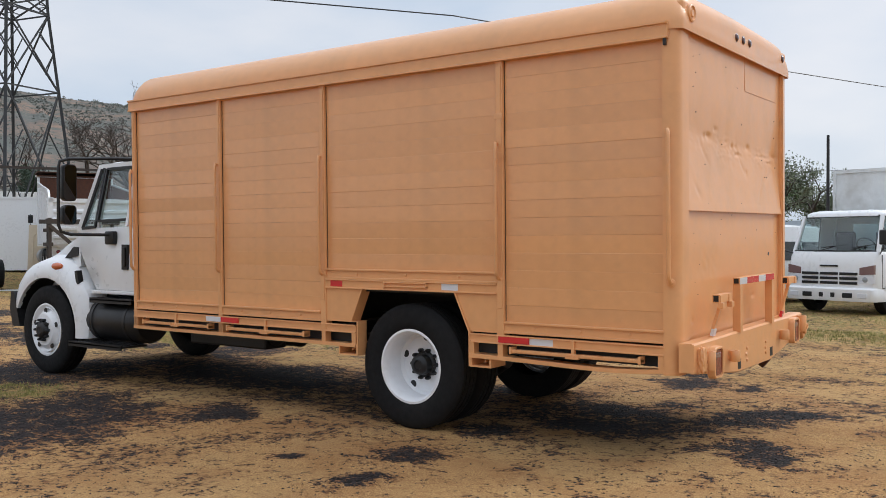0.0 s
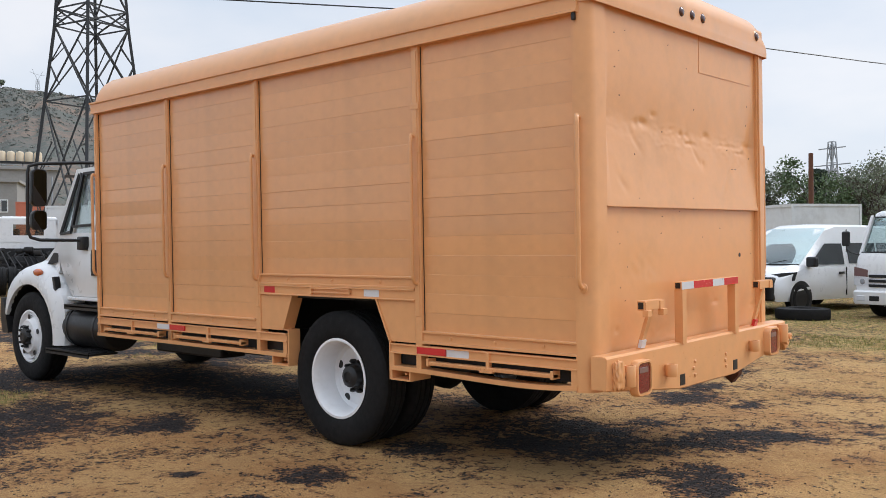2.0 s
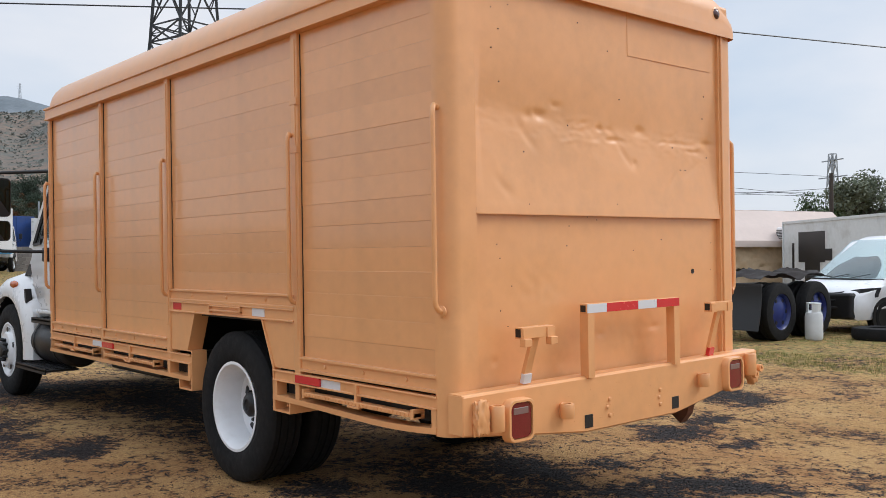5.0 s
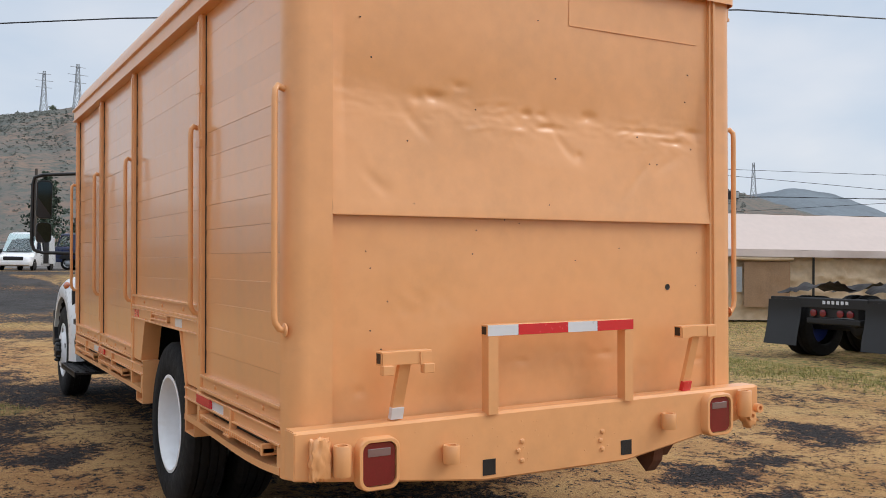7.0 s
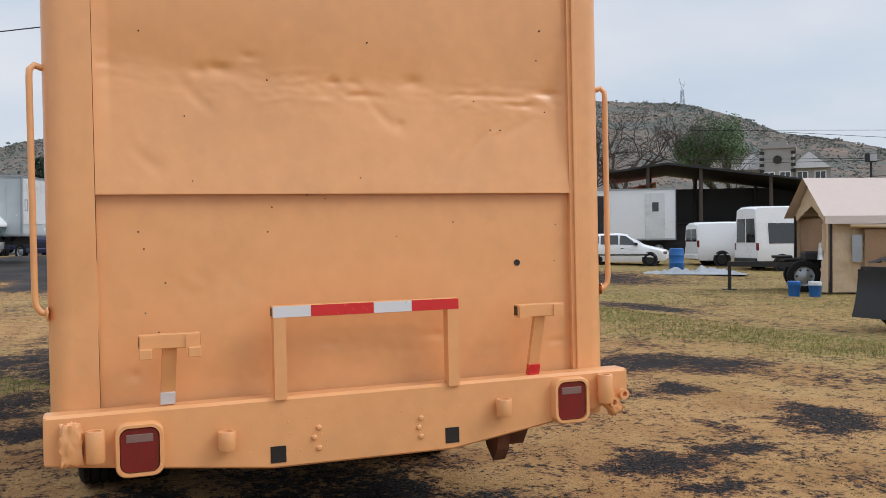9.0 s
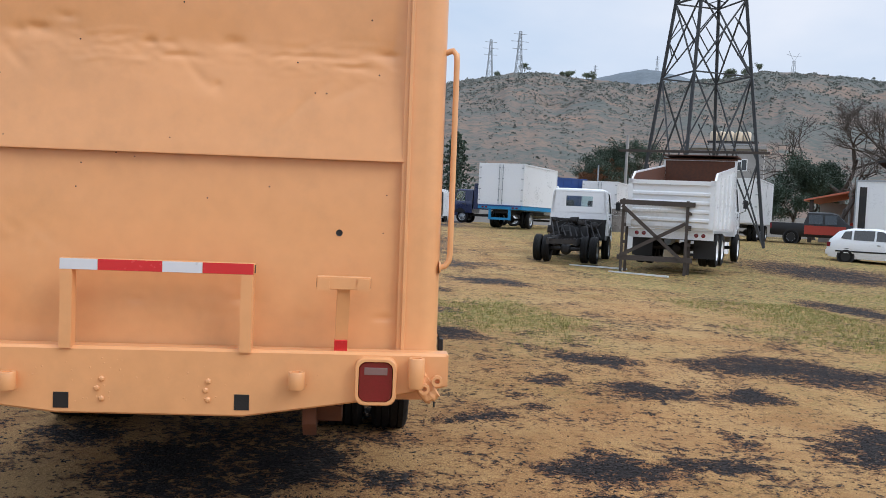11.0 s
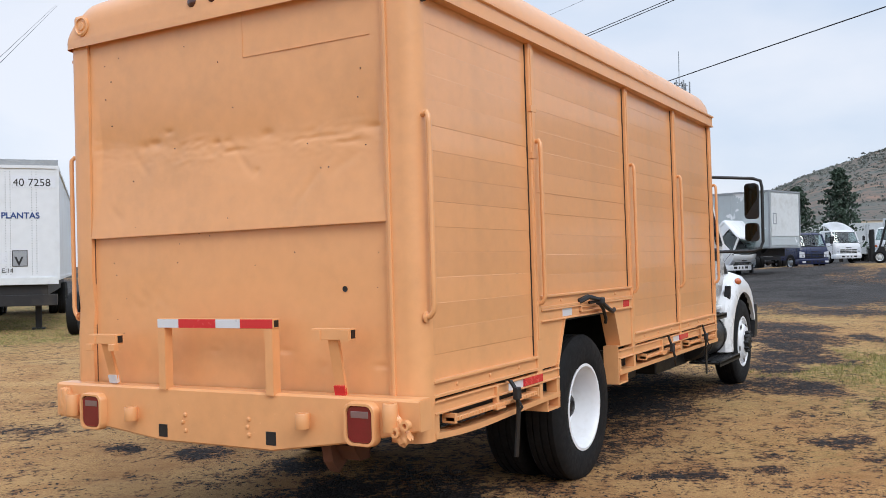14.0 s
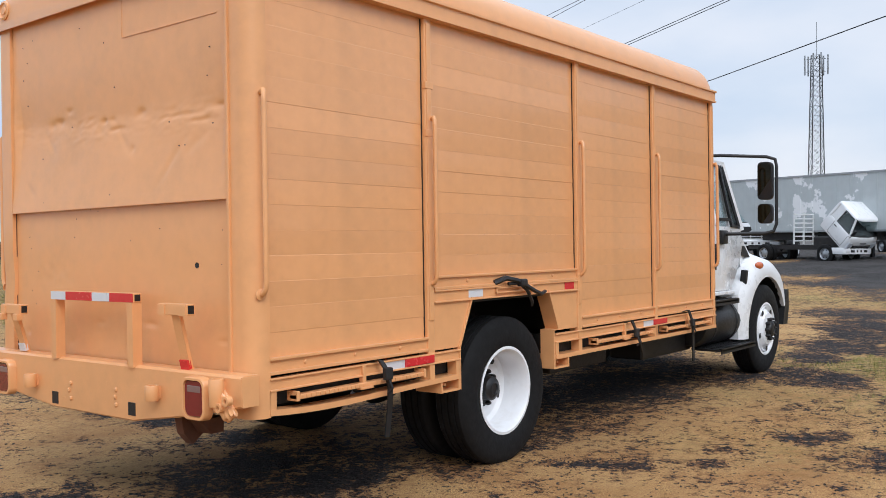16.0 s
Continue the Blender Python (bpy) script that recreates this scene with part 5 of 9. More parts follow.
        loft(bm, [[(x, mir(side, yc) + a * s, zc + c * s) for a, c in out] for x, s in ((-8.67, 0.72), (-8.655, 0.88), (-8.61, 1.0), (-8.555, 1.0), (-8.55, 0.97))])
        head = part("mirror_head", bm, BLACK, hoop, "black mirror housing", smooth=40)
        bm = bmesh.new()
        loft(bm, [[(x, mir(side, yc) + a * 0.86, zc + c * 0.92) for a, c in out] for x in (-8.5515, -8.5475)])
        bmesh.ops.transform(bm, matrix=pose(-8.55, mir(side, yc), zc, 0, 2, 3 * side) @ pose(8.55, -mir(side, yc), -zc), verts=bm.verts)
        part("mirror_glass", bm, CHROME, hoop, "mirror glass")

# cab back, roof, windscreen and floor
bm = bmesh.new()
sec = [(-0.98, 0.95), (-1.03, 1.2), (-1.04, 1.6), (-0.90, 2.27), (-0.80, 2.345), (-0.5, 2.375), (0, 2.385), (0.5, 2.375), (0.80, 2.345), (0.90, 2.27), (1.04, 1.6), (1.03, 1.2), (0.98, 0.95)]
loft(bm, [[(x, YC + y, z) for y, z in sec] for x in (-7.86, -7.90)])
part("cab_back", bm, WHITE, cab, smooth=40)
bm = bmesh.new()
roof_sec = [(-0.905, 2.27), (-0.88, 2.32), (-0.80, 2.35), (-0.5, 2.38), (0, 2.388), (0.5, 2.38), (0.80, 2.35), (0.88, 2.32), (0.905, 2.27)]
loft(bm, [[(x, YC + y * k, z - d) for y, z in roof_sec] for x, k, d in ((-7.88, 1, 0), (-8.2, 1, 0), (-8.72, 0.99, 0.012), (-8.88, 0.97, 0.05))], close=False, cap=False)
part("cab_roof", bm, WHITE, cab, smooth=50)
bm = bmesh.new()
loft(bm, [[(x, YC + y, z), (x + 0.008, YC + y, z + 0.006), (x2 + 0.008, YC + y2, z2 + 0.004), (x2, YC + y2, z2)] for x, y, z, x2, y2, z2 in ((-9.02, -0.98, 1.58, -8.85, -0.86, 2.28), (-9.12, -0.5, 1.58, -8.91, -0.45, 2.31), (-9.14, 0, 1.58, -8.92, 0, 2.32), (-9.12, 0.5, 1.58, -8.91, 0.45, 2.31), (-9.02, 0.98, 1.58, -8.85, 0.86, 2.28))])
g = part("windscreen", bm, GLASS, cab, "clear windscreen", smooth=50)
g.visible_shadow = False
bm = bmesh.new()
hood = [(-9.06, 1.00, 1.56, 1.62), (-9.25, 0.97, 1.46, 1.58), (-9.6, 0.90, 1.34, 1.50), (-9.95, 0.82, 1.22, 1.38), (-10.15, 0.76, 1.10, 1.24), (-10.22, 0.72, 0.98, 1.08), (-10.24, 0.70, 0.70, 0.72)]
loft(bm, [[(x, YC - w, zs - 0.35), (x, YC - w, zs), (x, YC - w * 0.9, (zs + zt) / 2 + 0.02), (x, YC - w * 0.5, zt - 0.008), (x, YC, zt), (x, YC + w * 0.5, zt - 0.008), (x, YC + w * 0.9, (zs + zt) / 2 + 0.02), (x, YC + w, zs), (x, YC + w, zs - 0.35)] for x, w, zs, zt in hood])
part("hood", bm, WHITE, cab, smooth=40)
bm = boxes((-8.98, -7.92, 5.90, 7.74, 0.90, 0.96), (-9.05, -8.80, 5.88, 7.76, 1.25, 1.60), bevel=0.03)
part("dashboard", bm, BLACK, cab)
for y in (6.35, 7.30):
    bm = boxes((-8.42, -8.0, y - 0.26, y + 0.26, 1.15, 1.36), (-8.08, -7.94, y - 0.25, y + 0.25, 1.34, 2.0), bevel=0.05)
    part("seat", bm, SEAT, cab)
bm = bmesh.new()
tube(bm, [(-8.62 + 0.07 * math.cos(a), 6.35 + 0.20 * math.sin(a), 1.66 + 0.19 * math.cos(a)) for a in np.linspace(0, 2 * math.pi, 25)], 0.014, 8)
tube(bm, [(-8.80, 6.35, 1.55), (-8.62, 6.35, 1.66)], 0.025, 8)
tube(bm, [(-8.62, 6.16, 1.66), (-8.62, 6.54, 1.66)], 0.012, 8)
part("steering_wheel", bm, BLACK, cab, smooth=50)
part("lower_cab", boxes((-8.76, -7.88, 5.98, 7.66, 0.70, 0.95), (-10.0, -8.9, 6.05, 7.6, 0.60, 1.0)), STEEL, cab)

# ---- parked vehicles: built pointing along +x with the front bumper at x = 0 ----
def place(x, y, yaw, z=None):
    return pose(x, y, gz(x, y) - 0.01 if z is None else z, 0, 0, yaw)


def small_wheel(parent, x, y, r, w, side, rim_mat=None, n=24):
    """A plain road wheel: tyre, rim and hub cap."""
    m = pose(x, y, r) @ pose(0, 0, 0, 90 if side < 0 else -90)
    h, rr = w / 2, r * 0.6
    bm = bmesh.new()
    prof = [(rr, h * 0.7), (rr + 0.015, h * 0.95), (r * 0.86, h), (r * 0.97, h * 0.85), (r, h * 0.6), (r, h * 0.1), (r - 0.01, h * 0.06)]
    lathe(bm, prof + [(a, -z) for a, z in prof[::-1]], n, m)
    wh = part("wheel", bm, TYRE, parent, "black tyre", smooth=40)
    bm = bmesh.new()
    lathe(bm, [(rr + 0.005, h * 0.85), (rr - 0.015, h * 0.7), (rr - 0.03, h * 0.35), (rr * 0.55, h * 0.55), (rr * 0.4, h * 0.75), (0, h * 0.8)], n, m)
    part("rim", bm, rim_mat or GALV, wh, smooth=40)
    bm = bmesh.new()
    for k in range(6):
        a = math.pi * k / 3
        lathe(bm, [(rr * 0.12, 0), (rr * 0.12, 0.006), (0, 0.006)], 8, m @ pose(rr * 0.7 * math.cos(a), rr * 0.7 * math.sin(a), h * 0.47))
    part("rim_hole", bm, BLACK, wh)
    return wh


def panel_on(bm, pts, t=0.012):
    """A thin plate on a quad, proud by t along its normal."""
    p = [Vector(q) for q in pts]
    nrm = (p[1] - p[0]).cross(p[2] - p[0]).normalized() * t
    loft(bm, [[q - nrm * 0.3 for q in p], [q + nrm for q in p]])
    return bm


INTERIOR = material("dark_cab_lining", (0.075, 0.078, 0.085), 0.8, vary=0.2, scale=6)
SCREEN = glass_material("vehicle_glass", (0.86, 0.92, 0.92), 0.1)


def plan_ring(xf, xr, hw, z, r=0.14):
    """A cab's outline seen from above at height z, its front corners rounded, its nose slightly bowed."""
    half = [(xr, hw), (xf - r * 1.2, hw), (xf - r * 0.55, hw - r * 0.12), (xf - r * 0.16, hw - r * 0.5), (xf - 0.012, hw - r * 1.15), (xf + 0.012, hw * 0.5), (xf + 0.02, 0.0)]
    return [(x, y, z) for x, y in half] + [(x, -y, z) for x, y in half[-2::-1]]


def cabover_cab(v, w=1.95, top=2.25, paint=None, length=1.65, low=0.55, grille=True, lamp_mat=None, tilt=0.0):
    """The cab of a light forward-control truck: a hollow shell with glass, seats and wheel."""
    paint = paint or WHITE
    tm = pose(-0.1, 0, low) @ pose(0, 0, 0, 0, tilt) @ pose(0.1, 0, -low)
    h, s = w / 2, (top - low) / 1.66
    belt = low + 0.80 * s
    zr = top - 0.13 * s

    def add(name, bm, mat, label="", parent=None, smooth=0):
        bmesh.ops.transform(bm, matrix=tm, verts=bm.verts)
        return part(name, bm, mat, parent or c, label, smooth)

    c = None
    body = bmesh.new()
    loft(body, [plan_ring(0.0, -length, h * 0.985, low), plan_ring(0.01, -length, h, low + 0.10), plan_ring(0.0, -length, h, low + 0.52 * s), plan_ring(-0.03, -length, h * 0.985, low + 0.70 * s), plan_ring(-0.075, -length, h * 0.962, belt - 0.01), plan_ring(-0.11, -length, h * 0.955, belt)])
    bmesh.ops.transform(body, matrix=tm, verts=body.verts)
    c = part("cab_body", body, paint, v, smooth=38)
    add("roof", loft(bmesh.new(), [plan_ring(-0.385, -length, h * 0.885, zr, 0.2), plan_ring(-0.40, -length, h * 0.875, zr + 0.06 * s, 0.22), plan_ring(-0.46, -length + 0.02, h * 0.84, top - 0.025, 0.24), plan_ring(-0.56, -length + 0.06, h * 0.76, top, 0.24)]), paint, smooth=50)
    for k in (-0.5, -0.17, 0.17, 0.5):
        add("roof_rib", boxes((-length + 0.15, -0.62, k * h - 0.03, k * h + 0.03, top - 0.01, top + 0.010), bevel=0.008), paint)
    for sd in (-1, 1):
        bm = bmesh.new()
        bar(bm, (-0.19, sd * h * 0.945, belt - 0.02), (-0.47, sd * h * 0.875, zr + 0.02), 0.075, 0.055)
        add("front_pillar", bm, paint)
        bm = bmesh.new()
        bar(bm, (-1.12, sd * h * 0.95, belt - 0.02), (-1.12, sd * h * 0.878, zr + 0.02), 0.10, 0.05)
        bar(bm, (-length + 0.05, sd * h * 0.94, belt - 0.02), (-length + 0.05, sd * h * 0.87, zr + 0.02), 0.10, 0.10)
        add("rear_pillar", bm, paint)
        bm = bmesh.new()
        loft(bm, [[(-1.12, sd * h * 0.952, belt - 0.02), (-length, sd * h * 0.952, belt - 0.02), (-length, sd * h * 0.878, zr + 0.01), (-1.12, sd * h * 0.878, zr + 0.01)], [(-1.12, sd * (h * 0.952 - 0.03), belt - 0.02), (-length, sd * (h * 0.952 - 0.03), belt - 0.02), (-length, sd * (h * 0.878 - 0.03), zr + 0.01), (-1.12, sd * (h * 0.878 - 0.03), zr + 0.01)]])
        add("quarter_panel", bm, paint)
        q = [(-0.26, sd * h * 0.942, belt + 0.012), (-1.07, sd * h * 0.948, belt + 0.012), (-1.07, sd * h * 0.882, zr - 0.012), (-0.53, sd * h * 0.88, zr - 0.012)]
        g = add("side_window", loft(bmesh.new(), [q, [(x, y - sd * 0.006, z) for x, y, z in q]]), SCREEN, "side glass")
        g.visible_shadow = False
        bm = bmesh.new()
        for a, b in zip(q, q[1:] + q[:1]):
            bar(bm, a, b, 0.025, 0.02)
        add("window_seal", bm, BLACK)
        bm = bmesh.new()
        for xx in (-0.24, -1.13):
            box(bm, xx - 0.006, xx + 0.006, *sorted((sd * h * 0.99, sd * (h + 0.004))), low + 0.08, belt - 0.06)
        box(bm, -1.12, -0.25, *sorted((sd * h * 0.99, sd * (h + 0.004))), low + 0.06, low + 0.075)
        add("door_seam", bm, STEEL, "dark shut line of the door")
        add("door_handle", boxes((-1.06, -0.90, *sorted((sd * h * 0.99, sd * (h + 0.022))), low + 0.60 * s, low + 0.645 * s), bevel=0.006), BLACK)
        bm = bmesh.new()
        tube(bm, [(-0.22, sd * h * 0.96, belt - 0.05), (-0.04, sd * (h + 0.10), belt + 0.02), (-0.01, sd * (h + 0.16), belt + 0.10)], 0.012, 6)
        tube(bm, [(-0.01, sd * (h + 0.16), belt + 0.02), (-0.01, sd * (h + 0.16), belt + 0.48)], 0.010, 6)
        add("mirror_arm", bm, BLACK)
        add("mirror", boxes((-0.04, 0.035, sd * (h + 0.16) - 0.085, sd * (h + 0.16) + 0.085, belt + 0.14, belt + 0.44), bevel=0.03), BLACK, "black door mirror housing")
        # headlight: a clear lamp with a turn signal over it
        bm = bmesh.new()
        loft(bm, [[(xo, sd * h * a, low + z * s) for a, z in ((0.64, 0.16), (0.965, 0.16), (0.965, 0.33), (0.64, 0.31))] for xo in (-0.10, 0.012)])
        lamp = add("headlight", bm, SILVER, "clear headlight")
        bm = bmesh.new()
        lathe(bm, [(0.062, 0), (0.05, 0.006), (0, 0.008)], 16, pose(0.010, sd * h * 0.78, low + 0.235 * s, 0, 90))
        add("reflector", bm, GALV, "", lamp, 40)
        bm = bmesh.new()
        loft(bm, [[(xo, sd * h * a, low + z * s) for a, z in ((0.66, 0.33), (0.965, 0.345), (0.965, 0.53), (0.66, 0.47))] for xo in (-0.10, 0.010)])
        add("turn_signal", bm, lamp_mat or AMBER, "turn signal lens")
        add("seat", boxes((-1.30, -0.86, *sorted((sd * 0.22, sd * 0.70)), belt - 0.45, belt - 0.22), (-1.42, -1.28, *sorted((sd * 0.24, sd * 0.68)), belt - 0.24, belt + 0.42), bevel=0.05), SEAT)
    # windscreen, slightly curved from side to side
    st = [(-0.945, 0.10), (-0.7, 0.03), (-0.35, 0.0), (0, -0.008), (0.35, 0.0), (0.7, 0.03), (0.945, 0.10)]
    g = add("windscreen", loft(bmesh.new(), [[(-0.105 - d, y * h, belt + 0.012), (-0.112 - d, y * h, belt + 0.012), (-0.402 - d * 0.8, y * h * 0.93, zr + 0.012), (-0.395 - d * 0.8, y * h * 0.93, zr + 0.012)] for y, d in st]), SCREEN, "windscreen", smooth=50)
    g.visible_shadow = False
    bm = bmesh.new()
    for (y0, d0), (y1, d1) in zip(st, st[1:]):
        bar(bm, (-0.10 - d0, y0 * h, belt + 0.012), (-0.10 - d1, y1 * h, belt + 0.012), 0.03, 0.035)
        bar(bm, (-0.393 - d0 * 0.8, y0 * h * 0.93, zr + 0.006), (-0.393 - d1 * 0.8, y1 * h * 0.93, zr + 0.006), 0.03, 0.03)
    for sd in (-1, 1):
        bar(bm, (-0.20, sd * 0.945 * h, belt), (-0.475, sd * 0.88 * h, zr + 0.01), 0.04, 0.03)
    add("windscreen_seal", bm, BLACK, "black rubber surround")
    bm = bmesh.new()
    for y in (-0.42, 0.22):
        bar(bm, (-0.075, y * h, belt - 0.02), (-0.135, (y + 0.50) * h, belt + 0.12), 0.018)
        bar(bm, (-0.13, (y + 0.15) * h, belt + 0.075), (-0.14, (y + 0.72) * h, belt + 0.15), 0.012)
    add("wiper", bm, BLACK)
    # back wall with its window
    bm = boxes((-length, -length + 0.03, -h * 0.93, h * 0.93, belt - 0.02, belt + 0.22 * s), (-length, -length + 0.03, -h * 0.88, h * 0.88, zr - 0.14 * s, zr + 0.02), (-length, -length + 0.03, -h * 0.92, -0.45, belt + 0.22 * s, zr - 0.14 * s), (-length, -length + 0.03, 0.45, h * 0.92, belt + 0.22 * s, zr - 0.14 * s))
    add("back_wall", bm, paint)
    g = add("rear_window", boxes((-length + 0.010, -length + 0.016, -0.46, 0.46, belt + 0.21 * s, zr - 0.13 * s)), SCREEN, "rear glass")
    g.visible_shadow = False
    add("dashboard", boxes((-0.52, -0.14, -h * 0.92, h * 0.92, belt - 0.06, belt + 0.03), (-length + 0.03, -0.2, -h * 0.9, h * 0.9, belt + 0.002, belt + 0.006), bevel=0.02), INTERIOR)
    bm = bmesh.new()
    tube(bm, [(-0.60 + 0.10 * math.cos(a), 0.45 * h + 0.20 * math.sin(a), belt + 0.12 + 0.16 * math.cos(a)) for a in np.linspace(0, 2 * math.pi, 21)], 0.014, 6)
    tube(bm, [(-0.48, 0.45 * h, belt), (-0.60, 0.45 * h, belt + 0.12)], 0.025, 6)
    add("steering_wheel", bm, BLACK, smooth=50)
    if grille:
        bm = bmesh.new()
        for k in range(3):
            for y0, y1 in ((-0.62, -0.24), (-0.20, 0.20), (0.24, 0.62)):
                box(bm, 0.0, 0.042, y0 * h, y1 * h, low + (0.13 + k * 0.095) * s, low + (0.185 + k * 0.095) * s, bevel=0.006)
        add("grille", bm, BLACK, "dark grille slots")
        add("badge", boxes((0.0, 0.040, -0.2 * h, 0.2 * h, low + 0.49 * s, low + 0.525 * s)), STEEL, "dark maker badge bar")
    bm = bmesh.new()
    loft(bm, [plan_ring(0.075, -0.55, h * 0.99, low - 0.21), plan_ring(0.09, -0.55, h, low - 0.17), plan_ring(0.09, -0.55, h, low + 0.03), plan_ring(0.06, -0.55, h * 0.985, low + 0.065)])
    bp = part("bumper", bm, paint, v, smooth=40)
    for y, ww, mt in ((-0.76, 0.10, SILVER), (-0.45, 0.11, BLACK), (-0.13, 0.05, BLACK), (0.13, 0.05, BLACK), (0.45, 0.11, BLACK), (0.76, 0.10, SILVER)):
        x = 0.09 if abs(y) < 0.6 else 0.075
        part("bumper_slot", boxes((x, x + 0.022, y * h - ww, y * h + ww, low - 0.14, low - 0.04), bevel=0.01), mt, bp)
    if not tilt:
        for sd in (-1, 1):
            arc = [(-0.75 + 0.43 * math.cos(a), low - 0.10 + 0.43 * math.sin(a)) for a in np.linspace(0.25, math.pi - 0.25, 13)]
            part("arch_opening", prism(bmesh.new(), arc, sd * (h - 0.01), sd * (h + 0.004)), BLACK, v, "dark wheel opening")
            bm = bmesh.new()
            for a, b in zip(arc, arc[1:]):
                bar(bm, (a[0], sd * (h + 0.004), a[1]), (b[0], sd * (h + 0.004), b[1]), 0.02, 0.02)
            part("wheel_arch", bm, paint, v)
    return c


def ladder_frame(v, x0, x1, z=0.62, w=0.42, mat=None):
    bm = bmesh.new()
    for s in (-1, 1):
        box(bm, x0, x1, s * w - 0.035, s * w + 0.035, z - 0.1, z + 0.1)
    for x in np.arange(x0 + 0.2, x1, 0.8):
        box(bm, x - 0.03, x + 0.03, -w, w, z - 0.07, z + 0.07)
    return part("chassis_frame", bm, mat or STEEL, v)


def truck_wheels(v, axles, r, track, rim_mat=None):
    for x, dual in axles:
        for s in (-1, 1):
            small_wheel(v, x, s * (track - 0.12), r, 0.24, s, rim_mat)
            if dual:
                small_wheel(v, x, s * (track - 0.40), r, 0.24, s, rim_mat)
        bm = bmesh.new()
        tube(bm, [(x, -track + 0.1, r), (x, track - 0.1, r)], 0.06, 8)
        if dual:
            lathe(bm, [(0, -0.18), (0.12, -0.14), (0.19, 0), (0.12, 0.14), (0, 0.18)], 12, pose(x, 0, r, 0, 90))
        part("axle", bm, STEEL, v, smooth=40)


def cargo_box(v, x0, x1, w, z0, z1, mat, doors=True, ribs=0, trim=None, roof=True):
    """A box body with edge trim, corner posts and rear doors."""
    h = w / 2
    b = part("cargo_body", boxes((x0, x1, -h, h, z0, z1)), mat, v)
    bm = bmesh.new()
    for s in (-1, 1):
        for z in (z0, z1):
            box(bm, x0 - 0.012, x1 + 0.012, s * h - 0.03, s * h + 0.03, z - 0.05, z + 0.03)
        for x in (x0, x1):
            box(bm, x - 0.03, x + 0.03, s * h - 0.034, s * h + 0.034, z0 - 0.03, z1 + 0.02)
    for x in (x0, x1):
        for z in (z0, z1):
            box(bm, x - 0.028, x + 0.028, -h, h, z - 0.045, z + 0.027)
    part("edge_trim", bm, trim or mat, b)
    if ribs:
        for s in (-1, 1):
            bm = bmesh.new()
            for x in np.linspace(x0, x1, ribs + 2)[1:-1]:
                box(bm, x - 0.03, x + 0.03, *sorted((s * h, s * (h + 0.02))), z0, z1 - 0.05)
            part("side_rib", bm, mat, b)
    if doors:
        for s in (-1, 1):
            d = part("rear_door", boxes((x0 - 0.032, x0 - 0.008, *sorted((s * 0.012, s * (h - 0.05))), z0 + 0.03, z1 - 0.06), bevel=0.004), mat, b)
            bm = bmesh.new()
            tube(bm, [(x0 - 0.05, s * 0.10, z0 - 0.02), (x0 - 0.05, s * 0.10, z1 - 0.03)], 0.018, 6)
            for z in np.linspace(z0 + 0.2, z1 - 0.2, 4):
                box(bm, x0 - 0.06, x0 - 0.03, s * 0.10 - 0.04, s * 0.10 + 0.04, z - 0.03, z + 0.03)
                box(bm, x0 - 0.05, x0 - 0.03, s * (h - 0.05) - 0.06, s * (h - 0.05) + 0.06, z - 0.025, z + 0.025)
            part("lock_bar", bm, GALV, d)
    return b


def car_shell(v, w, sections, paint, name="car_body"):
    """A car's skin: sections of (x, low z, belt z, top z, width factor at belt, width factor at top)."""
    bm = bmesh.new()
    rings = []
    for x, zl, zb, zt, wb, wt in sections:
        h = w / 2
        rings.append([(x, -h * wb * 0.94, zl), (x, -h * wb, zl + (zb - zl) * 0.35), (x, -h * wb * 0.985, zb), (x, -h * wt, zt - 0.05 * (zt > zb + 0.1)), (x, -h * wt * 0.8, zt), (x, 0, zt + 0.02),
                      (x, h * wt * 0.8, zt), (x, h * wt, zt - 0.05 * (zt > zb + 0.1)), (x, h * wb * 0.985, zb), (x, h * wb, zl + (zb - zl) * 0.35), (x, h * wb * 0.94, zl)])
    loft(bm, rings)
    return part(name, bm, paint, v, smooth=45)


def arch_disc(v, x, y, r, s):
    bm = bmesh.new()
    lathe(bm, [(0, 0), (r, 0), (r, 0.008), (0, 0.008)], 24, pose(x, y, r * 0.86) @ pose(0, 0, 0, 90 if s < 0 else -90))
    return part("wheel_arch", bm, BLACK, v)


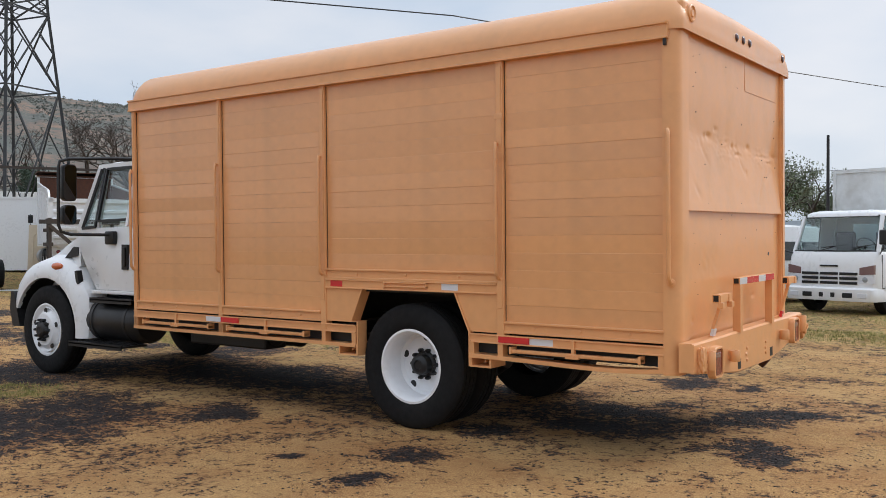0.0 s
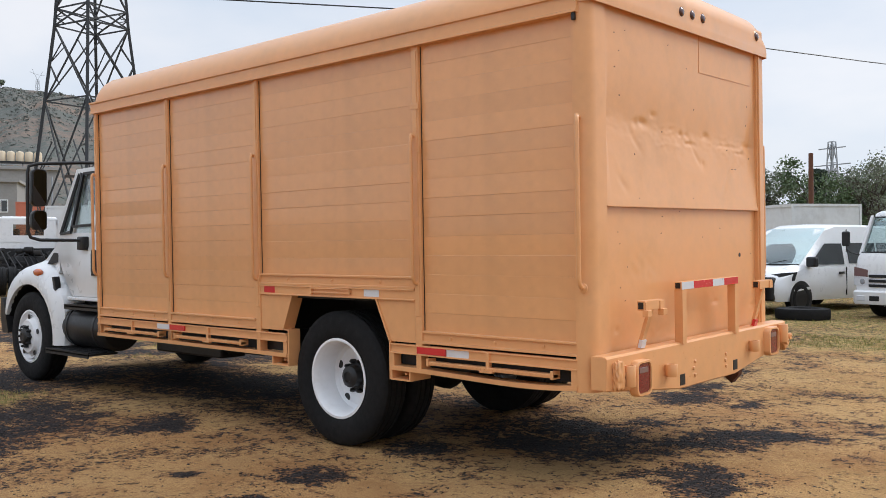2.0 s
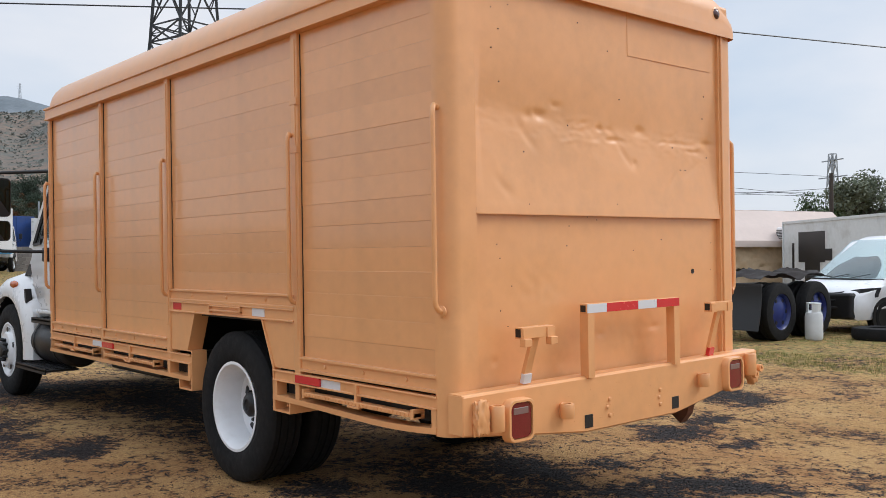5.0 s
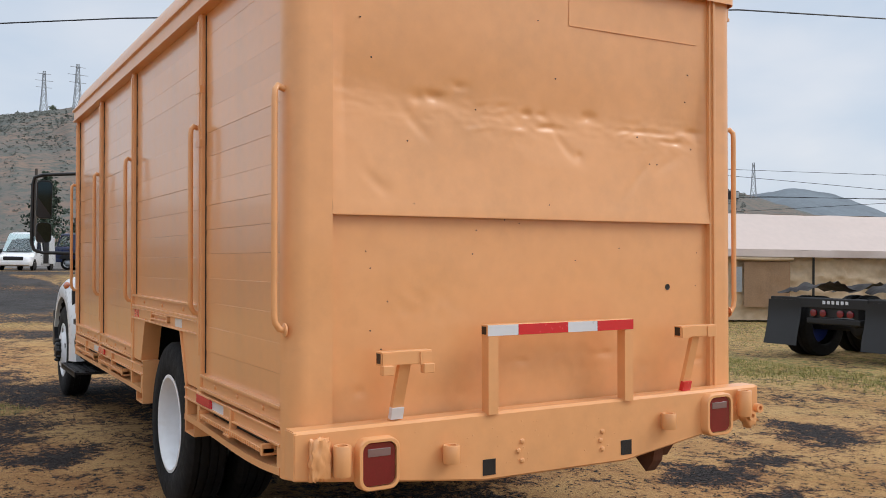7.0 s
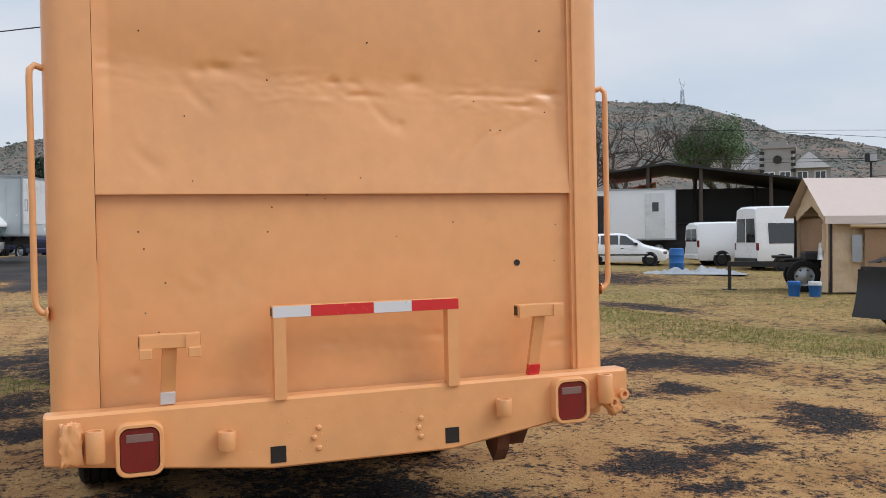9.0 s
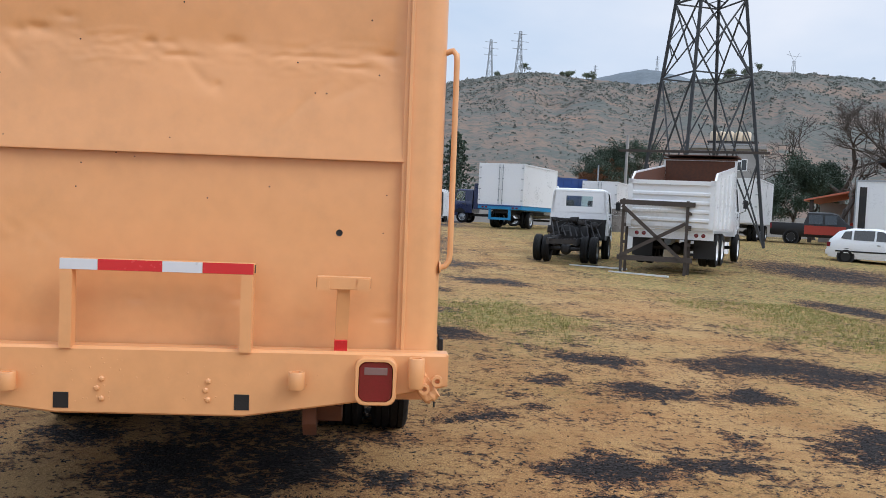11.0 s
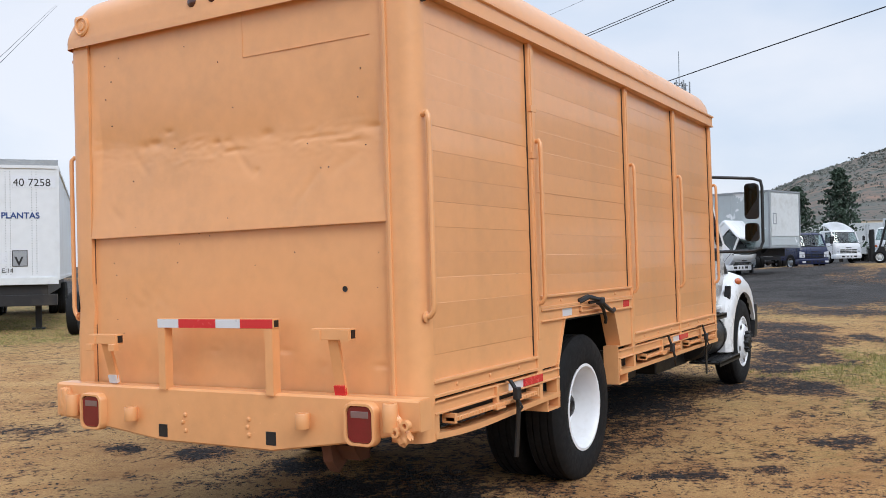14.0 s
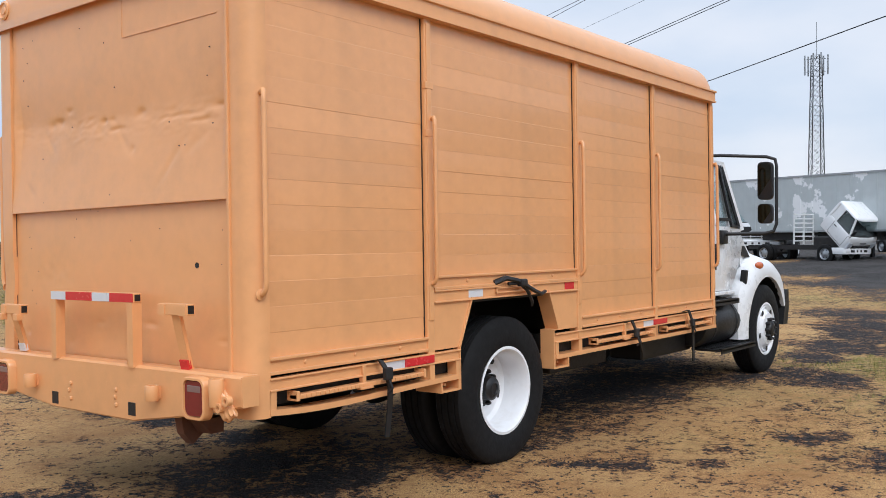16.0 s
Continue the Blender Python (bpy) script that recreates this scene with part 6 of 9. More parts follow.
def hatchback(m, label, paint=None, L=3.85, W=1.64, H=1.42):
    v = thing("hatchback_car", label, "car", m)
    p = paint or WHITE
    car_shell(v, W, [(0, 0.35, 0.55, 0.60, 0.78, 0.70), (-0.12, 0.24, 0.62, 0.70, 0.94, 0.80), (-0.55, 0.20, 0.72, 0.80, 1, 0.86), (-1.05, 0.20, 0.84, 0.92, 1, 0.88), (-1.75, 0.20, 0.86, H - 0.06, 1, 0.74), (-2.1, 0.20, 0.87, H, 1, 0.75), (-3.0, 0.20, 0.88, H - 0.02, 1, 0.75), (-3.45, 0.22, 0.90, H - 0.14, 1, 0.72), (-3.75, 0.26, 0.86, 0.95, 0.97, 0.80), (-L, 0.36, 0.66, 0.72, 0.86, 0.75)], p)
    for s in (-1, 1):
        y0, y1 = s * W / 2 * 0.995, s * W / 2 * 0.775
        for q in ([(-1.28, 0.93), (-2.02, 0.94), (-2.02, 1.33), (-1.78, 1.31)], [(-2.10, 0.94), (-2.85, 0.95), (-2.85, 1.33), (-2.10, 1.34)], [(-2.93, 0.96), (-3.32, 1.0), (-3.2, 1.27), (-2.93, 1.31)]):
            pts = [(x, y0 + (y1 - y0) * (z - 0.86) / 0.5 + s * 0.004, z) for x, z in q]
            part("side_window", panel_on(bmesh.new(), pts if s > 0 else pts[::-1], -0.012), DARKGLASS, v, "dark side window")
        for x in (-0.75, -3.1):
            arch_disc(v, x, s * W / 2 * 0.985, 0.335, s)
            small_wheel(v, x, s * (W / 2 - 0.085), 0.285, 0.19, s)
        part("tail_lamp", boxes((-L + 0.02, -L + 0.16, *sorted((s * W * 0.40, s * W * 0.485)), 0.66, 0.84), bevel=0.015), LAMP, v, "red tail lamp")
        part("headlight", boxes((-0.2, -0.03, *sorted((s * W * 0.30, s * W * 0.47)), 0.52, 0.64), bevel=0.02), LAMPCLEAR, v)
        part("door_handle", boxes((-1.98, -1.86, *sorted((s * W * 0.497, s * W * 0.507)), 0.76, 0.79)), BLACK, v)
        part("side_moulding", boxes((-3.5, -0.9, *sorted((s * W * 0.498, s * W * 0.506)), 0.46, 0.52)), BLACK, v)
        part("door_mirror", boxes((-1.40, -1.26, *sorted((s * W * 0.47, s * (W * 0.47 + 0.2))), 0.90, 1.02), bevel=0.03), BLACK, v)
    part("rear_window", panel_on(bmesh.new(), [(-3.52, 0.5, 1.23), (-3.52, -0.5, 1.23), (-3.76, -0.55, 0.95), (-3.76, 0.55, 0.95)], 0.012), DARKGLASS, v, "dark rear window")
    part("windscreen", panel_on(bmesh.new(), [(-1.12, 0.58, 0.95), (-1.12, -0.58, 0.95), (-1.70, -0.5, 1.33), (-1.70, 0.5, 1.33)], -0.014), DARKGLASS, v, "dark windscreen")
    part("bumper", boxes((-L - 0.04, -L + 0.1, -0.74, 0.74, 0.34, 0.54), bevel=0.03), p, v)
    return v


def van(m, label, L=5.6, W=1.95, H=2.5, hood=0.95, paint=None, windows=(), rear_glass=True, slant=0.75, name="panel_van", low=0.28, r=0.33, damaged=False):
    """A delivery van or people carrier."""
    v = thing(name, label, "van", m)
    p = paint or WHITE
    belt = 1.05 if H > 2.1 else 0.98
    ht = hood + slant
    car_shell(v, W, [(0, low + 0.12, 0.62, 0.70, 0.80, 0.72), (-0.15, low, 0.72, 0.86, 0.95, 0.84), (-hood * 0.6, low, 0.86, 0.98, 1, 0.88), (-hood, low, belt, belt + 0.10, 1, 0.88), (-ht, low, belt, H - 0.10, 1, 0.80), (-ht - 0.4, low, belt, H, 1, 0.82), (-L * 0.7, low, belt, H, 1, 0.82), (-L + 0.12, low, belt, H - 0.03, 1, 0.81), (-L, low + 0.08, belt, H - 0.12, 0.97, 0.79)], p, "van_body")
    span = H - belt

    def yside(z, s):
        f = max(0, (z - belt) / span)
        return s * W / 2 * (0.99 - 0.17 * f) + s * 0.006

    for s in (-1, 1):
        q = [(-hood - 0.22, belt + 0.08), (-ht - 0.50, belt + 0.06), (-ht - 0.50, belt + span * 0.55), (-ht + 0.12, belt + span * 0.55)]
        cells = [q] + [[(-a, belt + 0.08), (-b, belt + 0.08), (-b, belt + span * 0.56), (-a, belt + span * 0.56)] for a, b in windows]
        for cell in cells:
            pts = [(x, yside(z, s), z) for x, z in cell]
            part("side_window", panel_on(bmesh.new(), pts if s > 0 else pts[::-1], -0.012), DARKGLASS, v, "dark side window")
        for x in (-0.85, -L + 1.05):
            arch_disc(v, x, s * W / 2 * 0.99, r * 1.16, s)
            small_wheel(v, x, s * (W / 2 - 0.10), r, 0.21, s)
        part("door_mirror", boxes((-hood - 0.22, -hood - 0.05, *sorted((s * W * 0.48, s * (W * 0.48 + 0.22))), belt + 0.02, belt + 0.24), bevel=0.04), BLACK, v, "black door mirror")
        part("door_handle", boxes((-ht - 0.45, -ht - 0.28, *sorted((s * W * 0.497, s * W * 0.512)), belt - 0.15, belt - 0.10)), BLACK, v)
        part("door_seam", boxes((-ht - 0.575, -ht - 0.56, *sorted((s * W * 0.49, s * W * 0.502)), low + 0.08, belt)), BLACK, v)
        part("tail_lamp", boxes((-L - 0.01, -L + 0.07, *sorted((s * W * 0.43, s * W * 0.492)), 0.85, 1.15), bevel=0.012), LAMP, v, "red tail lamp")
        if not damaged:
            part("headlight", loft(bmesh.new(), [[(0.02, s * W * 0.27, z0), (-0.10, s * W * 0.42, z0 + 0.01), (-0.34, s * W * 0.49, z0 + 0.05), (-0.38, s * W * 0.49, z1), (-0.16, s * W * 0.43, z1 - 0.03), (-0.02, s * W * 0.28, z1 - 0.08)] for z0, z1 in ((0.60, 0.84), (0.62, 0.82))]), SILVER, v, "clear swept headlight")
    kt = 0.7 if damaged else 0.05
    st = [(-1, 0.16), (-0.66, 0.05), (-0.33, 0.01), (0, 0.0), (0.33, 0.01), (0.66, 0.05), (1, 0.16)]
    lowp, highp = (-hood + 0.22, belt + 0.07), (-ht + 0.02, H - 0.075)
    part("screen_backing", loft(bmesh.new(), [[(lowp[0] - 0.05 - d, y * W * 0.43, lowp[1] - 0.03), (highp[0] - 0.05 - d * kt, y * W * 0.38, highp[1] - 0.02), (highp[0] - 0.08 - d * kt, y * W * 0.38, highp[1] - 0.05), (lowp[0] - 0.10 - d, y * W * 0.43, lowp[1] - 0.08)] for y, d in st]), INTERIOR, v, "dim cabin behind the glass", smooth=50)
    for s in (-1, 1):
        part("seat", boxes((-ht - 0.30, -ht - 0.16, *sorted((s * 0.18, s * 0.66)), belt - 0.2, belt + 0.48), bevel=0.05), SEAT, v)
    part("windscreen", loft(bmesh.new(), [[(lowp[0] - d, y * W * 0.445, lowp[1]), (highp[0] - d * kt, y * W * 0.39, highp[1]), (highp[0] - 0.006 - d * kt, y * W * 0.39, highp[1]), (lowp[0] - 0.006 - d, y * W * 0.445, lowp[1])] for y, d in st]), SCREEN, v, "raked windscreen", smooth=50)
    bm = bmesh.new()
    for (y0, d0), (y1, d1) in zip(st, st[1:]):
        bar(bm, (lowp[0] + 0.01 - d0, y0 * W * 0.445, lowp[1]), (lowp[0] + 0.01 - d1, y1 * W * 0.445, lowp[1]), 0.05, 0.03)
    for y in (-0.3, 0.25):
        bar(bm, (lowp[0] + 0.02, y * W * 0.45, lowp[1] + 0.02), (lowp[0] - 0.12, (y + 0.42) * W * 0.45, lowp[1] + 0.10), 0.015)
    part("wiper_cowl", bm, BLACK, v)
    if rear_glass:
        for s in (-1, 1):
            part("rear_window", panel_on(bmesh.new(), [(-L - 0.008, s * 0.06, belt + 0.12), (-L - 0.008, s * W * 0.40, belt + 0.12), (-L - 0.008, s * W * 0.36, belt + span * 0.68), (-L - 0.008, s * 0.06, belt + span * 0.68)], 0.010), DARKGLASS, v, "dark rear window")
    part("rear_bumper", boxes((-L - 0.06, -L + 0.1, -W * 0.47, W * 0.47, low + 0.06, low + 0.26), bevel=0.03), BLACK if H > 2.1 else p, v)
    if damaged:
        part("engine_bay", boxes((-0.34, 0.004, -W * 0.44, W * 0.44, 0.30, 0.80), bevel=0.05), BLACK, v, "exposed dark engine bay without bumper")
        for s in (-1, 1):   # empty headlight openings swept back along the wing
            bm = bmesh.new()
            loft(bm, [[(0.0, s * W * 0.20, z0), (-0.16, s * W * 0.44, z0 + 0.02), (-0.62, s * W * 0.502, z0 + 0.10), (-0.70, s * W * 0.504, z1), (-0.26, s * W * 0.45, z1 - 0.02), (-0.02, s * W * 0.22, z1 - 0.10)] for z0, z1 in ((0.62, 0.90), (0.64, 0.88))], cap=True)
            part("headlight_opening", bm, BLACK, v, "empty black headlight opening")
        bm = bmesh.new()
        tube(bm, [(-0.12, -W * 0.42, 0.52), (0.0, -W * 0.2, 0.50), (0.02, W * 0.2, 0.50), (-0.1, W * 0.42, 0.52)], 0.035, 8)
        tube(bm, [(0.0, -0.3, 0.72), (0.02, 0.1, 0.60), (0.0, 0.5, 0.66)], 0.02, 6)
        box(bm, -0.06, 0.02, -0.4, 0.4, 0.34, 0.66, bevel=0.02)
        part("bumper_beam", bm, STEEL, v, "bent steel bumper beam and radiator")
    else:
        part("grille", boxes((-0.06, 0.012, -W * 0.28, W * 0.28, 0.62, 0.84), bevel=0.02), BLACK, v, "black grille")
        part("front_bumper", boxes((-0.2, 0.05, -W * 0.46, W * 0.46, low + 0.05, low + 0.26), bevel=0.04), p, v)
    return v


# light cab-over truck with a white box body, nose towards the truck
v = thing("cabover_truck", "white cab-over truck with white box body on grass", "truck", place(-4.55, 20.1, -109.5))
cabover_cab(v, w=2.0, top=2.16, low=0.50, lamp_mat=LAMPCLEAR)
ladder_frame(v, -6.2, -0.3)
truck_wheels(v, [(-0.75, False), (-4.4, True)], 0.40, 0.95)
cargo_box(v, -6.3, -1.9, 2.15, 0.95, 3.10, OLDWHITE)

van(place(-7.79, 20.18, -104), "white people carrier with its front bumper missing", L=5.1, W=1.92, H=1.93, hood=1.0, slant=0.95, windows=((2.65, 3.75), (3.85, 4.7)), name="people_carrier", damaged=True)

# white box body lying on the ground beside the tent, with a cooling unit on its nose
v = thing("cargo_box", "old white insulated box body with torn black patch", "box body", pose(-13.4, 31.36, 0.0, 0, 0, 144.8))
cargo_box(v, -5.85, 0.0, 2.2, 0.35, 2.62, OLDWHITE, doors=False)
part("torn_patch", boxes((-2.6, -1.0, 1.101, 1.108, 1.35, 2.28), (-2.3, -1.4, 1.101, 1.109, 0.7, 1.4), (-3.0, -2.5, 1.101, 1.107, 1.4, 1.75)), BLACK, v, "torn black patch on the side")
part("torn_strip", boxes((-0.72, -0.58, 1.101, 1.108, 0.7, 1.95)), BLACK, v)
bm = boxes((0.02, 0.75, -1.0, 1.0, 2.05, 2.50), bevel=0.06)
unit = part("cooling_unit", bm, WHITE, v, "white refrigeration unit with dark louvres")
bm = bmesh.new()
for k in range(6):
    box(bm, 0.745, 0.765, -0.9, 0.9, 2.12 + k * 0.05, 2.145 + k * 0.05)
    box(bm, 0.1, 0.7, 0.995, 1.01, 2.12 + k * 0.05, 2.145 + k * 0.05)
part("louvre", bm, BLACK, unit)
part("support_block", boxes((-4.8, -4.3, -0.9, 0.9, 0.0, 0.37), (-0.9, -0.4, -0.9, 0.9, 0.0, 0.33)), WOOD, v)

# tandem bogie with blue rims
v = thing("tandem_bogie", "black tandem truck bogie with blue rims and mud flaps", "truck chassis", place(-8.42, 17.15, 90))
bm = bmesh.new()
for s in (-1, 1):
    box(bm, 0.0, 2.7, s * 0.42 - 0.04, s * 0.42 + 0.04, 0.70, 0.98)
for x in (0.05, 1.2, 2.6):
    box(bm, x - 0.06, x + 0.06, -0.45, 0.45, 0.72, 0.94)
box(bm, -0.04, 0.03, -0.64, 0.64, 0.86, 1.02, bevel=0.01)
box(bm, -0.02, 0.03, -1.24, 1.24, 0.97, 1.03, bevel=0.01)
part("chassis_frame", bm, STEEL, v)
WING = material("dark_brown_plastic", (0.030, 0.020, 0.016), 0.5, vary=0.3, scale=4, bump=0.3, bump_scale=14, dirt=(0.12, 0.10, 0.085), dirt_amount=0.4)
blue_rim = material("blue_rim_paint", (0.010, 0.022, 0.14), 0.35, vary=0.15)
truck_wheels(v, [(0.72, True), (2.05, True)], 0.52, 1.22, blue_rim)
for s in (-1, 1):
    bm = bmesh.new()
    loft(bm, [[(-0.05 - 0.10 * k * k / 36 + 0.02 * math.sin(k), s * 0.60, 0.98 - 0.126 * k), (-0.05 - 0.13 * k * k / 36, s * 1.26, 0.98 - 0.126 * k), (-0.035 - 0.13 * k * k / 36, s * 1.26, 0.98 - 0.126 * k), (-0.035 - 0.10 * k * k / 36 + 0.02 * math.sin(k), s * 0.60, 0.98 - 0.126 * k)] for k in range(7)])
    part("mud_flap", bm, BLACK, v, "black rubber mud flap", smooth=50)
    # crumpled covers over the tyres
    for x0 in (0.05, 1.45):
        vs = [[None] * 9 for _ in range(13)]
        bm = bmesh.new()
        for i in range(13):
            for j in range(9):
                u, q = i / 12, j / 8
                zz = 1.04 + 0.24 * math.sin(math.pi * (0.12 + 0.76 * u)) * (1 - 0.35 * q) + 0.07 * noise.noise((u * 4 + x0, q * 3 + s, 3)) + 0.035 * noise.noise((u * 11, q * 9, 5 + s))
                vs[i][j] = bm.verts.new((x0 + 1.25 * u + 0.05 * noise.noise((q * 5, u * 3, x0)), s * (0.52 + 0.66 * q), zz))
        for i in range(12):
            for j in range(8):
                bm.faces.new((vs[i][j], vs[i + 1][j], vs[i + 1][j + 1], vs[i][j + 1]))
        bmesh.ops.solidify(bm, geom=bm.faces[:], thickness=0.02)
        part("wing", bm, WING, v, "crumpled dark brown plastic wing", smooth=35)
    for y in (0.16, 0.34):
        bm = bmesh.new()
        lathe(bm, [(0.06, 0), (0.06, 0.02), (0, 0.025)], 14, pose(-0.04, s * y, 0.78, 0, -90))
        part("rear_lamp", bm, LAMP, v, "round red lamp", smooth=40)
for k in range(6):
    part("number_bar", boxes((-0.047, -0.041, -0.30 + k * 0.085, -0.25 + k * 0.085, 0.93, 0.985)), SILVER, v, "pale painted bar")
bm = bmesh.new()
for a, b in (((0.1, -0.3, 0.6), (2.6, -0.2, 0.75)), ((0.1, 0.3, 0.62), (2.6, 0.25, 0.7))):
    tube(bm, [a, b], 0.05, 8)
box(bm, -0.03, 0.25, -0.5, 0.5, 0.60, 0.70, bevel=0.02)
part("tow_beam", bm, STEEL, v, "greasy dark cross beam and pipes")

v = thing("gas_cylinder", "small white steel gas cylinder standing on grass", "gas cylinder", place(-6.95, 18.5, 20))
bm = bmesh.new()
lathe(bm, [(0, 0.0), (0.13, 0.0), (0.15, 0.03), (0.155, 0.10), (0.155, 0.42), (0.14, 0.49), (0.08, 0.53), (0, 0.53)], 24)
part("cylinder_body", bm, OLDWHITE, v, smooth=40)
bm = bmesh.new()
for a0 in (20, 140, 260):
    loft(bm, [[(0.125 * math.cos(radians(a)), 0.125 * math.sin(radians(a)), z) for z in (0.49, 0.66)] + [(0.118 * math.cos(radians(a)), 0.118 * math.sin(radians(a)), z) for z in (0.66, 0.49)] for a in np.linspace(a0, a0 + 85, 6)])
tube(bm, [(0.12 * math.cos(a), 0.12 * math.sin(a), 0.66) for a in np.linspace(0, 2 * math.pi, 20)], 0.012, 6)
part("collar", bm, OLDWHITE, v)
bm = bmesh.new()
lathe(bm, [(0.03, 0.52), (0.03, 0.60), (0, 0.60)], 10)
part("valve", bm, GALV, v)

v = thing("loose_tyre", "worn black tyre lying flat on grass", "tyre", place(-6.1, 19.35, 0))
bm = bmesh.new()
lathe(bm, [(0.30, 0.02), (0.34, 0.0), (0.50, 0.02), (0.52, 0.06), (0.52, 0.18), (0.50, 0.22), (0.34, 0.24), (0.30, 0.22), (0.30, 0.02)], 28)
part("tread", bm, TYRE, v, smooth=40)

# cars and vans by the shed
hatchback(place(-32.2, 28.9, 53), "white hatchback car on the dark yard")
van(place(-30.9, 34.3, 72), "small white panel van beside the shed", L=4.4, W=1.85, H=1.95, hood=1.1, slant=0.8, name="small_panel_van")
van(place(-27.9, 36.3, 78), "white high-roof van parked by the tent", L=5.9, W=2.0, H=2.65, windows=((2.6, 3.9), (4.0, 5.4)), name="high_roof_van")

# refrigerated box body with a side door
v = thing("refrigerated_box", "white refrigerated box body with a grey side door", "box body", place(-37.05, 32.6, 56))
cargo_box(v, -3.9, 0.0, 2.3, 0.95, 3.4, WHITE, doors=False, trim=GALV)
d = part("side_door", boxes((-1.45, -0.5, -1.185, -1.155, 1.0, 3.2), bevel=0.01), OLDWHITE, v, "grey-white side door")
part("door_window", boxes((-1.1, -0.8, -1.192, -1.186, 2.3, 2.75)), DARKGLASS, d)
part("open_vent", boxes((-3.75, -3.45, -1.18, -1.155, 1.2, 3.1)), STEEL, v, "dark slatted opening")
ladder_frame(v, -3.8, 0.4, 0.75)
truck_wheels(v, [(-3.0, True), (-0.8, False)], 0.42, 1.0)

# drawbar trailer and its trestle by the tent
v = thing("drawbar_trailer", "dark grey drawbar trailer resting on a stand", "trailer", place(-20.3, 22.8, -128))
bm = bmesh.new()
for s in (-1, 1):
    bar(bm, (0.0, 0, 0.75), (-1.8, s * 0.7, 0.75), 0.10, 0.14)
    box(bm, -4.5, -1.8, s * 0.7 - 0.06, s * 0.7 + 0.06, 0.66, 0.84)
for x in (-1.8, -2.7, -3.6, -4.5):
    box(bm, x - 0.05, x + 0.05, -0.95, 0.95, 0.70, 0.82)
part("trailer_frame", bm, STEEL, v)
part("load", boxes((-4.3, -2.0, -0.9, 0.9, 0.84, 1.12), (-3.9, -2.8, -0.7, 0.6, 1.12, 1.38), bevel=0.06), BLACK, v, "dark scrap load")
truck_wheels(v, [(-2.0, True), (-3.2, True)], 0.44, 1.05)
part("fifth_wheel", boxes((-2.3, -1.5, -0.5, 0.5, 0.84, 0.93), (-1.75, -1.2, -0.35, 0.35, 0.93, 1.0), bevel=0.03), STEEL, v, "greasy turntable plate")
part("stand_leg", boxes((-0.1, 0.0, -0.05, 0.05, 0.0, 0.70), (-0.25, 0.15, -0.2, 0.2, 0.0, 0.03)), STEEL, v)

# van, lorries and machines on the far side of the yard
v = van(place(-57.9, 9.1, -21), "white delivery van with its side door open", L=5.6, W=1.98, H=2.32, hood=1.05, name="delivery_van")
part("open_doorway", prism(bmesh.new(), [(-2.65, 0.45), (-3.75, 0.45), (-3.75, 2.08), (-2.65, 2.08)], 0.90, 1.002), BLACK, v, "dark open side doorway")
part("sliding_door", boxes((-4.95, -3.78, 1.0, 1.05, 0.42, 2.10), bevel=0.02), WHITE, v, "white sliding door pushed back")

v = thing("tipper_lorry", "dark blue lorry with high blue body", "truck", place(-66.8, 12.6, -110))
cabover_cab(v, w=2.2, top=2.5, low=0.75, paint=NAVY)
ladder_frame(v, -6.5, -0.3)
truck_wheels(v, [(-0.9, False), (-4.8, True)], 0.46, 1.05)
cargo_box(v, -6.6, -1.8, 2.3, 1.1, 2.9, NAVY, doors=False, ribs=6)

v = thing("box_truck", "white box truck on a bright blue chassis", "truck", place(-52.8, 17.1, 152.7))
cargo_box(v, -7.8, -2.0, 2.45, 1.25, 3.35, WHITE, trim=WHITE)
bm = bmesh.new()
box(bm, -7.86, -2.0, -1.22, 1.22, 0.98, 1.20)
for y in (-0.55, 0.55):
    box(bm, -7.86, -7.74, y - 0.06, y + 0.06, 0.45, 1.0)
box(bm, -7.88, -7.76, -0.62, 0.62, 0.42, 0.54)
part("blue_subframe", bm, CYAN, v)
part("deck_edge", boxes((-7.875, -7.865, -1.2, 1.2, 1.13, 1.2), (-7.8, -2.0, 1.224, 1.232, 1.1, 1.2)), BLUE, v)
for y in (-0.95, -0.75, 0.75, 0.95):
    part("rear_lamp", boxes((-7.876, -7.86, y - 0.06, y + 0.06, 1.03, 1.1)), LAMP, v)
ladder_frame(v, -7.6, -0.3, 0.85)
truck_wheels(v, [(-0.9, False), (-5.9, True)], 0.46, 1.12)
cabover_cab(v, w=2.2, top=2.6, low=0.8)

v = thing("chassis_cab_truck", "white cab-over truck with bare chassis and no body", "truck", place(-30.43, 14.77, 160, 0.15))
cabover_cab(v, w=1.95, top=2.42, low=0.85, length=1.7)
part("cab_rear_panel", boxes((-1.73, -1.70, -0.95, 0.95, 1.28, 1.40), bevel=0.01), STEEL, v)
ladder_frame(v, -5.1, -0.3, 0.66)
truck_wheels(v, [(-0.8, False), (-4.0, True)], 0.42, 1.0)
bm = boxes((-2.3, -1.1, -0.45, 0.45, 0.6, 1.15), bevel=0.08)
tube(bm, [(-2.2, -0.6, 1.1), (-1.9, 0.0, 1.25), (-1.9, 0.6, 1.05)], 0.06, 8)
tube(bm, [(-2.4, 0.4, 0.9), (-2.0, 0.5, 1.1), (-1.7, 0.2, 1.2)], 0.04, 8)
tube(bm, [(-2.2, 0, 0.7), (-4.0, 0, 0.55)], 0.05, 8)
for k in range(26):
    rx, ry, rz = random.Random(k).uniform(-2.5, -1.74), random.Random(k + 50).uniform(-0.85, 0.85), random.Random(k + 90).uniform(0.6, 1.32)
    box(bm, rx, rx + 0.18, ry, ry + 0.22, rz, rz + 0.14, bevel=0.02)
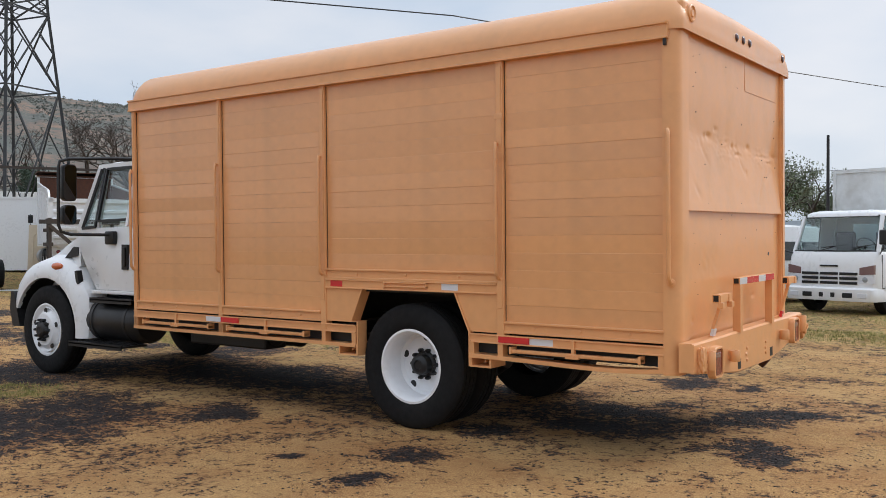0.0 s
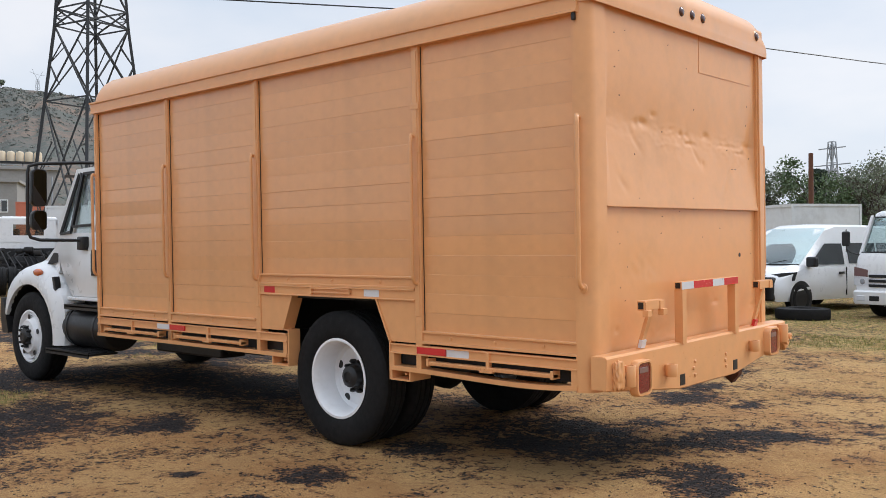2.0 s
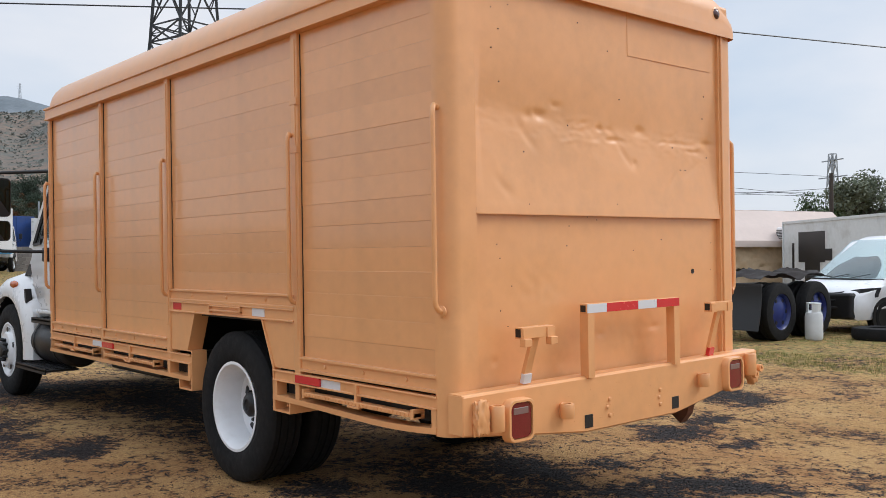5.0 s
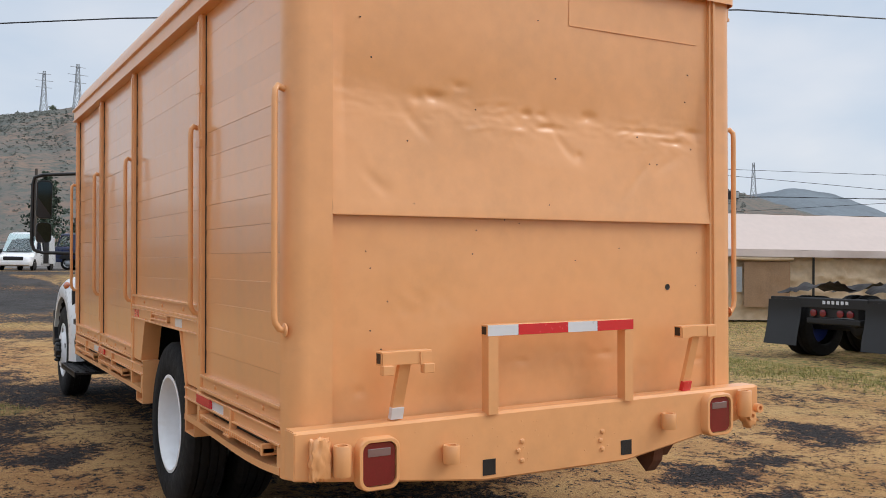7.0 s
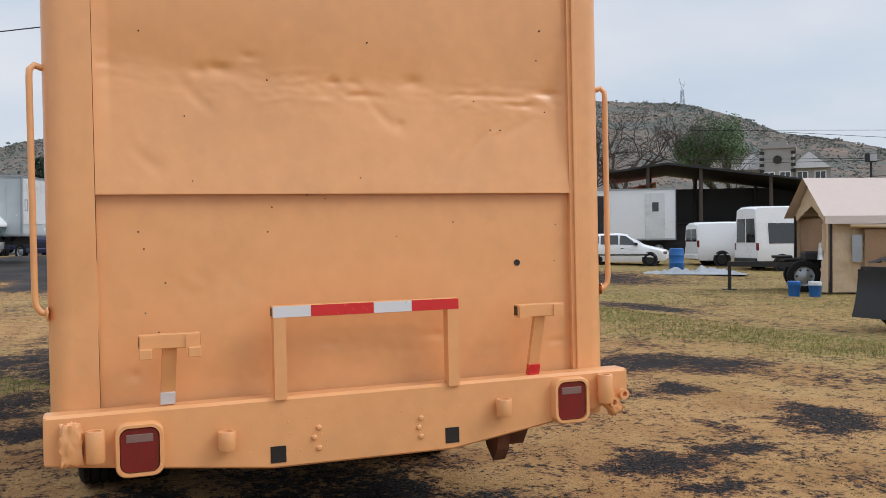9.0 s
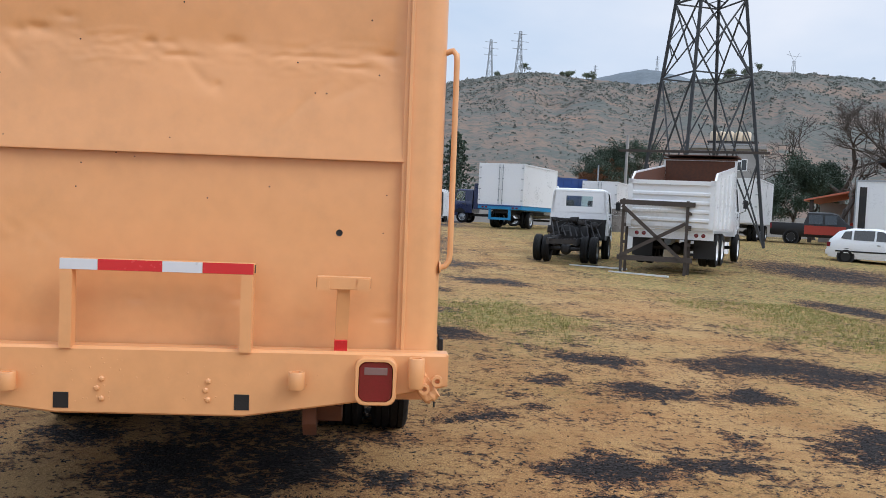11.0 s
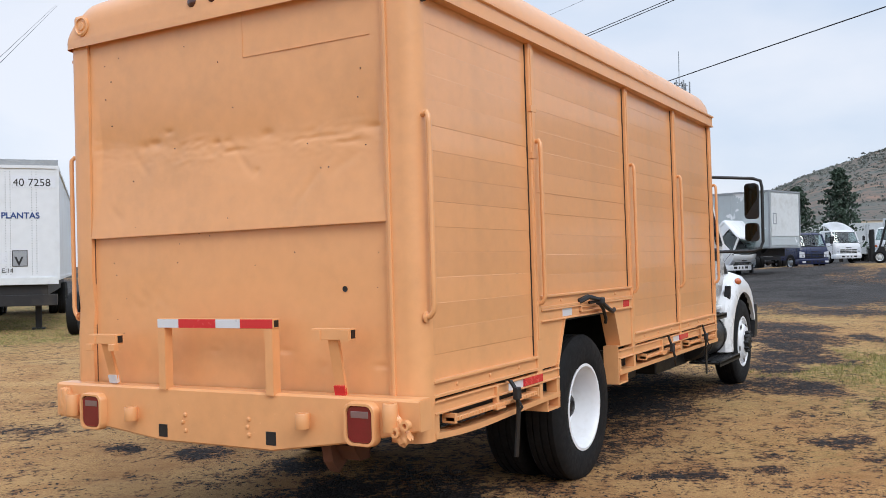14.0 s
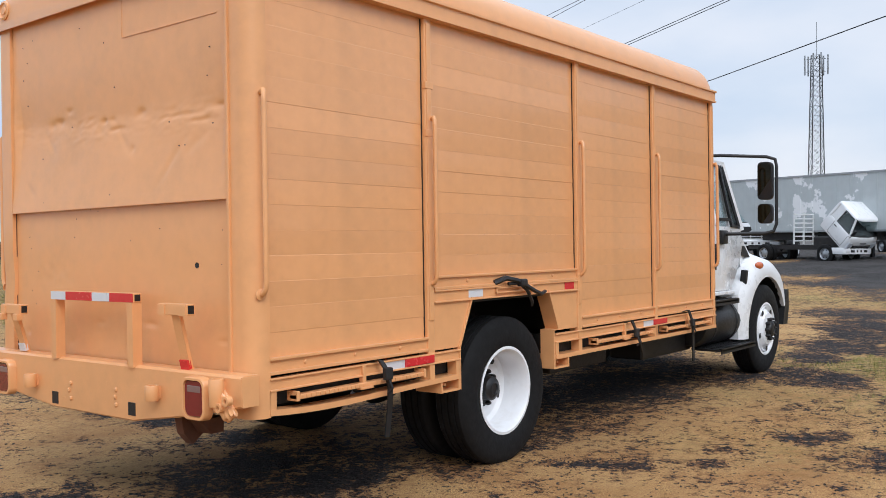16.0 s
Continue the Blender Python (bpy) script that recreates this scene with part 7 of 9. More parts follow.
for k in range(9):
    y0 = -0.8 + k * 0.19
    tube(bm, [(-1.74, y0, 1.3), (-2.2, y0 + 0.12, 1.15 + 0.1 * (k % 3)), (-2.7, y0 - 0.1, 0.8)], 0.022, 6)
part("engine", bm, STEEL, v, "dark exposed engine, pipes and gearbox", smooth=40)
part("cab_underside", boxes((-1.745, -0.9, -0.93, 0.93, 0.70, 1.30)), BLACK, v, "dark cab underside")
part("side_tank", boxes((-3.2, -2.3, 0.45, 0.85, 0.45, 0.8), bevel=0.05), STEEL, v)

# white tipper truck seen from behind
v = thing("dump_truck", "white dump truck with a rusty open bed", "truck", place(-31.6, 19.7, 153))
L0 = -8.4
bm = bmesh.new()
h = 1.22
for s in (-1, 1):
    prism(bm, [(L0, 1.15), (L0 + 5.2, 1.15), (L0 + 5.2, 3.25), (L0 + 0.5, 2.75), (L0, 2.40)], s * h, s * (h - 0.06))
box(bm, L0 + 5.14, L0 + 5.2, -h, h, 1.15, 3.45)
prism(bm, [(L0 + 5.14, 3.40), (L0 + 6.4, 3.52), (L0 + 6.4, 3.58), (L0 + 5.14, 3.47)], -h, h)
box(bm, L0, L0 + 5.2, -h, h, 1.08, 1.15)
bed = part("bed", bm, WHITE, v, "white steel tipper bed")
for s in (-1, 1):
    bm = bmesh.new()
    prism(bm, [(L0 + 0.07, 1.2), (L0 + 5.12, 1.2), (L0 + 5.12, 3.2), (L0 + 0.5, 2.7), (L0 + 0.07, 2.5)], *sorted((s * (h - 0.074), s * (h - 0.065))))
    part("side_lining", bm, RUST, bed, "rust-brown bed lining")
part("front_lining", boxes((L0 + 5.125, L0 + 5.135, -h + 0.08, h - 0.08, 1.2, 3.42)), RUST, bed, "rust-brown bed lining")
part("floor_lining", boxes((L0 + 0.07, L0 + 5.1, -h + 0.08, h - 0.08, 1.152, 1.165)), RUST, bed, "rust-brown bed lining")
part("rusty_rim", boxes((L0 + 5.0, L0 + 6.4, -h - 0.01, h + 0.01, 3.585, 3.61), (L0 + 5.13, L0 + 5.22, -h, h, 3.45, 3.50)), RUST, bed)
tg = part("tailgate", boxes((L0 - 0.06, L0, -h, h, 1.15, 2.40)), WHITE, v, "white ribbed tailgate")
for z in (1.35, 1.6, 1.85, 2.1):
    bm = bmesh.new()
    prism(bm, [(L0 - 0.062, z - 0.07), (L0 - 0.11, z - 0.03), (L0 - 0.11, z + 0.03), (L0 - 0.062, z + 0.07)], -h + 0.12, h - 0.12)
    part("tailgate_rib", bm, WHITE, tg)
bm = boxes((L0 - 0.12, L0, -h - 0.02, -h + 0.12, 1.1, 2.5), (L0 - 0.12, L0, h - 0.12, h + 0.02, 1.1, 2.5), (L0 - 0.12, L0, -h, h, 2.36, 2.48))
part("tailgate_frame", bm, WHITE, tg)
for x in (0.9, 1.9, 2.9, 3.9):
    part("bed_rib", boxes((L0 + x, L0 + x + 0.08, -h - 0.06, -h, 1.15, 2.4 + x * 0.15)), WHITE, bed)
    part("bed_rib", boxes((L0 + x, L0 + x + 0.08, h, h + 0.06, 1.15, 2.4 + x * 0.15)), WHITE, bed)
tb = part("rear_beam", boxes((L0 + 0.1, L0 + 0.25, -h, h, 0.80, 1.06)), WHITE, v)
for y in (-0.95, -0.75, 0.75, 0.95):
    bm = bmesh.new()
    lathe(bm, [(0.06, 0), (0.06, 0.015), (0, 0.02)], 14, pose(L0 + 0.1, y, 0.93, 0, -90))
    part("rear_lamp", bm, LAMP, tb, "round dark lamp")
ladder_frame(v, L0 + 0.3, -0.3, 0.85)
truck_wheels(v, [(-1.1, False), (L0 + 1.5, True), (L0 + 2.75, True)], 0.5, 1.2, RIM)
cabover_cab(v, w=2.2, top=2.75, low=0.9, length=2.0)
bm = bmesh.new()
lathe(bm, [(0, -0.5), (0.26, -0.48), (0.28, -0.4), (0.28, 0.4), (0.26, 0.48), (0, 0.5)], 18, pose(-3.2, 0.95, 0.75, 0, 90))
part("fuel_tank", bm, GALV, v, smooth=40)
for s in (-1, 1):
    part("mud_flap", boxes((L0 + 0.75, L0 + 0.77, *sorted((s * 0.6, s * 1.2)), 0.25, 0.85)), BLACK, v)
part("timber_on_bed", boxes((L0 + 4.2, L0 + 4.3, -2.3, 2.6, 3.62, 3.70)), WOOD, v, "long grey timber across the bed")

# timber rack behind the dump truck
v = thing("timber_rack", "dark weathered timber rack with a cross brace", "rack", place(-24.2, 15.45, 78))
bm = bmesh.new()
legs = [(-0.9, -0.25), (0.9, -0.25), (-0.75, 0.3), (1.05, 0.3)]
for x, y in legs:
    b2 = bmesh.new()
    box(b2, x - 0.04, x + 0.04, y - 0.04, y + 0.04, 0, 2.15)
    part("leg", b2, WOOD, v)
for z in (2.05, 0.45):
    part("rail", boxes((-1.0, 1.1, -0.31, -0.20, z - 0.07, z + 0.07)), WOOD, v)
    part("rail", boxes((-1.0, 1.1, 0.25, 0.35, z - 0.06, z + 0.06)), WOOD, v)
for x in (-0.85, 0.98):
    for z in (0.9, 1.4, 1.8):
        part("rung", boxes((x - 0.05, x + 0.05, -0.25, 0.3, z - 0.05, z + 0.05)), WOOD, v)
for q in (((-0.95, 1.95), (0.85, 0.40)), ((0.85, 1.5), (-0.95, 0.5))):
    b2 = bmesh.new()
    bar(b2, (q[0][0], -0.33, q[0][1]), (q[1][0], -0.33, q[1][1]), 0.03, 0.1)
    part("brace", b2, WOOD, v)

# box bodies, pickup, and others behind
v = thing("white_box_body", "plain white box body standing on the ground", "box body", place(-33.0, 20.4, 41))
cargo_box(v, -3.2, 0.0, 2.3, 0.15, 2.85, WHITE, doors=False)
part("skid", boxes((-3.0, -2.7, -1.1, 1.1, 0, 0.14), (-0.5, -0.2, -1.1, 1.1, 0, 0.14)), STEEL, v)
v = thing("cream_door_panel", "cream panelled door leaning against a white box", "door", pose(-29.4, 17.4, gz(-29.4, 17.4), 0, -6, -50))
part("leaf", boxes((-0.03, 0.03, -0.5, 0.5, 0.0, 1.9)), CREAM, v)
bm = bmesh.new()
tube(bm, [(0.035, -0.33, 0.25), (0.035, -0.33, 1.5), (0.035, -0.2, 1.66), (0.035, 0, 1.71), (0.035, 0.2, 1.66), (0.035, 0.33, 1.5), (0.035, 0.33, 0.25), (0.035, -0.33, 0.25)], 0.018, 6)
part("moulding", bm, CREAM, v)

v = thing("box_trailer", "white box trailer with dark windows behind the pylon", "trailer", place(-45.6, 25.9, 150))
cargo_box(v, 0.0, 6.0, 2.4, 1.0, 3.3, WHITE, doors=True)
ladder_frame(v, 0.2, 5.8, 0.8)
truck_wheels(v, [(1.5, True), (5.0, True)], 0.45, 1.1)

v = thing("pickup_truck", "black and red double-cab pickup", "car", place(-45.2, 33.6, 62))
car_shell(v, 1.85, [(0, 0.5, 0.8, 0.88, 0.8, 0.75), (-0.2, 0.42, 0.92, 1.0, 0.97, 0.86), (-1.35, 0.4, 1.02, 1.1, 1, 0.88), (-1.95, 0.4, 1.04, 1.68, 1, 0.78), (-2.3, 0.4, 1.05, 1.76, 1, 0.79), (-3.4, 0.4, 1.06, 1.74, 1, 0.79), (-3.6, 0.4, 1.06, 1.12, 1, 0.93), (-5.2, 0.45, 1.08, 1.13, 1, 0.95), (-5.3, 0.5, 1.05, 1.1, 0.96, 0.92)], BLACK)
part("red_door", boxes((-3.55, -1.5, -0.945, -0.925, 0.55, 1.02)), REDPAINT, v, "red door skin")
part("red_bonnet", boxes((-1.3, -0.2, -0.75, 0.75, 1.10, 1.125)), REDPAINT, v)
for s in (-1, 1):
    for a, b in ((-1.95, -2.55), (-2.65, -3.35)):
        pts = [(a, s * 0.93, 1.1), (b, s * 0.93, 1.1), (b, s * 0.80, 1.6), (a, s * 0.80, 1.6)]
        part("side_window", panel_on(bmesh.new(), pts if s > 0 else pts[::-1], -0.014), DARKGLASS, v)
    for x in (-0.95, -4.2):
        arch_disc(v, x, s * 0.92, 0.43, s)
        small_wheel(v, x, s * 0.83, 0.37, 0.24, s)
    part("tail_lamp", boxes((-5.31, -5.2, *sorted((s * 0.78, s * 0.92)), 0.8, 1.08)), LAMP, v)
hatchback(place(-50.5, 38.8, 60), "red hatchback car behind the pickup", REDPAINT)

v = thing("tipper_truck", "blue ribbed steel tipper truck seen from the side", "truck", place(-58.8, 20.3, -75))
cargo_box(v, 0.0, 6.0, 2.2, 1.3, 3.3, BLUE, doors=False, ribs=10)
truck_wheels(v, [(1.0, True), (5.0, False)], 0.46, 1.1)
ladder_frame(v, 0.1, 5.9, 0.95)

# yellow fork-lift
v = thing("forklift", "yellow and black forklift with a gas bottle", "forklift", place(-58.28, 4.75, -88))
bm = bmesh.new()
prism(bm, [(-0.45, 0.32), (-0.45, 0.62), (-0.75, 0.98), (-0.95, 0.98), (-1.10, 0.52), (-1.75, 0.52), (-1.75, 0.32)], -0.52, 0.52)
part("chassis", bm, BLACK, v, "black front chassis")
bm = bmesh.new()
prism(bm, [(-1.15, 0.45), (-1.25, 0.98), (-2.05, 1.02), (-2.05, 0.45)], -0.50, 0.50)
part("engine_hood", bm, YELLOW, v, "yellow engine hood")
bm = boxes((-2.80, -2.0, -0.54, 0.54, 0.46, 1.00), bevel=0.12)
part("counterweight", bm, YELLOW, v, "rounded yellow counterweight", smooth=40)
part("side_stripe", boxes((-2.3, -1.2, -0.53, -0.51, 0.62, 0.72), (-2.3, -1.2, 0.51, 0.53, 0.62, 0.72)), BLACK, v)
bm = bmesh.new()
for s in (-1, 1):
    bar(bm, (-0.70, s * 0.48, 0.9), (-1.02, s * 0.46, 2.12), 0.075)
    bar(bm, (-2.10, s * 0.48, 0.98), (-2.0, s * 0.46, 2.10), 0.085)
    bar(bm, (-1.02, s * 0.46, 2.12), (-2.0, s * 0.46, 2.12), 0.08)
    bar(bm, (-1.02, s * 0.46, 1.05), (-1.2, s * 0.46, 2.0), 0.04)
for x in np.linspace(-1.95, -1.07, 7):
    bar(bm, (x, -0.46, 2.13), (x, 0.46, 2.13), 0.04)
part("overhead_guard", bm, BLACK, v)
bm = bmesh.new()
for s in (-1, 1):
    box(bm, -0.42, -0.26, s * 0.38 - 0.07, s * 0.38 + 0.07, 0.1, 2.0)
    box(bm, -0.28, -0.16, s * 0.28 - 0.04, s * 0.28 + 0.04, 0.15, 1.9)
for z in (0.5, 1.1, 1.6, 1.93):
    box(bm, -0.40, -0.18, -0.42, 0.42, z - 0.06, z + 0.06)
box(bm, -0.16, -0.08, -0.50, 0.50, 0.35, 0.85)
mast = part("mast", bm, BLACK, v)
for s in (-1, 1):
    part("fork", boxes((-0.1, 0.75, s * 0.25 - 0.06, s * 0.25 + 0.06, 0.10, 0.15), (-0.1, -0.05, s * 0.25 - 0.06, s * 0.25 + 0.06, 0.10, 0.8)), STEEL, mast)
part("seat", boxes((-1.8, -1.3, -0.25, 0.25, 1.02, 1.16), (-1.86, -1.70, -0.25, 0.25, 1.1, 1.65), bevel=0.05), SEAT, v)
bm = bmesh.new()
tube(bm, [(-0.95, 0, 1.0), (-1.15, 0, 1.32)], 0.03, 6)
tube(bm, [(-1.15 + 0.06 * math.cos(a), 0.17 * math.sin(a), 1.32 + 0.10 * math.cos(a)) for a in np.linspace(0, 2 * math.pi, 17)], 0.016, 6)
part("steering_wheel", bm, BLACK, v)
bm = bmesh.new()
lathe(bm, [(0, -0.42), (0.12, -0.40), (0.17, -0.3), (0.17, 0.3), (0.12, 0.40), (0, 0.42)], 14, pose(-2.42, 0, 1.20, 90))
part("gas_bottle", bm, GALV, v, smooth=40)
for s in (-1, 1):
    small_wheel(v, -0.72, s * 0.50, 0.36, 0.24, s, OLDWHITE)
    small_wheel(v, -2.25, s * 0.44, 0.29, 0.2, s, YELLOW)

v = thing("reefer_truck", "white box truck with a black cooling unit", "truck", place(-63.73, 5.45, -23))
cabover_cab(v, w=1.95, top=2.28, low=0.65)
cargo_box(v, -6.4, -1.8, 2.2, 0.85, 2.86, WHITE, doors=False, trim=OLDWHITE)
part("cooling_unit", boxes((-1.8, -1.30, -0.80, 0.80, 2.34, 2.78), bevel=0.05), BLACK, v, "black refrigeration unit")
for z in (2.44, 2.56, 2.68):
    part("unit_louvre", boxes((-1.302, -1.285, -0.70, 0.70, z - 0.02, z + 0.02)), STEEL, v)
ladder_frame(v, -6.2, -0.3)
truck_wheels(v, [(-0.75, False), (-4.4, True)], 0.40, 0.95)

v = thing("cabover_truck", "white cab-over truck with a roof air deflector", "truck", place(-61.18, 3.43, 44))
cabover_cab(v, w=1.95, top=2.1, low=0.52, lamp_mat=SILVER)
bm = bmesh.new()
loft(bm, [[(-0.52 - 0.95 * u, y, 2.06 + (0.62 - 0.10 * abs(y)) * math.sin(min(1.0, u * 1.15) * math.pi / 2) * (1 - 0.35 * (abs(y) / 0.88) ** 4)) for y in (-0.88, -0.82, -0.6, -0.3, 0, 0.3, 0.6, 0.82, 0.88)] for u in (0, 0.2, 0.4, 0.6, 0.8, 1.0)], close=False, cap=False)
bmesh.ops.solidify(bm, geom=bm.faces[:], thickness=0.03)
part("air_deflector", bm, WHITE, v, "white domed roof air deflector", smooth=60)
part("deflector_stay", boxes((-1.5, -1.44, -0.7, -0.64, 2.05, 2.6), (-1.5, -1.44, 0.64, 0.7, 2.05, 2.6)), OLDWHITE, v)
ladder_frame(v, -6.0, -0.3)
truck_wheels(v, [(-0.75, False), (-4.2, True)], 0.40, 0.98)
v = thing("white_container", "white box body parked behind trucks", "box body", place(-73.2, 3.46, 183))
cargo_box(v, 0.0, 6.0, 2.45, 0.6, 2.85, OLDWHITE, doors=True)
truck_wheels(v, [(4.8, True), (1.0, False)], 0.42, 1.0)

v = thing("cabover_truck", "navy blue cab-over truck with bare frame", "truck", place(-50.0, 3.0, 44, 0.66))
cabover_cab(v, w=1.8, top=1.98, low=0.52, paint=NAVY, lamp_mat=SILVER)
ladder_frame(v, -5.5, -0.3)
truck_wheels(v, [(-0.75, False), (-4.2, True)], 0.40, 0.95)

# long grey trailer with a peeling side
PEEL = material("peeling_white_panel", (0.47, 0.51, 0.52), 0.5, vary=0.10, scale=0.6, dirt=(0.80, 0.81, 0.82), dirt_amount=1.0, dirt_scale=0.5)
for node in PEEL.node_tree.nodes:   # paint left in patches with hard edges
    if node.type == "MAP_RANGE" and abs(node.inputs["From Max"].default_value - 0.72) < 0.001:
        node.inputs["From Min"].default_value, node.inputs["From Max"].default_value = 0.535, 0.55
v = thing("long_trailer", "long grey-white box trailer with peeling side", "trailer", place(-40.95, 3.09, 69.6))
cargo_box(v, -13.0, 0.0, 2.5, 1.15, 3.6, PEEL, doors=False, trim=GALV)
part("scuffed_band", boxes((0.004, 0.02, -1.12, 1.12, 1.22, 1.60), bevel=0.004), PEEL, v, "grey scuffed lower wall")
fp = part("front_wall_panel", boxes((0.004, 0.03, -1.12, 1.12, 1.62, 3.5), bevel=0.004), OLDWHITE, v, "dirty white end door")
part("door_frame", boxes((0.03, 0.042, -1.0, -0.72, 2.15, 2.19), (0.03, 0.042, -1.0, -0.72, 2.60, 2.64), (0.03, 0.042, -1.0, -0.96, 2.19, 2.60), (0.03, 0.042, -0.76, -0.72, 2.19, 2.60)), GALV, fp)
for xr in np.arange(-12.4, -0.3, 0.62):
    part("side_rib", boxes((xr - 0.012, xr + 0.012, -1.262, -1.25, 1.2, 3.52)), PEEL, v)
part("black_skirt", boxes((-12.0, -0.6, -1.0, 1.0, 0.75, 1.1)), STEEL, v)
truck_wheels(v, [(-11.0, True), (-9.7, True)], 0.48, 1.2)
for y in (-0.75, 0.6):
    part("landing_leg", boxes((-2.2, -2.05, y, y + 0.15, 0, 1.0)), STEEL, v)

v = thing("tilted_cab_truck", "white cab-over truck with its cab tilted forward", "truck", place(-39.75, 1.35, 66, 0.45))
cabover_cab(v, w=1.72, top=2.0, low=0.60, length=1.55, tilt=44, lamp_mat=SILVER)
ladder_frame(v, -5.5, -0.2, 0.66)
truck_wheels(v, [(-0.9, False), (-4.2, True)], 0.40, 0.90)
part("engine", boxes((-1.9, -0.7, -0.4, 0.4, 0.6, 1.15), bevel=0.08), STEEL, v, "dark exposed engine")
bm = bmesh.new()
for z in np.linspace(0.95, 2.1, 7):
    box(bm, -2.5, -2.44, -0.9, 0.9, z - 0.03, z + 0.03)
for y in np.linspace(-0.9, 0.9, 4):
    box(bm, -2.5, -2.44, y - 0.03, y + 0.03, 0.8, 2.1)
part("headboard_rack", bm, OLDWHITE, v)

v = thing("cabover_truck", "white cab-over truck with orange striped bumper", "truck", place(-42.3, -3.75, 8))
c = cabover_cab(v, w=2.3, top=2.7, low=0.85)
part("dark_grille_panel", boxes((0.0, 0.022, -0.75, 0.75, 1.10, 1.55), bevel=0.01), STEEL, v, "grey grille panel")
for k in range(6):
    bm = bmesh.new()
    y = -1.0 + k * 0.36
    loft(bm, [[(x, y, 0.70), (x, y + 0.16, 0.70), (x, y + 0.26, 0.90), (x, y + 0.10, 0.90)] for x in (0.06, 0.068)])
    part("warning_stripe", bm, SALMON, v, "orange warning stripe")
ladder_frame(v, -6.5, -0.3, 0.8)
truck_wheels(v, [(-1.0, False), (-5.0, True)], 0.46, 1.1)
v = thing("cabover_truck", "faded red cab-over truck in the distance", "truck", place(-54.5, -9.0, 10))
cabover_cab(v, w=2.4, top=3.0, low=1.0, paint=SALMON)
ladder_frame(v, -6.5, -0.3, 0.8)
truck_wheels(v, [(-1.0, False), (-5.0, True)], 0.5, 1.15)
v = thing("storage_container", "salmon-orange steel container in the distance", "container", place(-52.4, 24.7, -26))
cargo_box(v, -2.5, 0.0, 1.55, 0.1, 3.42, SALMON, doors=False)
part("container_stand", boxes((-2.4, -2.1, -0.7, 0.7, 0, 0.1), (-0.4, -0.1, -0.7, 0.7, 0, 0.1)), STEEL, v)
v = thing("box_truck", "white box truck seen from behind beyond the wall", "truck", place(-55.98, 21.08, 155))
cargo_box(v, 0.0, 5.0, 2.2, 0.95, 3.15, WHITE)
ladder_frame(v, 0.1, 6.5, 0.75)
truck_wheels(v, [(1.2, True), (6.0, False)], 0.45, 1.1)

# old white semi-trailer, its riveted end wall towards the yard
v = thing("semi_trailer", "old white riveted semi-trailer with painted markings", "trailer", pose(-11.658, -9.29, 0.0, 0, 0, 51))
RIVETED = material("riveted_white_panel", (0.68, 0.70, 0.72), 0.45, vary=0.06, scale=1.2, dirt=(0.40, 0.37, 0.33), dirt_amount=0.45, dirt_scale=0.7)
cargo_box(v, -12.2, 0.0, 2.57, 1.25, 3.88, RIVETED, doors=False)
part("top_rail", boxes((-0.05, 0.022, -1.30, 1.30, 3.86, 4.05), bevel=0.01), GALV, v, "dented grey top rail")
part("bottom_rail", boxes((-0.05, 0.03, -1.29, 1.29, 1.10, 1.27), bevel=0.01), OLDWHITE, v, "chipped white bottom rail")
part("underframe", boxes((-11.5, -0.1, -1.05, 1.05, 0.84, 1.12), (-0.5, -0.06, -0.95, 1.25, 0.60, 0.86), bevel=0.01), STEEL, v, "dark steel underframe")
for y in (-0.97, -0.84, -0.36, -0.26, 0.16, 0.26, 0.72, 0.82):
    bm = bmesh.new()
    for z in np.arange(1.35, 3.80, 0.06):
        lathe(bm, [(0.012, 0), (0.008, 0.008), (0, 0.009)], 5, pose(0.0, y, z, 0, 90))
    rv = part("rivet_row", bm, GALV, v)
    rv["kind"] = "stuff"
for y0, y1, z0, z1, mt in ((-0.745, -0.465, 1.32, 1.64, GALV), (0.29, 0.62, 1.53, 1.91, GALV), (0.02, 0.20, 1.60, 1.86, SILVER), (-0.63, -0.42, 1.14, 1.25, GALV), (0.28, 1.24, 3.38, 3.66, SILVER)):
    x1 = 0.036 if z1 < 1.3 else 0.006
    pl = part("marking_plate", boxes((x1 - 0.005, x1, y0, y1, z0, z1)), mt, v, "faded grey painted square")
    if y0 in (-0.745, 0.29):
        part("plate_border", boxes((0.006, 0.009, y0, y0 + 0.018, z0, z1), (0.006, 0.009, y1 - 0.018, y1, z0, z1), (0.006, 0.009, y0 + 0.018, y1 - 0.018, z0, z0 + 0.018), (0.006, 0.009, y0 + 0.018, y1 - 0.018, z1 - 0.018, z1)), BLACK, pl)


def lettering(text, y, z, size, mat, parent, weight=0.0):
    cu = bpy.data.curves.new("lettering", "FONT")
    cu.body, cu.size, cu.extrude, cu.offset = text, size, 0.002, weight
    tmp = bpy.data.objects.new("lettering", cu)
    me = bpy.data.meshes.new_from_object(tmp)
    bpy.data.objects.remove(tmp)
    me.materials.append(mat)
    ob = new("lettering", me)
    ob.parent = parent
    ob.matrix_basis = pose(0.0085, y, z, 90, 0, 90)
    return ob


lettering("INTER PLANTAS", -0.535, 2.66, 0.198, BLUE, v, 0.004)
lettering("40 7258", 0.32, 3.42, 0.25, STEEL, v)
lettering("V", -0.715, 1.36, 0.34, BLACK, v, 0.008)
lettering("V", 0.35, 1.56, 0.28, BLACK, v, 0.008)
lettering("E.14", 0.06, 1.39, 0.15, STEEL, v)
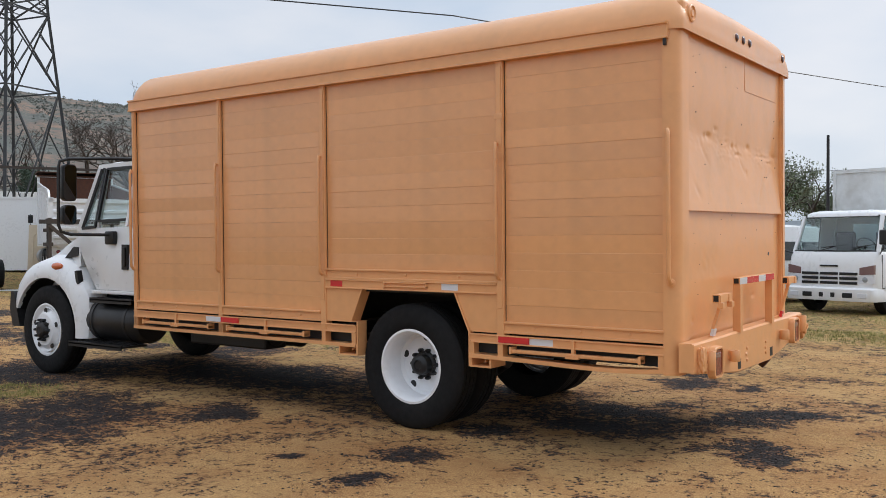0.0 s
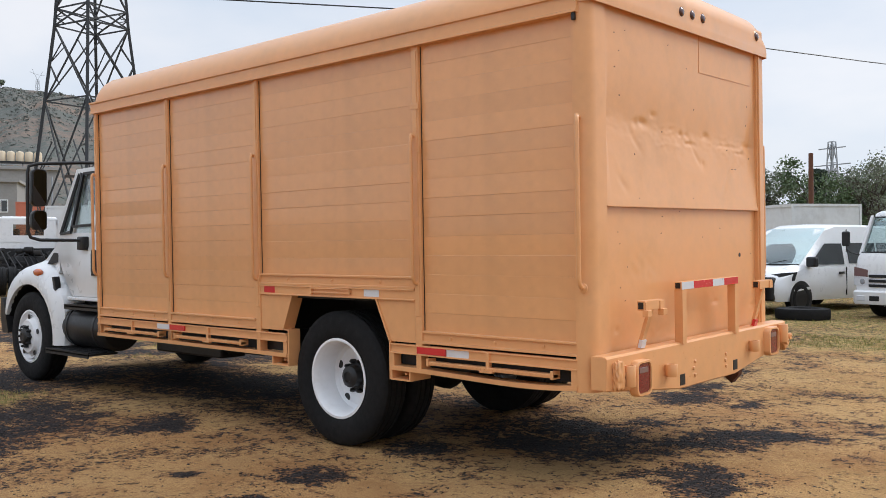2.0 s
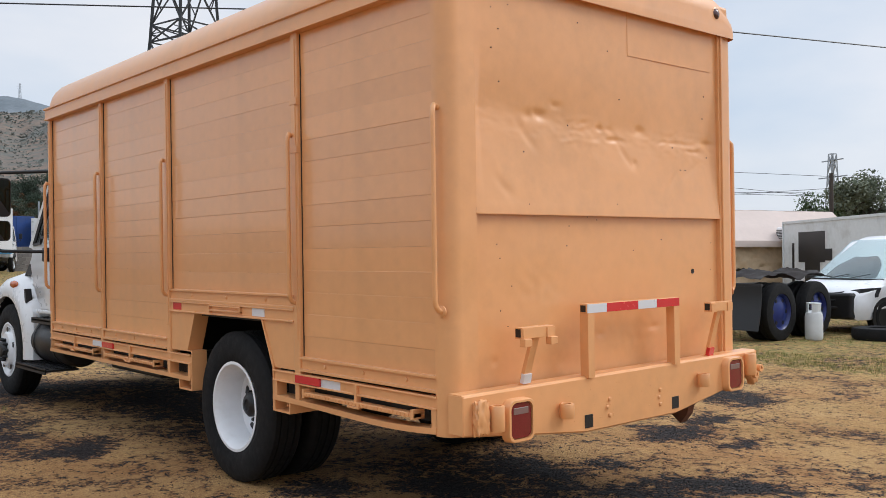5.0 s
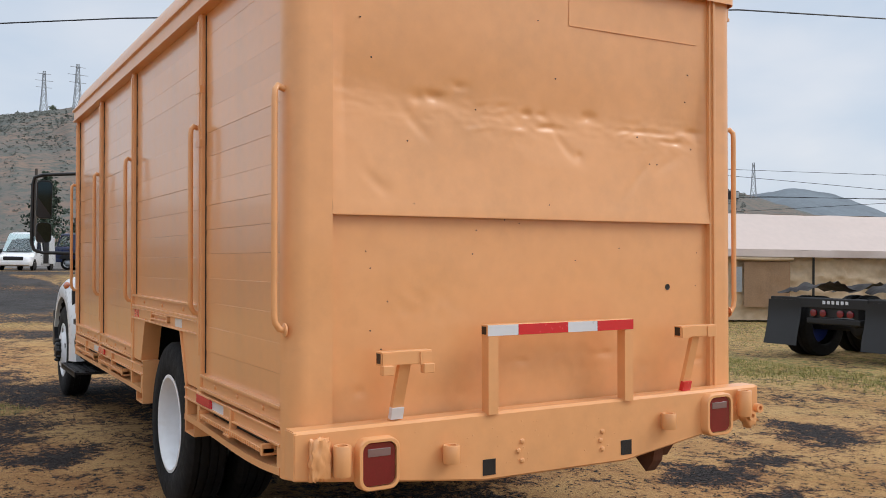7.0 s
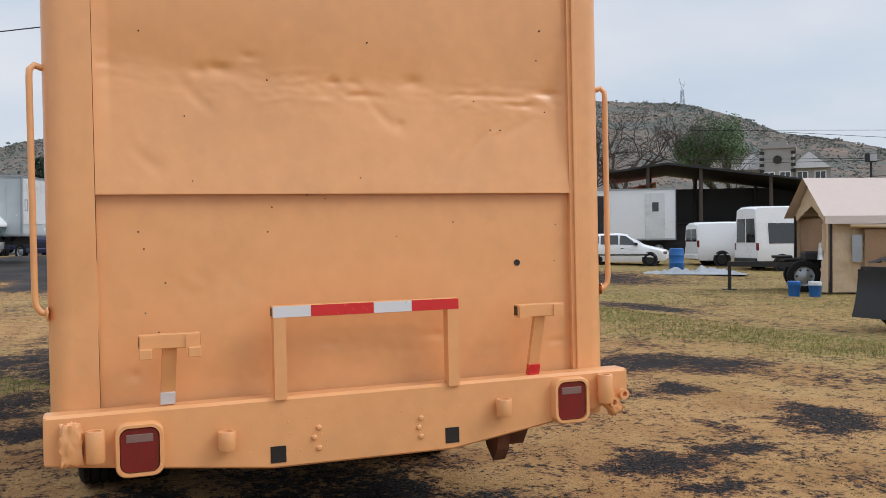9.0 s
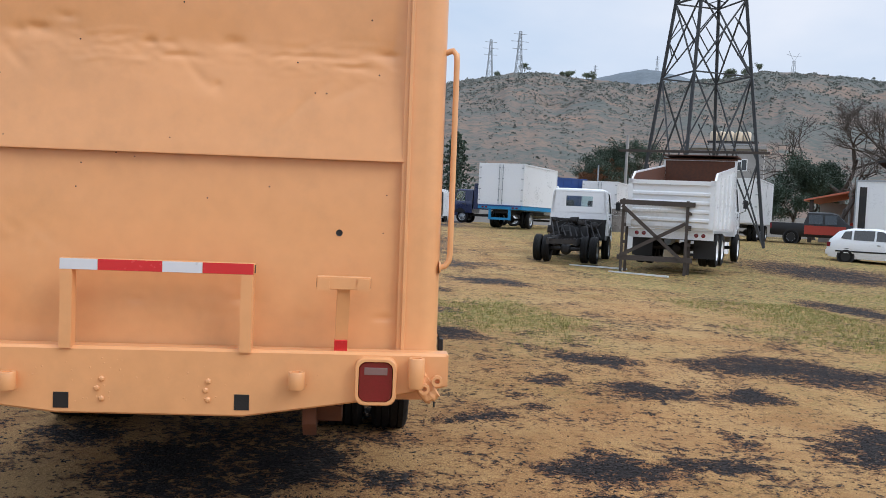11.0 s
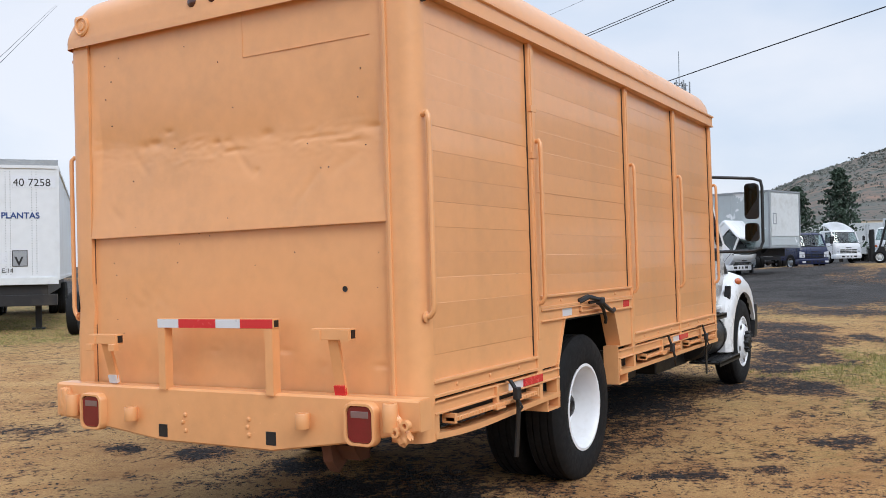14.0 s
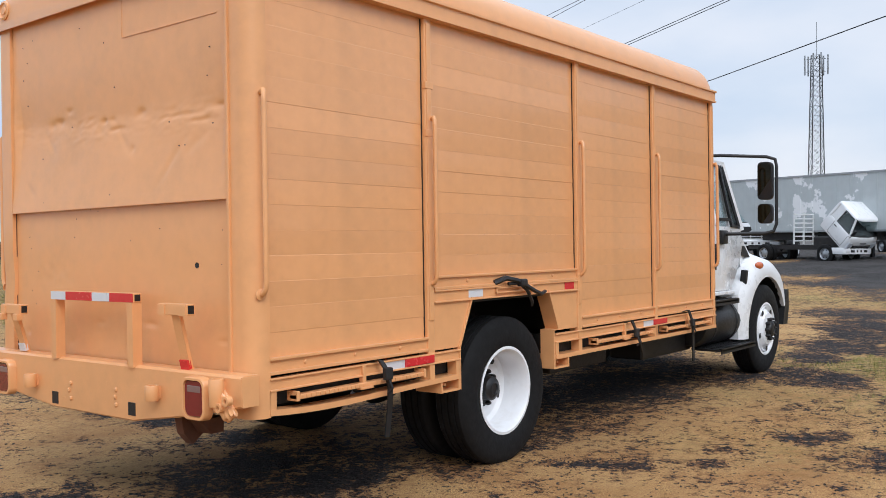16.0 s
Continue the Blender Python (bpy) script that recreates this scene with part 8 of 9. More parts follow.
for y in (-0.72, 0.8):
    part("landing_leg", boxes((-0.9, -0.76, y - 0.07, y + 0.07, 0.0, 1.1), (-0.98, -0.68, y - 0.15, y + 0.15, 0.0, 0.04)), STEEL, v)
truck_wheels(v, [(-10.2, True), (-8.9, True)], 0.5, 1.2)
v = thing("loose_tyre", "black tyre standing beside the trailer", "tyre", pose(-11.9, -6.9, 0.48, 90, 0, 40))
bm = bmesh.new()
lathe(bm, [(0.30, -0.10), (0.34, -0.12), (0.46, -0.11), (0.48, -0.06), (0.48, 0.06), (0.46, 0.11), (0.34, 0.12), (0.30, 0.10), (0.30, -0.10)], 28)
part("tread", bm, TYRE, v, smooth=40)

# ---- pylons, tower, poles and wires ----
def lattice(bm, base, widths, heights, th, brace):
    """A four-legged lattice of angle bars. widths and heights: the outline from the foot up."""
    bx, by, bz = base
    cor = [(-1, -1), (1, -1), (1, 1), (-1, 1)]
    for (w0, h0), (w1, h1) in zip(zip(widths, heights), zip(widths[1:], heights[1:])):
        lo = [Vector((bx + sx * w0 / 2, by + sy_ * w0 / 2, bz + h0)) for sx, sy_ in cor]
        hi = [Vector((bx + sx * w1 / 2, by + sy_ * w1 / 2, bz + h1)) for sx, sy_ in cor]
        for k in range(4):
            j = (k + 1) % 4
            bar(bm, lo[k], hi[k], th)
            bar(bm, lo[k], hi[j], brace)
            bar(bm, lo[j], hi[k], brace)
            bar(bm, hi[k], hi[j], brace)
            c = (lo[k] + hi[j]) / 2
            c2 = (lo[j] + hi[k]) / 2
            mid = (c + c2) / 2
            if w0 > 2:
                a, b = lo[k].lerp(hi[k], 0.5), lo[j].lerp(hi[j], 0.5)
                q1, q2 = lo[k].lerp(mid, 0.5), lo[j].lerp(mid, 0.5)
                q3, q4 = hi[k].lerp(mid, 0.5), hi[j].lerp(mid, 0.5)
                for p, q in ((a, q1), (b, q2), (a, q3), (b, q4)):
                    bar(bm, p, q, brace * 0.7)
    return bm


def pylon(x, y, widths, heights, th, brace, arms, label, yaw=0.0, name="electricity_pylon"):
    v = thing(name, label, "pylon", pose(x, y, gz(x, y), 0, 0, yaw))
    part("lattice_tower", lattice(bmesh.new(), (0, 0, 0), widths, heights, th, brace), PYLON, v)
    for z, reach in arms:
        for s in (-1, 1):
            bm = bmesh.new()
            w = 0.8
            tip = Vector((0, s * reach, z + 0.3))
            for a in (-w, w):
                bar(bm, (a, s * 0.8, z + 1.5), tip, brace)
                bar(bm, (a, s * 0.8, z), tip, brace)
            for t in (0.3, 0.6):
                p0, p1 = Vector((-w, s * 0.8, z)).lerp(tip, t), Vector((w, s * 0.8, z)).lerp(tip, t)
                p2 = Vector((w, s * 0.8, z + 1.5)).lerp(tip, t)
                bar(bm, p0, p1, brace * 0.8)
                bar(bm, p1, p2, brace * 0.8)
            part("cross_arm", bm, PYLON, v)
            if heights[-1] < 60:
                bm = bmesh.new()
                prof = []
                for k in range(14):
                    prof += [(0.03, -k * 0.2), (0.13, -k * 0.2 - 0.05), (0.03, -k * 0.2 - 0.1)]
                lathe(bm, prof, 10, pose(0, s * reach, z + 0.3))
                part("insulator", bm, STEEL, v, "string of dark insulator discs", smooth=40)
    return v


pylon(-39.9, 22.05, [4.3, 2.9, 2.28, 2.2, 1.85, 1.56, 1.35, 1.2, 1.1, 1.0], [0, 7.7, 11.2, 12.0, 15.2, 18.6, 22.2, 26, 30, 34], 0.13, 0.06, [(22.2, 5.5), (26, 6.5), (30, 5.0)], "grey steel lattice pylon behind the dump truck", 12)
pylon(-18.7, -47.3, [5.5, 5.0, 4.2, 3.4, 2.6, 2.0, 1.6, 1.2], [0, 3.8, 7.5, 11, 14.5, 18, 22, 26], 0.18, 0.09, [(14.6, 14.0), (20, 11)], "grey steel lattice pylon with long arms", 58.5)

# slim telecom tower
v = thing("telecom_tower", "slim grey lattice telecom tower with antennas", "tower", pose(-105, -19.2, gz(-105, -19)))
part("lattice_mast", lattice(bmesh.new(), (0, 0, 0), [1.65 - 0.04 * k for k in range(20)], [1.12 * k for k in range(20)], 0.075, 0.032), PYLON, v)
for a in (0, 120, 240):
    ca, sa = math.cos(radians(a + 20)), math.sin(radians(a + 20))
    bm = bmesh.new()
    bar(bm, (0, 0, 19.6), (1.15 * ca, 1.15 * sa, 19.6), 0.06)
    bar(bm, (0, 0, 21.0), (1.15 * ca, 1.15 * sa, 21.0), 0.08)
    for off in (-0.4, 0.4):
        box(bm, 1.15 * ca - off * sa - 0.07, 1.15 * ca - off * sa + 0.07, 1.15 * sa + off * ca - 0.07, 1.15 * sa + off * ca + 0.07, 19.2, 21.4)
    part("antenna_arm", bm, GALV, v)
bm = bmesh.new()
tube(bm, [(0, 0, 21), (0, 0, 25)], 0.05, 6)
part("lightning_rod", bm, GALV, v)

# pylons on the ridge, far off
def far_pylon(az, d, el, h, y_shape=False):
    x, y = -d * math.cos(radians(az)), 6 + d * math.sin(radians(az))
    z = math.tan(radians(el)) * d
    v = thing("distant_pylon", "small distant lattice pylon on the hill", "pylon", pose(x, y, z, 0, 0, az), group="distant pylons")
    w = h * 0.16
    t = h * 0.010
    if y_shape:
        bm = lattice(bmesh.new(), (0, 0, 0), [w * 1.1, w * 0.7, w * 0.5], [0, h * 0.3, h * 0.62], t, t * 0.6)
        for s in (-1, 1):
            bar(bm, (0, 0, h * 0.6), (0, s * h * 0.3, h), t)
            bar(bm, (0, s * h * 0.12, h * 0.82), (0, s * h * 0.42, h * 0.86), t)
        bar(bm, (0, -h * 0.22, h * 0.82), (0, h * 0.22, h * 0.82), t)
    else:
        bm = lattice(bmesh.new(), (0, 0, 0), [w, w * 0.75, w * 0.55, w * 0.4, w * 0.3], [0, h * 0.3, h * 0.55, h * 0.8, h], t, t * 0.6)
        for zf, r in ((0.62, 0.17), (0.78, 0.2), (0.94, 0.15)):
            bar(bm, (0, -h * r, h * zf), (0, h * r, h * zf), t)
    # paler than the near pylons: fading with distance is put into the colour
    part("lattice", bm, GALV, v)


for row in ((5.9, 610, 8.6, 26), (7.7, 610, 8.8, 30), (-1.6, 640, 6.4, 26), (12.4, 640, 8.6, 12), (23.9, 640, 9.1, 16, True), (35.2, 620, 8.1, 18, True), (48.5, 300, 4.5, 11.5), (64.0, 260, 0.3, 28), (71.0, 260, 0.3, 28), (16.0, 1280, 9.3, 20)):
    far_pylon(*row)


def wire(name, pts, r, sag, label):
    bm = bmesh.new()
    full = []
    for p, q in zip(pts, pts[1:]):
        p, q = Vector(p), Vector(q)
        for k in range(12):
            t = k / 12
            c = p.lerp(q, t)
            c.z -= sag * 4 * t * (1 - t)
            full.append(c)
    full.append(Vector(pts[-1]))
    tube(bm, full, r, 5)
    return tagged(part(name, bm, BLACK), label, "cable")


wire("overhead_cable", [(-74, -45, 9.4), (-41, -5.3, 9.0), (-33.4, 3.4, 9.0), (-28.1, 9.6, 9.0), (-17.4, 24.8, 9.0), (-11.5, 40.5, 9.0), (-2, 66, 9.2)], 0.022, 0.0, "black overhead cable crossing the yard")
for near, far_end in (((-41.0, 21.0, 22.7), (-126.6, -115.8, 25.2)), ((-40.6, 21.4, 24.0), (-126.6, -115.8, 22.2)), ((-41.0, 21.0, 19.45), (-126.6, -115.8, 15.0)), ((-41.0, 21.0, 19.33), (-126.6, -115.8, 14.6))):
    wire("power_line", [far_end, near], 0.028, 0.0, "twin high-voltage line to the pylon")
wire("power_line", [(-126.6, -115.8, 20.2), (-41.0, 21.0, 21.2)], 0.012, 0.0, "thin high-voltage line to the pylon")
for dx in (0.0, 0.42):
    wire("power_line", [(-30.85 + dx, -39.95, 12.0), (-121 + dx, -151.6, 55.2)], 0.022, 0.0, "twin high-voltage line from the insulator")
    wire("power_line", [(-30.85 + dx, -39.95, 12.0), (-91.4 + dx, -143.5, 15.1)], 0.022, 0.0, "twin high-voltage line from the insulator")


for z0, z1 in ((7.1, 6.35), (5.75, 5.45), (5.68, 5.18), (5.5, 5.95), (6.2, 4.9)):
    wire("distribution_wire", [(-36.2 - 12.7, 50.8 - 8.8, z0 + 2 * (z0 - z1)), (-29.8 + 19, 55.2 + 13.2, z1 - 1.5 * (z0 - z1))], 0.014, 0.0, "thin dark wire beyond the tent")


def pole(x, y, h, r, mat, label, lamp=False):
    v = thing("utility_pole" if not lamp else "floodlight_pole", label, "pole", pose(x, y, gz(x, y)))
    bm = bmesh.new()
    tube(bm, [(0, 0, 0), (0, 0, h)], r, 8, r2=r * 0.75)
    part("post", bm, mat, v, smooth=50)
    if lamp:
        part("floodlight", boxes((-0.12, 0.12, -0.22, 0.22, h - 0.05, h + 0.3), bevel=0.03), BLACK, v, "black floodlight head")
        part("lens", boxes((0.121, 0.127, -0.18, 0.18, h, h + 0.26)), GALV, v, "pale floodlight glass")
    return v


pole(-59.3, 10.4, 6.2, 0.11, BARK, "dark wooden utility pole")
pole(-26.2, 34.2, 4.4, 0.06, STEEL, "slim pole with a square floodlight", True)
pole(-12.9, 38.6, 5.2, 0.12, RUST, "rusty dark pole by the trees")
pole(-18.4, 42.7, 5.3, 0.11, WOOD, "dark wooden pole before the trees")
pole(-65.3, 25.1, 7.1, 0.13, CONCRETE, "concrete utility pole before the trees")
pole(-19.1, 58.2, 5.6, 0.12, CONCRETE, "grey concrete pole behind the boundary wall")
pole(-5.8, 25.4, 4.3, 0.05, STEEL, "thin dark steel pole beside the box truck")
for x, y, h in ((-60, 29.5, 5.6), (-55, 31.5, 3.6), (-50, 34.5, 3.6), (-62, 17.5, 4.2), (-63, 22.5, 4.6), (-66, 6.0, 4.4)):
    pole(x, y, h, 0.07, GALV, "pale grey fence post", False)

# ---- tent ----
v = thing("canvas_tent", "large tan canvas frame tent with a pale roof", "tent", pose(-17.14, 23.58, 0.0, 0, 0, 70))
TL, TW, EV, RG = 11.0, 2.3, 2.1, 3.12   # along +x, depth along +y


def draped(bm, c00, c10, c11, c01, nu, nv, amp, seed):
    """A cloth between four corners, with folds."""
    c = [Vector(q) for q in (c00, c10, c11, c01)]
    nrm = (c[1] - c[0]).cross(c[3] - c[0]).normalized()
    vs = []
    for i in range(nu + 1):
        for j in range(nv + 1):
            u, w = i / nu, j / nv
            p = c[0].lerp(c[1], u).lerp(c[3].lerp(c[2], u), w)
            e = math.sin(math.pi * u) ** 0.5 * 1.0
            fold = abs(noise.noise((u * 30 + seed, w * 7 + u * 9, seed + 8))) + 0.8 * abs(noise.noise((u * 19 + w * 3, w * 12 - u * 8, seed + 2)))
            p += nrm * amp * e * (noise.noise((u * 9 + seed, w * 3, seed)) + 0.6 * noise.noise((u * 6, w * 9, seed + 4)) - 0.9 * fold)
            vs.append(bm.verts.new(p))
    for i in range(nu):
        for j in range(nv):
            bm.faces.new((vs[i * (nv + 1) + j], vs[(i + 1) * (nv + 1) + j], vs[(i + 1) * (nv + 1) + j + 1], vs[i * (nv + 1) + j + 1]))
    return bm


bm = draped(bmesh.new(), (0, 0, 0.05), (TL, 0, 0.05), (TL, 0, EV), (0, 0, EV), 150, 34, 0.15, 1)
part("side_wall", bm, CANVAS, v, "tan wrinkled canvas wall", smooth=60)
part("side_wall", draped(bmesh.new(), (0, TW, 0.05), (TL, TW, 0.05), (TL, TW, EV), (0, TW, EV), 30, 8, 0.04, 5), CANVAS, v, smooth=60)
part("end_wall", draped(bmesh.new(), (TL, 0, 0.05), (TL, TW, 0.05), (TL, TW, EV), (TL, 0, EV), 16, 8, 0.04, 8), CANVAS, v, smooth=60)
bm = draped(bmesh.new(), (-0.25, -0.22, EV - 0.06), (TL + 0.2, -0.22, EV - 0.06), (TL + 0.2, TW / 2, RG), (-0.25, TW / 2, RG), 40, 8, 0.025, 11)
part("roof_slope", bm, CANVASROOF, v, "pale pinkish canvas roof", smooth=60)
part("roof_slope", draped(bmesh.new(), (-0.25, TW + 0.22, EV - 0.06), (TL + 0.2, TW + 0.22, EV - 0.06), (TL + 0.2, TW / 2, RG), (-0.25, TW / 2, RG), 30, 6, 0.025, 14), CANVASROOF, v, smooth=60)
bm = draped(bmesh.new(), (-0.22, -0.24, EV - 0.26), (TL + 0.2, -0.24, EV - 0.26), (TL + 0.2, -0.225, EV - 0.05), (-0.22, -0.225, EV - 0.05), 60, 2, 0.03, 17)
part("valance", bm, CANVASROOF, v, smooth=60)
for q, mt in ((((0.0, 0.0, EV), (0, TW / 2, RG - 0.05), (0, TW / 2, EV + 0.25), (0, 0.25, EV - 0.3)), CANVAS), (((0, TW, EV), (0, TW / 2, RG - 0.05), (0, TW / 2, EV + 0.25), (0, TW - 0.1, EV - 0.15)), CANVAS)):
    part("gable_flap", draped(bmesh.new(), *q, 10, 6, 0.04, 21), mt, v, smooth=60)
part("door_curtain", draped(bmesh.new(), (0.45, 0.1, 0.3), (0.12, TW - 0.03, 0.3), (0.12, TW - 0.03, EV - 0.1), (0.45, 0.1, EV - 0.05), 14, 10, 0.10, 25), CANVASDARK, v, "brown canvas door curtain", smooth=60)
part("rolled_flap", draped(bmesh.new(), (-0.05, -0.02, 0.05), (-0.05, 0.5, 0.05), (-0.05, 0.22, EV), (-0.05, -0.02, EV), 8, 14, 0.10, 31), CANVAS, v, smooth=60)
part("mesh_window", draped(bmesh.new(), (0.85, -0.13, 0.42), (2.25, -0.13, 0.42), (2.25, -0.13, 1.70), (0.85, -0.13, 1.70), 14, 12, 0.03, 41), CANVASDARK, v, "brown mesh window", smooth=60)
part("window_flap", boxes((0.52, 0.78, -0.14, -0.125, 0.85, 1.55)), GALV, v, "pale plastic window strip")
part("window_roll", tube(bmesh.new(), [(0.45, -0.16, 1.80), (1.4, -0.18, 1.78), (2.3, -0.16, 1.80)], 0.06, 8), CANVAS, v, smooth=50)
part("rear_tent_pole", tube(bmesh.new(), [(0, TW, 0), (0, TW, EV)], 0.04, 8), BLACK, v)
for x in (0.0, 3.0, 5.6, 8.3, 11.0):
    bm = bmesh.new()
    tube(bm, [(x, -0.07, 0), (x, -0.07, EV)], 0.035, 8)
    part("tent_pole", bm, BLACK, v)
part("hung_cloth", draped(bmesh.new(), (-0.08, 0.25, 0.9), (-0.08, 0.6, 0.9), (-0.08, 0.5, 1.35), (-0.08, 0.3, 1.35), 4, 4, 0.04, 51), SILVER, v)

for x, y, lab in ((-16.9, 22.2, "blue plastic bucket beside the tent"), (-16.5, 22.5, "blue and white plastic bucket beside the tent")):
    v = thing("bucket", lab, "bucket", place(x, y, 0))
    bm = bmesh.new()
    lathe(bm, [(0, 0), (0.13, 0), (0.16, 0.30), (0.17, 0.31), (0.15, 0.31), (0.12, 0.02), (0, 0.02)], 18)
    part("pail", bm, PLASTICBLUE, v, smooth=40)
    bm = bmesh.new()
    lathe(bm, [(0.165, 0.30), (0.168, 0.38), (0.15, 0.40), (0, 0.40)], 18)
    part("lid", bm, SILVER if x > -16.7 else PLASTICBLUE, v, smooth=40)
v = thing("plastic_drum", "blue plastic drum standing on the yard", "drum", place(-29.6, 27.5, 0))
bm = bmesh.new()
lathe(bm, [(0, 0), (0.26, 0), (0.29, 0.05), (0.29, 0.3), (0.30, 0.32), (0.29, 0.34), (0.29, 0.6), (0.30, 0.62), (0.29, 0.64), (0.28, 0.86), (0.24, 0.9), (0, 0.9)], 20)
part("shell", bm, PLASTICBLUE, v, smooth=40)
v = thing("crumpled_tarpaulin", "crumpled pale grey tarpaulin on the ground", "tarpaulin", place(-27.6, 26.8, 50))
bm = bmesh.new()
vs = [[bm.verts.new((-2 + 4 * i / 24, -0.8 + 1.6 * j / 10, 0.02 + max(0, 0.55 * (abs(noise.noise((i * 0.6, j * 0.7, 2))) + 0.5 * noise.noise((i * 0.3, j * 0.3, 5)))) * math.sin(math.pi * i / 24) * math.sin(math.pi * j / 10))) for j in range(11)] for i in range(25)]
for i in range(24):
    for j in range(10):
        bm.faces.new((vs[i][j], vs[i + 1][j], vs[i + 1][j + 1], vs[i][j + 1]))
part("sheet", bm, GALV, v, smooth=60)

# ---- shed ----
v = thing("open_shed", "open-sided shed with a dark sheet-metal roof", "shed", place(-41.5, 33.2, 56, 0.45))
bm = bmesh.new()
prism(bm, [(-1.6, 4.75), (1.6, 5.2), (10.5, 3.9), (10.5, 3.8), (1.6, 5.08), (-1.6, 4.65)], 0.0, 9.5)
part("roof", bm, STEEL, v, "dark corrugated metal roof")
for x, h in ((0.6, 5.0), (3.4, 4.85), (7.0, 4.35), (10.2, 3.8)):
    for y in (0.3, 9.0):
        bm = bmesh.new()
        tube(bm, [(x, y, -0.3), (x, y, h)], 0.10, 8)
        part("post", bm, BARK, v, "rough timber post", smooth=50)
part("back_wall", boxes((-1.0, 10.4, 9.2, 9.35, -0.3, 4.2)), BLACK, v)
part("side_wall", boxes((10.3, 10.4, 3.0, 9.2, -0.3, 3.6)), CONCRETE, v)
part("stacked_scrap", boxes((4.0, 6.5, 3.0, 5.0, 0, 1.6), (6.6, 8.5, 4.0, 6.0, 0, 2.3), (1.5, 3.5, 5.0, 7.0, 0, 2.0), bevel=0.15), STEEL, v)
v = thing("lean_to_roof", "faded red sheet roof behind the box body", "roof", place(-47.5, 36.0, 56, 0.4))
bm = bmesh.new()
prism(bm, [(-5, 3.0), (2.0, 4.6), (2.0, 4.5), (-5, 2.9)], 0, 6)
part("sheet", bm, SALMON, v)
part("post", boxes((-4.7, -4.5, 0.2, 0.4, 0, 3.0)), WOOD, v)
part("post", boxes((1.5, 1.7, 0.2, 0.4, 0, 4.4)), WOOD, v)
part("wall", boxes((-4.9, 1.9, 5.6, 5.8, 0, 3.0)), CONCRETE, v)

BLOCKGREY = material("weathered_block", (0.20, 0.185, 0.17), 0.9, vary=0.25, scale=3, bump=0.3, bump_scale=30, pieces=0.18)
# ---- houses ----
def house_window(v, x, y, z, w, h):
    f = part("window", boxes((x - w / 2 - 0.12, x + w / 2 + 0.12, y - 0.06, y + 0.02, z - 0.12, z + h + 0.12)), WHITE, v, "white framed window")
    part("pane", boxes((x - w / 2, x - 0.05, y - 0.075, y - 0.062, z, z + h)), DARKGLASS, f)
    part("pane", boxes((x + 0.05, x + w / 2, y - 0.075, y - 0.062, z, z + h)), DARKGLASS, f)


v = thing("turreted_house", "grey rendered house with pointed turrets and a gable", "house", pose(-100.9, 85.6, 1.7, 0, 0, 47))
part("wall", boxes((0.4, 12.6, 0, 8, 0, 9.0)), CONCRETE, v)
part("gable_block", boxes((4.1, 8.0, -0.6, 4, 0, 11.7)), CONCRETE, v)
part("gable_cap", boxes((3.8, 8.3, -0.8, 4.2, 11.7, 12.15), (4.9, 7.2, -0.7, 3.5, 12.15, 12.7)), CONCRETE, v)
for x in (4.1, 8.0):
    for z in np.arange(8.5, 12, 0.8):
        part("quoin", boxes((x - 0.3, x + 0.3, -0.72, -0.55, z, z + 0.4)), STEEL, v)
bm = bmesh.new()
lathe(bm, [(0, 0), (0.55, 0), (0.55, 0.1), (0, 0.1)], 16, pose(6.05, -0.65, 10.2, 90))
part("round_window", bm, STEEL, v)
for x in (2.8, 9.9):
    bm = bmesh.new()
    loft(bm, [[(x + a * 2.6, 2 + b * 2.6, 9.0) for a, b in ((-1, -1), (1, -1), (1, 1), (-1, 1))], [(x + a * 0.05, 2 + b * 0.05, 11.3) for a, b in ((-1, -1), (1, -1), (1, 1), (-1, 1))]])
    part("turret_roof", bm, CONCRETE, v, "pale pointed turret roof")
for x in (5.0, 7.0, 9.1, 11.3):
    house_window(v, x, -0.6 if x < 8 else 0.0, 7.2, 1.2, 1.3)

BLOCK = pose(-121.6, 45.7, 0.9, 0, 0, 66.7)
v = thing("apartment_block", "grey flat-roofed building with cream water tanks", "house", BLOCK)
part("wall", boxes((2.2, 12.0, 0, 9, 0, 11.2)), CONCRETE, v)
part("side_wing", boxes((0, 2.2, 1.2, 9, 0, 10.4)), CONCRETE, v)
part("roof_slab", boxes((1.9, 12.3, -0.35, 9.3, 11.2, 11.55)), CONCRETE, v, "flat concrete roof")
part("tank_platform", boxes((4.6, 11.2, 0.4, 2.0, 12.1, 12.3), (4.7, 4.85, 0.5, 0.65, 11.55, 12.1), (7.8, 7.95, 0.5, 0.65, 11.55, 12.1), (10.9, 11.05, 0.5, 0.65, 11.55, 12.1)), STEEL, v, "dark steel tank platform")
part("parapet_rail", boxes((2.0, 12.2, -0.25, -0.18, 11.75, 11.83), (2.0, 12.2, -0.25, -0.18, 11.55, 11.6)), GALV, v)
for x in (3.4, 6.3, 9.2):
    for z in (2.0, 5.2, 8.4):
        house_window(v, x, 0.0, z, 1.9 if x < 9 else 1.3, 1.35)
for k in range(5):
    t = thing("water_tank", "cream plastic rooftop water tank", "water tank", BLOCK @ pose(5.4 + k * 1.08, 1.2, 12.3), group="rooftop tanks")
    bm = bmesh.new()
    lathe(bm, [(0, 0), (0.47, 0), (0.49, 0.1), (0.49, 1.1), (0.4, 1.28), (0.15, 1.36), (0, 1.36)], 18)
    part("tank_shell", bm, CREAM, t, smooth=40)
v = thing("apartment_block", "far grey house below the hill", "house", pose(-104, 39.5, 0.9, 0, 0, 60))
